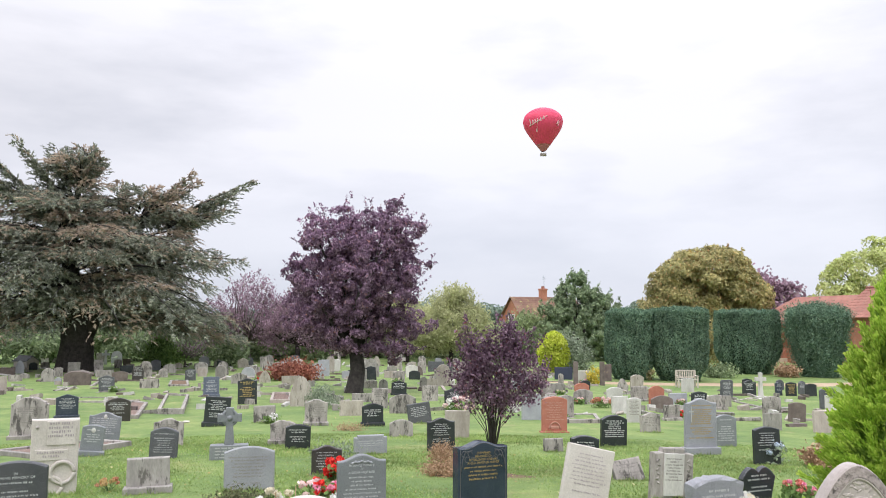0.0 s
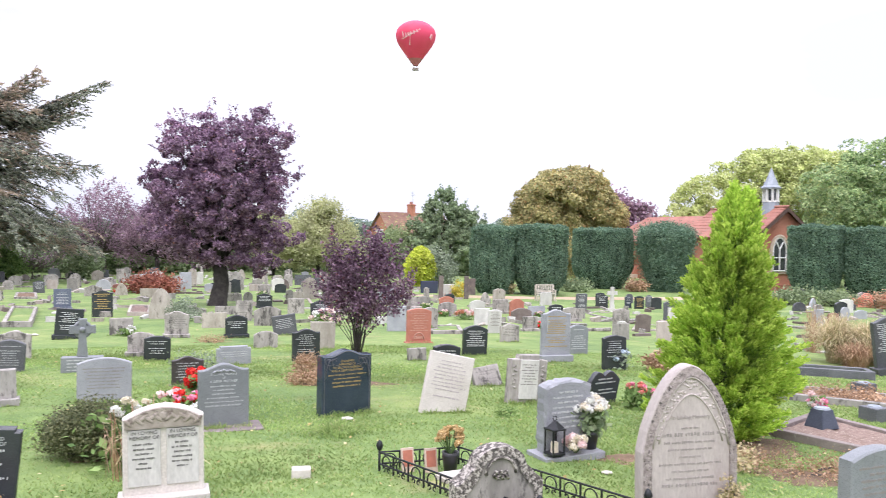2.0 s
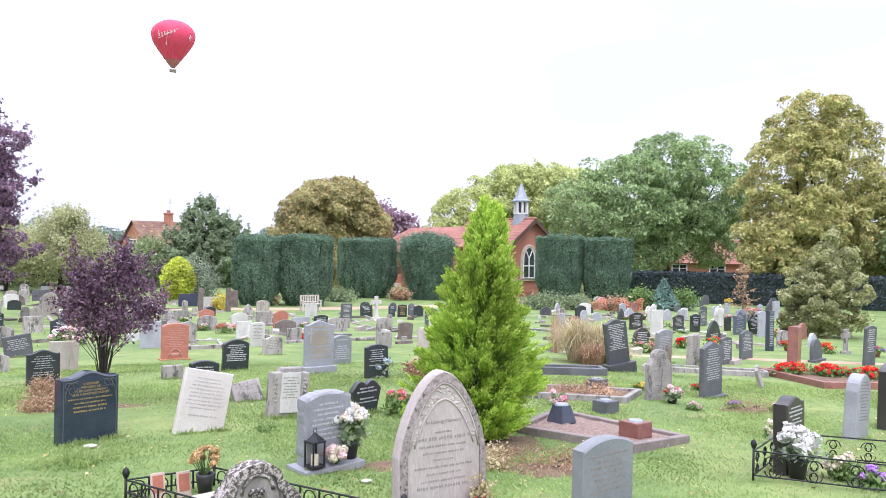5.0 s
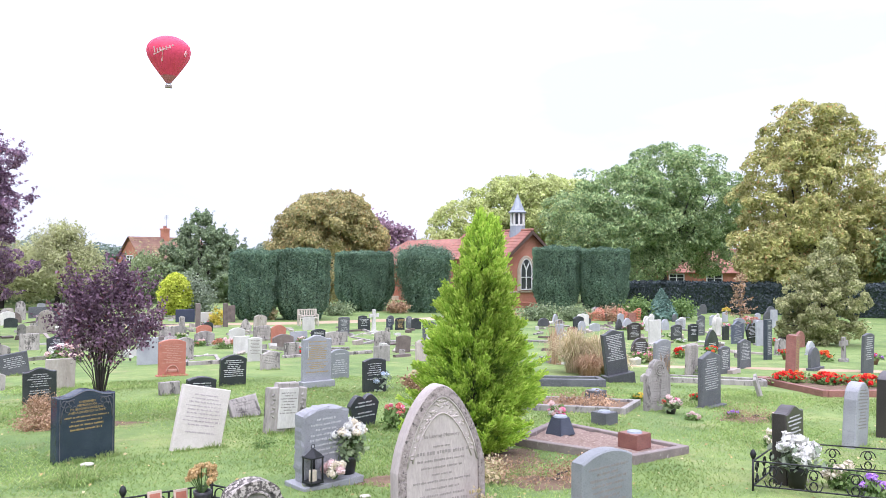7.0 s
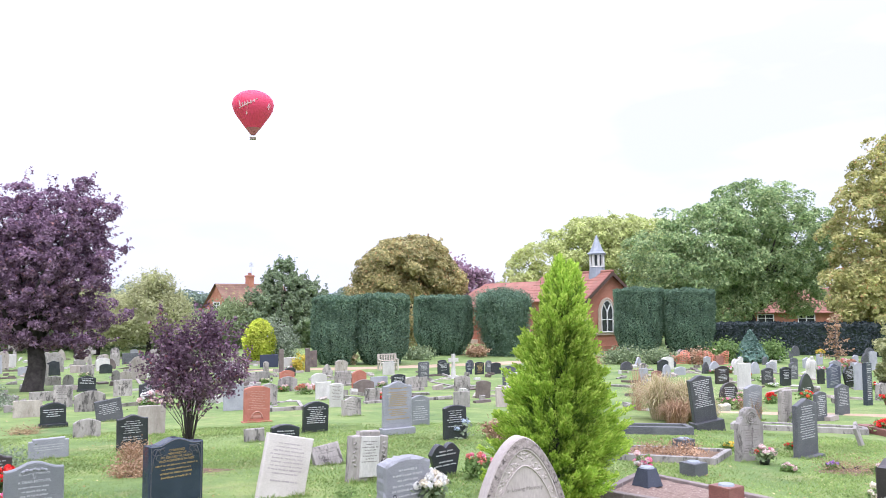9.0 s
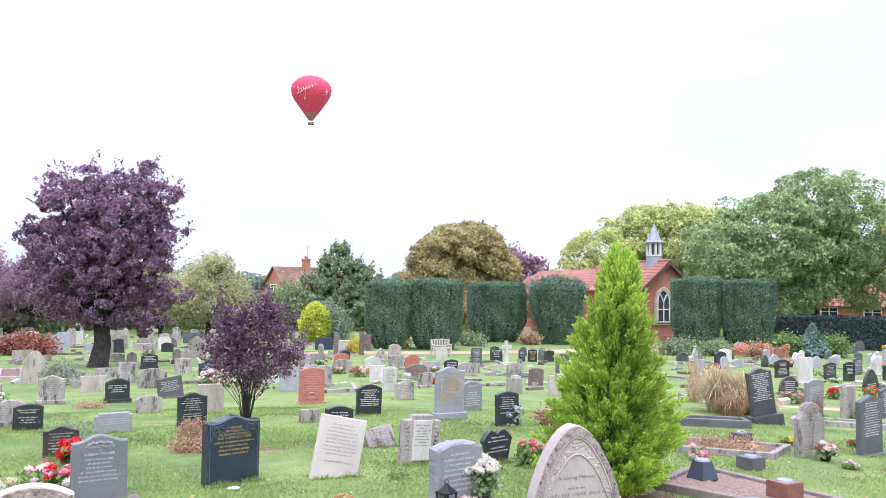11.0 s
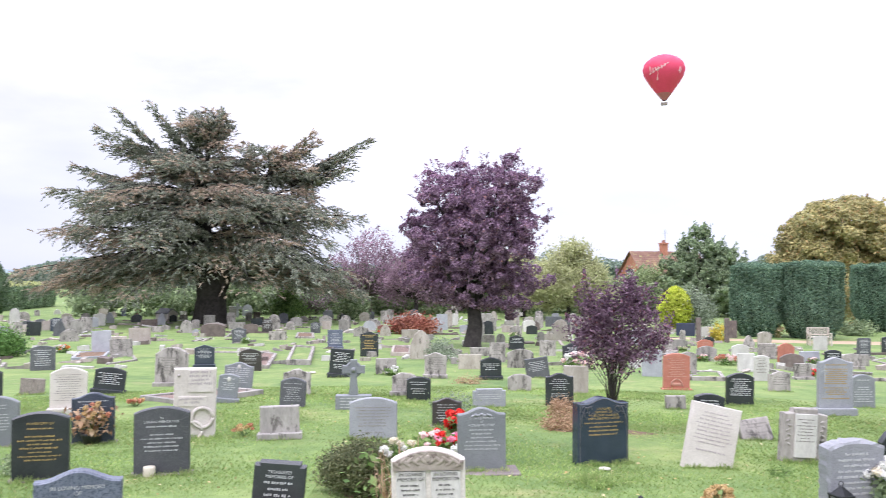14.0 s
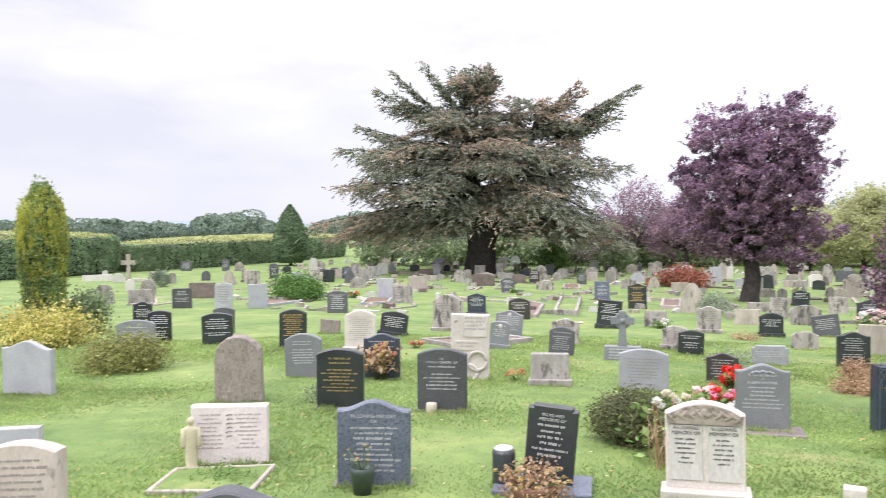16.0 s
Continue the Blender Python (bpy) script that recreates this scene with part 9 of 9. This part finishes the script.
bush("ground_ivy", -5.55, 7.75, 0.6, 0.17, DIMGREEN, 1500, 0.025, "green ivy at the foot of a rough stone", 312)
bush("ground_ivy", -5.0, 5.35, 0.35, 0.14, DIMGREEN, 700, 0.02, "green weeds beside a pale headstone", 313)
bush("weed_clump", 2.3, 9.0, 0.3, 0.08, FRESH, 500, 0.014, "green weeds at the foot of a cream stone", 314)
grass_clump(0.3, 8.05, 0.12, 0.2, BLADE, 160, 315, "uncut green grass at the foot of a stone")

for k, (px, py, w) in enumerate(((4.25, 6.3, 1.1), (4.75, 6.45, 0.7), (9.6, 8.8, 1.2), (3.95, 6.75, 0.8))):
    bush("leaf_litter", px, py, w, 0.06, DRY, 1500, 0.014, "dry leaf litter and weeds on bare soil", 350 + k, depth=w * 0.6, clump=0.1)

def grave_rubble():
    """Sunken kerb ends, broken slabs and small blocks among the old graves, too many and small to pick apart."""
    rng = np.random.default_rng(63)
    mats = [M["lichen"], M["limestone"], M["pinkst"], M["oldstone"], M["white"], M["brown"]]
    bm = bmesh.new()
    for az0, az1, r0, r1, count in ((8, 42, 25, 68, 330), (-10, 8, 24, 66, 170), (-26, -12, 24, 44, 60), (-48, -33, 22, 52, 90)):
        for k in range(count):
            a, r = radians(rng.uniform(az0, az1)), math.sqrt(rng.uniform(r0 ** 2, r1 ** 2))
            x, y = -math.sin(a) * r, math.cos(a) * r
            if math.hypot(x + 25, y - 54.7) < 2.5:
                continue
            long = rng.random() < 0.35
            sx, sy, sz = (rng.uniform(0.6, 1.5), 0.13, 0.1) if long else (rng.uniform(0.15, 0.45), rng.uniform(0.12, 0.35), rng.uniform(0.07, 0.24))
            turn = Euler((rng.normal() * 0.08, rng.normal() * 0.1, rng.uniform(-0.3, 0.5) + (math.pi / 2 if long and rng.random() < 0.5 else 0)))
            q = bmesh.ops.create_cube(bm, size=1, matrix=Matrix.LocRotScale((x, y, ground_z(x, y) + sz * 0.35), turn, (sx, sy, sz)))
            slot = int(rng.integers(len(mats)))
            for v in q["verts"]:
                v.co += Vector(rng.normal(size=3) * 0.012)
                for face in v.link_faces:
                    face.material_index = slot
    me = bpy.data.meshes.new("grave_rubble")
    bm.to_mesh(me)
    bm.free()
    for m in mats:
        me.materials.append(m)
    tagged(hang("grave_rubble", me), "broken kerb ends and small stones among old graves", "stones", kind="stuff")


grave_rubble()

# bare soil under shrubs and by the graves
for k, (px, py, w, d) in enumerate(((4.5, 7.5, 1.0, 0.8), (4.3, 6.25, 0.75, 0.5), (0.9, 11.6, 0.7, 0.5), (-1.7, 7.2, 0.6, 0.45), (0.0, 11.5, 0.5, 0.4), (2.9, 6.9, 0.35, 0.3), (9.6, 8.8, 0.9, 0.35))):
    rng = np.random.default_rng(400 + k)
    v, f = [(px, py, ground_z(px, py) + 0.03)], []
    n = 28
    for j in range(n):
        a = 2 * math.pi * j / n
        s = 1 + 0.22 * math.sin(3 * a + k) + rng.normal() * 0.07
        qx, qy = px + w * s * math.cos(a), py + d * s * math.sin(a)
        v.append((qx, qy, ground_z(qx, qy) - 0.02))
    f = [(0, 1 + j, 1 + (j + 1) % n) for j in range(n)]
    tagged(hang("soil_patch", mesh_of("soil_patch", v, f, SOIL, True)), "patch of bare brown soil and leaf litter", "soil", kind="structure")


def path(points, width, label):
    mat = bpy.data.materials.get("sandy_path") or surface("sandy_path", (0.42, 0.3, 0.2), (0.52, 0.4, 0.28), 0.95, 0.6, 20, 0.4)
    v, f = [], []
    n = 24
    for i in range(n + 1):
        t = i / n * (len(points) - 1)
        k = min(int(t), len(points) - 2)
        a, b = Vector(points[k]), Vector(points[k + 1])
        p, d = a.lerp(b, t - k), (b - a).normalized()
        s = Vector((-d.y, d.x))
        for u in (-1, -0.33, 0.33, 1):
            q = p + s * u * width / 2
            v.append((q.x, q.y, ground_z(q.x, q.y) + (0.045 if abs(u) < 1 else -0.01)))
    for i in range(n):
        for j in range(3):
            f.append((4 * i + j, 4 * i + j + 1, 4 * i + 5 + j, 4 * i + 4 + j))
    tagged(hang("path", mesh_of("path", v, f, mat, True)), label, "path", kind="structure")


path([(2.0, 47.5), (8.0, 46.8), (14.0, 46.6), (22.0, 48.0), (27.0, 50.0)], 2.6, "sandy footpath before the clipped yews")
path([(14.0, 17.5), (20.0, 15.6), (28.0, 12.5)], 0.4, "worn sandy track across the lawn")


def bench(x, y, rz):
    top = new("bench")
    top.matrix_basis = pose(x, y, ground_z(x, y), 0, 0, rz)
    tagged(top, "pale weathered slatted wooden park bench", "bench")
    wood = surface("weathered_pale_wood", (0.5, 0.45, 0.38), (0.66, 0.61, 0.53), 0.8, 6, 60, 0.3)
    for sx in (-0.52, 0.52):
        for yy, h in ((-0.22, 0.6), (0.25, 0.9)):
            part("leg", box(bmesh.new(), sx - 0.04, sx + 0.04, yy - 0.04, yy + 0.04, -0.05, h, 0.006), wood, top)
        part("arm", box(bmesh.new(), sx - 0.045, sx + 0.045, -0.28, 0.28, 0.6, 0.64, 0.006), wood, top)
    for k in range(4):
        part("seat_slat", box(bmesh.new(), -0.54, 0.54, -0.2 + k * 0.11, -0.11 + k * 0.11, 0.42, 0.45, 0.004), wood, top)
    for z in (0.5, 0.86):
        part("back_rail", box(bmesh.new(), -0.54, 0.54, 0.22, 0.27, z, z + 0.07, 0.005), wood, top)
    for k in range(10):
        x0 = -0.47 + k * 0.1
        part("back_slat", box(bmesh.new(), x0, x0 + 0.05, 0.23, 0.255, 0.57, 0.86), wood, top)


bench(13.3, 44.0, 0)
for px, py in ((7.23, 43.93), (8.74, 44.29)):
    o = part("gate_post", box(bmesh.new(), -0.12, 0.12, -0.12, 0.12, -0.2, 1.3, 0.02), M["brown"], None)
    o.location = (px, py, ground_z(px, py))
    tagged(o, "weathered brown square stone post by the path", "post")
o = part("sign_board", box(bmesh.new(), -0.55, 0.55, -0.05, 0.05, -0.1, 0.75, 0.02), plain("navy_board", (0.04, 0.05, 0.09), 0.6), None)
o.location = (7.4, 49.5, ground_z(7.4, 49.5) + 0.02)
tagged(o, "low dark blue board beside the golden shrub", "board")
bush("yellow_flowers", 8.45, 45.18, 0.8, 1.1, leafy("yellow_bloom", (0.35, 0.33, 0.05), (0.65, 0.55, 0.08), (0.8, 0.7, 0.15), 0.6, 0.3), 900, 0.08, "yellow flowering plants by the path", 311)

# orange mesh round a dug grave
for px, py, rz in ((33.2, 43.3, -30), (34.6, 42.4, -28)):
    v, f = [], []

    def sag(u, k):
        return (u, 0.12 * math.sin(u * 4 + k * 0.7 + px), (0.06 + 0.115 * k) * (0.8 + 0.22 * math.sin(u * 5.3 + px)))

    for k in range(8):
        tube(v, f, [sag(-1.0 + 0.1 * i, k) for i in range(21)], [0.03] * 21, 4)
    for i in range(11):
        tube(v, f, [sag(-1.0 + 0.2 * i, k) for k in range(8)], [0.024] * 8, 4)
    o = hang("safety_mesh", mesh_of("safety_mesh", v, f, plain("orange_plastic", (0.8, 0.3, 0.2), 0.6)))
    o.matrix_basis = pose(px, py, ground_z(px, py), 0, 0, rz)
    tagged(o, "orange plastic safety mesh round a grave", "barrier")


# ---- far rows of gravestones ----
def far_rows():
    rng = np.random.default_rng(77)
    kinds = ["lichen"] * 7 + ["limestone"] * 4 + ["pale"] * 3 + ["white"] * 2 + ["oldstone"] * 3 + ["slate"] * 2 + ["black"] * 2 + ["brown"]
    newer = ["black"] * 4 + ["slate"] * 3 + ["dark"] * 4 + ["white"] * 3 + ["pale"] * 3 + ["silver"] * 2 + ["lichen"] * 2 + ["redgran"]
    styles = ["half", "arch", "flat", "seg", "ogee", "peak", "shoulder", "gothic"]
    placed = []
    for az0, az1, r0, r1, count in ((13, 41, 48, 66, 46), (-3, 13, 44, 66, 52), (-14, -3, 38, 48, 6), (-49, -33, 44, 58, 26), (-60, -48, 30, 44, 8)):
        tries = 0
        while count and tries < 2000:
            tries += 1
            a, r = radians(rng.uniform(az0, az1)), math.sqrt(rng.uniform(r0 ** 2, r1 ** 2))
            x, y = -math.sin(a) * r, math.cos(a) * r
            if any(math.hypot(x - px, y - py) < 1.5 for px, py in placed) or math.hypot(x + 25, y - 54.7) < 3 or math.hypot(x + 4, y - 36) < 1.3 or math.hypot(x + 8.5, y - 46) < 2 or math.hypot(x - 32.2, y - 25.3) < 2.5:
                continue
            if any(abs(x - o.location.x) < 0.9 and abs(y - o.location.y) < 1.6 for o in STANDING):
                continue
            placed.append((x, y))
            kind = (newer if az1 < -30 else kinds)[rng.integers(len(newer if az1 < -30 else kinds))]
            stone(styles[rng.integers(len(styles))], kind, round(x, 2), round(y, 2), round(rng.uniform(0.5, 0.8), 2), round(rng.uniform(0.4, 0.9), 2), rz=round(rng.uniform(-5, 25) if a < 0.2 else math.degrees(a) * 0.75), th=0.12, lean=round(rng.normal() * 2.5, 1), ink="none")
            count -= 1



def far_flowers():
    rng = np.random.default_rng(91)
    spots = [o for o in bpy.data.objects if o.name.startswith("gravestone") and o.parent is None and 19 < math.hypot(o.location.x, o.location.y) < 48]
    cols = (["red"], ["pink", "white"], ["cream"], ["white"], ["rusty", "blush"], ["blush", "pink"])
    for k in range(14):
        o = spots[rng.integers(len(spots))]
        m = o.matrix_basis.to_3x3() @ Vector((rng.uniform(-0.3, 0.3), -0.3, 0))
        c = cols[rng.integers(len(cols))]
        flowers(o.location.x + m.x, o.location.y + m.y, rng.uniform(0.25, 0.5), rng.uniform(0.2, 0.4), c, 7, f"small bunch of {c[0]} flowers before a gravestone", 500 + k, None, 0.06, FRESH)



def merge_far(keep):
    """The farthest stones stand too close together to pick apart: they become one object."""
    tops = sorted((o for o in bpy.data.objects if o.name.startswith("gravestone") and o.parent is None), key=lambda o: math.hypot(o.location.x, o.location.y))
    verts, faces, mats, slot = [], [], [], []
    for o in tops[keep:]:
        for c in [c for c in bpy.data.objects if c.parent == o]:
            m = o.matrix_basis @ c.matrix_basis
            k = len(verts)
            verts.extend(tuple(m @ q.co) for q in c.data.vertices)
            faces.extend(tuple(k + i for i in p.vertices) for p in c.data.polygons)
            mat = c.data.materials[0]
            if mat not in mats:
                mats.append(mat)
            slot.extend([mats.index(mat)] * len(c.data.polygons))
            bpy.data.objects.remove(c)
        bpy.data.objects.remove(o)
    if faces:
        me = mesh_of("far_gravestones", verts, faces, mats[0])
        for mat in mats[1:]:
            me.materials.append(mat)
        me.polygons.foreach_set("material_index", slot)
        tagged(hang("far_gravestones", me), "far crowded rows of old weathered gravestones", "gravestones", kind="stuff")


def foot_grass():
    """Uncut blades round the feet of the near stones."""
    rng = np.random.default_rng(58)
    rows = []
    for o in [o for o in bpy.data.objects if o.name.startswith("gravestone") and o.parent is None]:
        r = math.hypot(o.location.x, o.location.y)
        if r > 21:
            continue
        slab = next(c for c in o.children if c.name.startswith("slab"))
        half = max(abs(q[0]) for q in slab.bound_box) + 0.03
        n = int(420 if r < 11 else 200)
        u, side = rng.uniform(-half, half, n), rng.choice((-1.0, -1.0, 1.0), n)
        p = np.stack([u, side * (0.09 + np.abs(rng.normal(size=n)) * 0.05)], 1)
        c, q = math.cos(o.matrix_basis.to_euler().z), math.sin(o.matrix_basis.to_euler().z)
        x, y = o.location.x + p[:, 0] * c - p[:, 1] * q, o.location.y + p[:, 0] * q + p[:, 1] * c
        h = rng.uniform(0.03, 0.085, n) * (0.6 + 0.5 * np.sin(u * 9 + r) ** 2)
        rr = np.hypot(x, y)
        z = -(0.052 + 0.012 * x / rr) * rr - 0.005
        w = rng.uniform(0.003, 0.006, n) * (1 + 0.04 * r)
        th = rng.uniform(0, 6.3, n)
        dx, dy = np.cos(th) * w, np.sin(th) * w
        rows.append(np.stack([np.stack([x - dx, y - dy, z], 1), np.stack([x + dx, y + dy, z], 1), np.stack([x + rng.normal(size=n) * 0.4 * h, y + rng.normal(size=n) * 0.4 * h, z + h], 1)], 1))
    tagged(hang("long_grass", quads("long_grass", np.concatenate(rows), BLADE, 3)), "longer uncut grass at the feet of gravestones", "grass", kind="stuff")


foot_grass()
STANDING = [o for o in bpy.data.objects if o.name.startswith("gravestone")]
far_rows()
merge_far(292)
far_flowers()
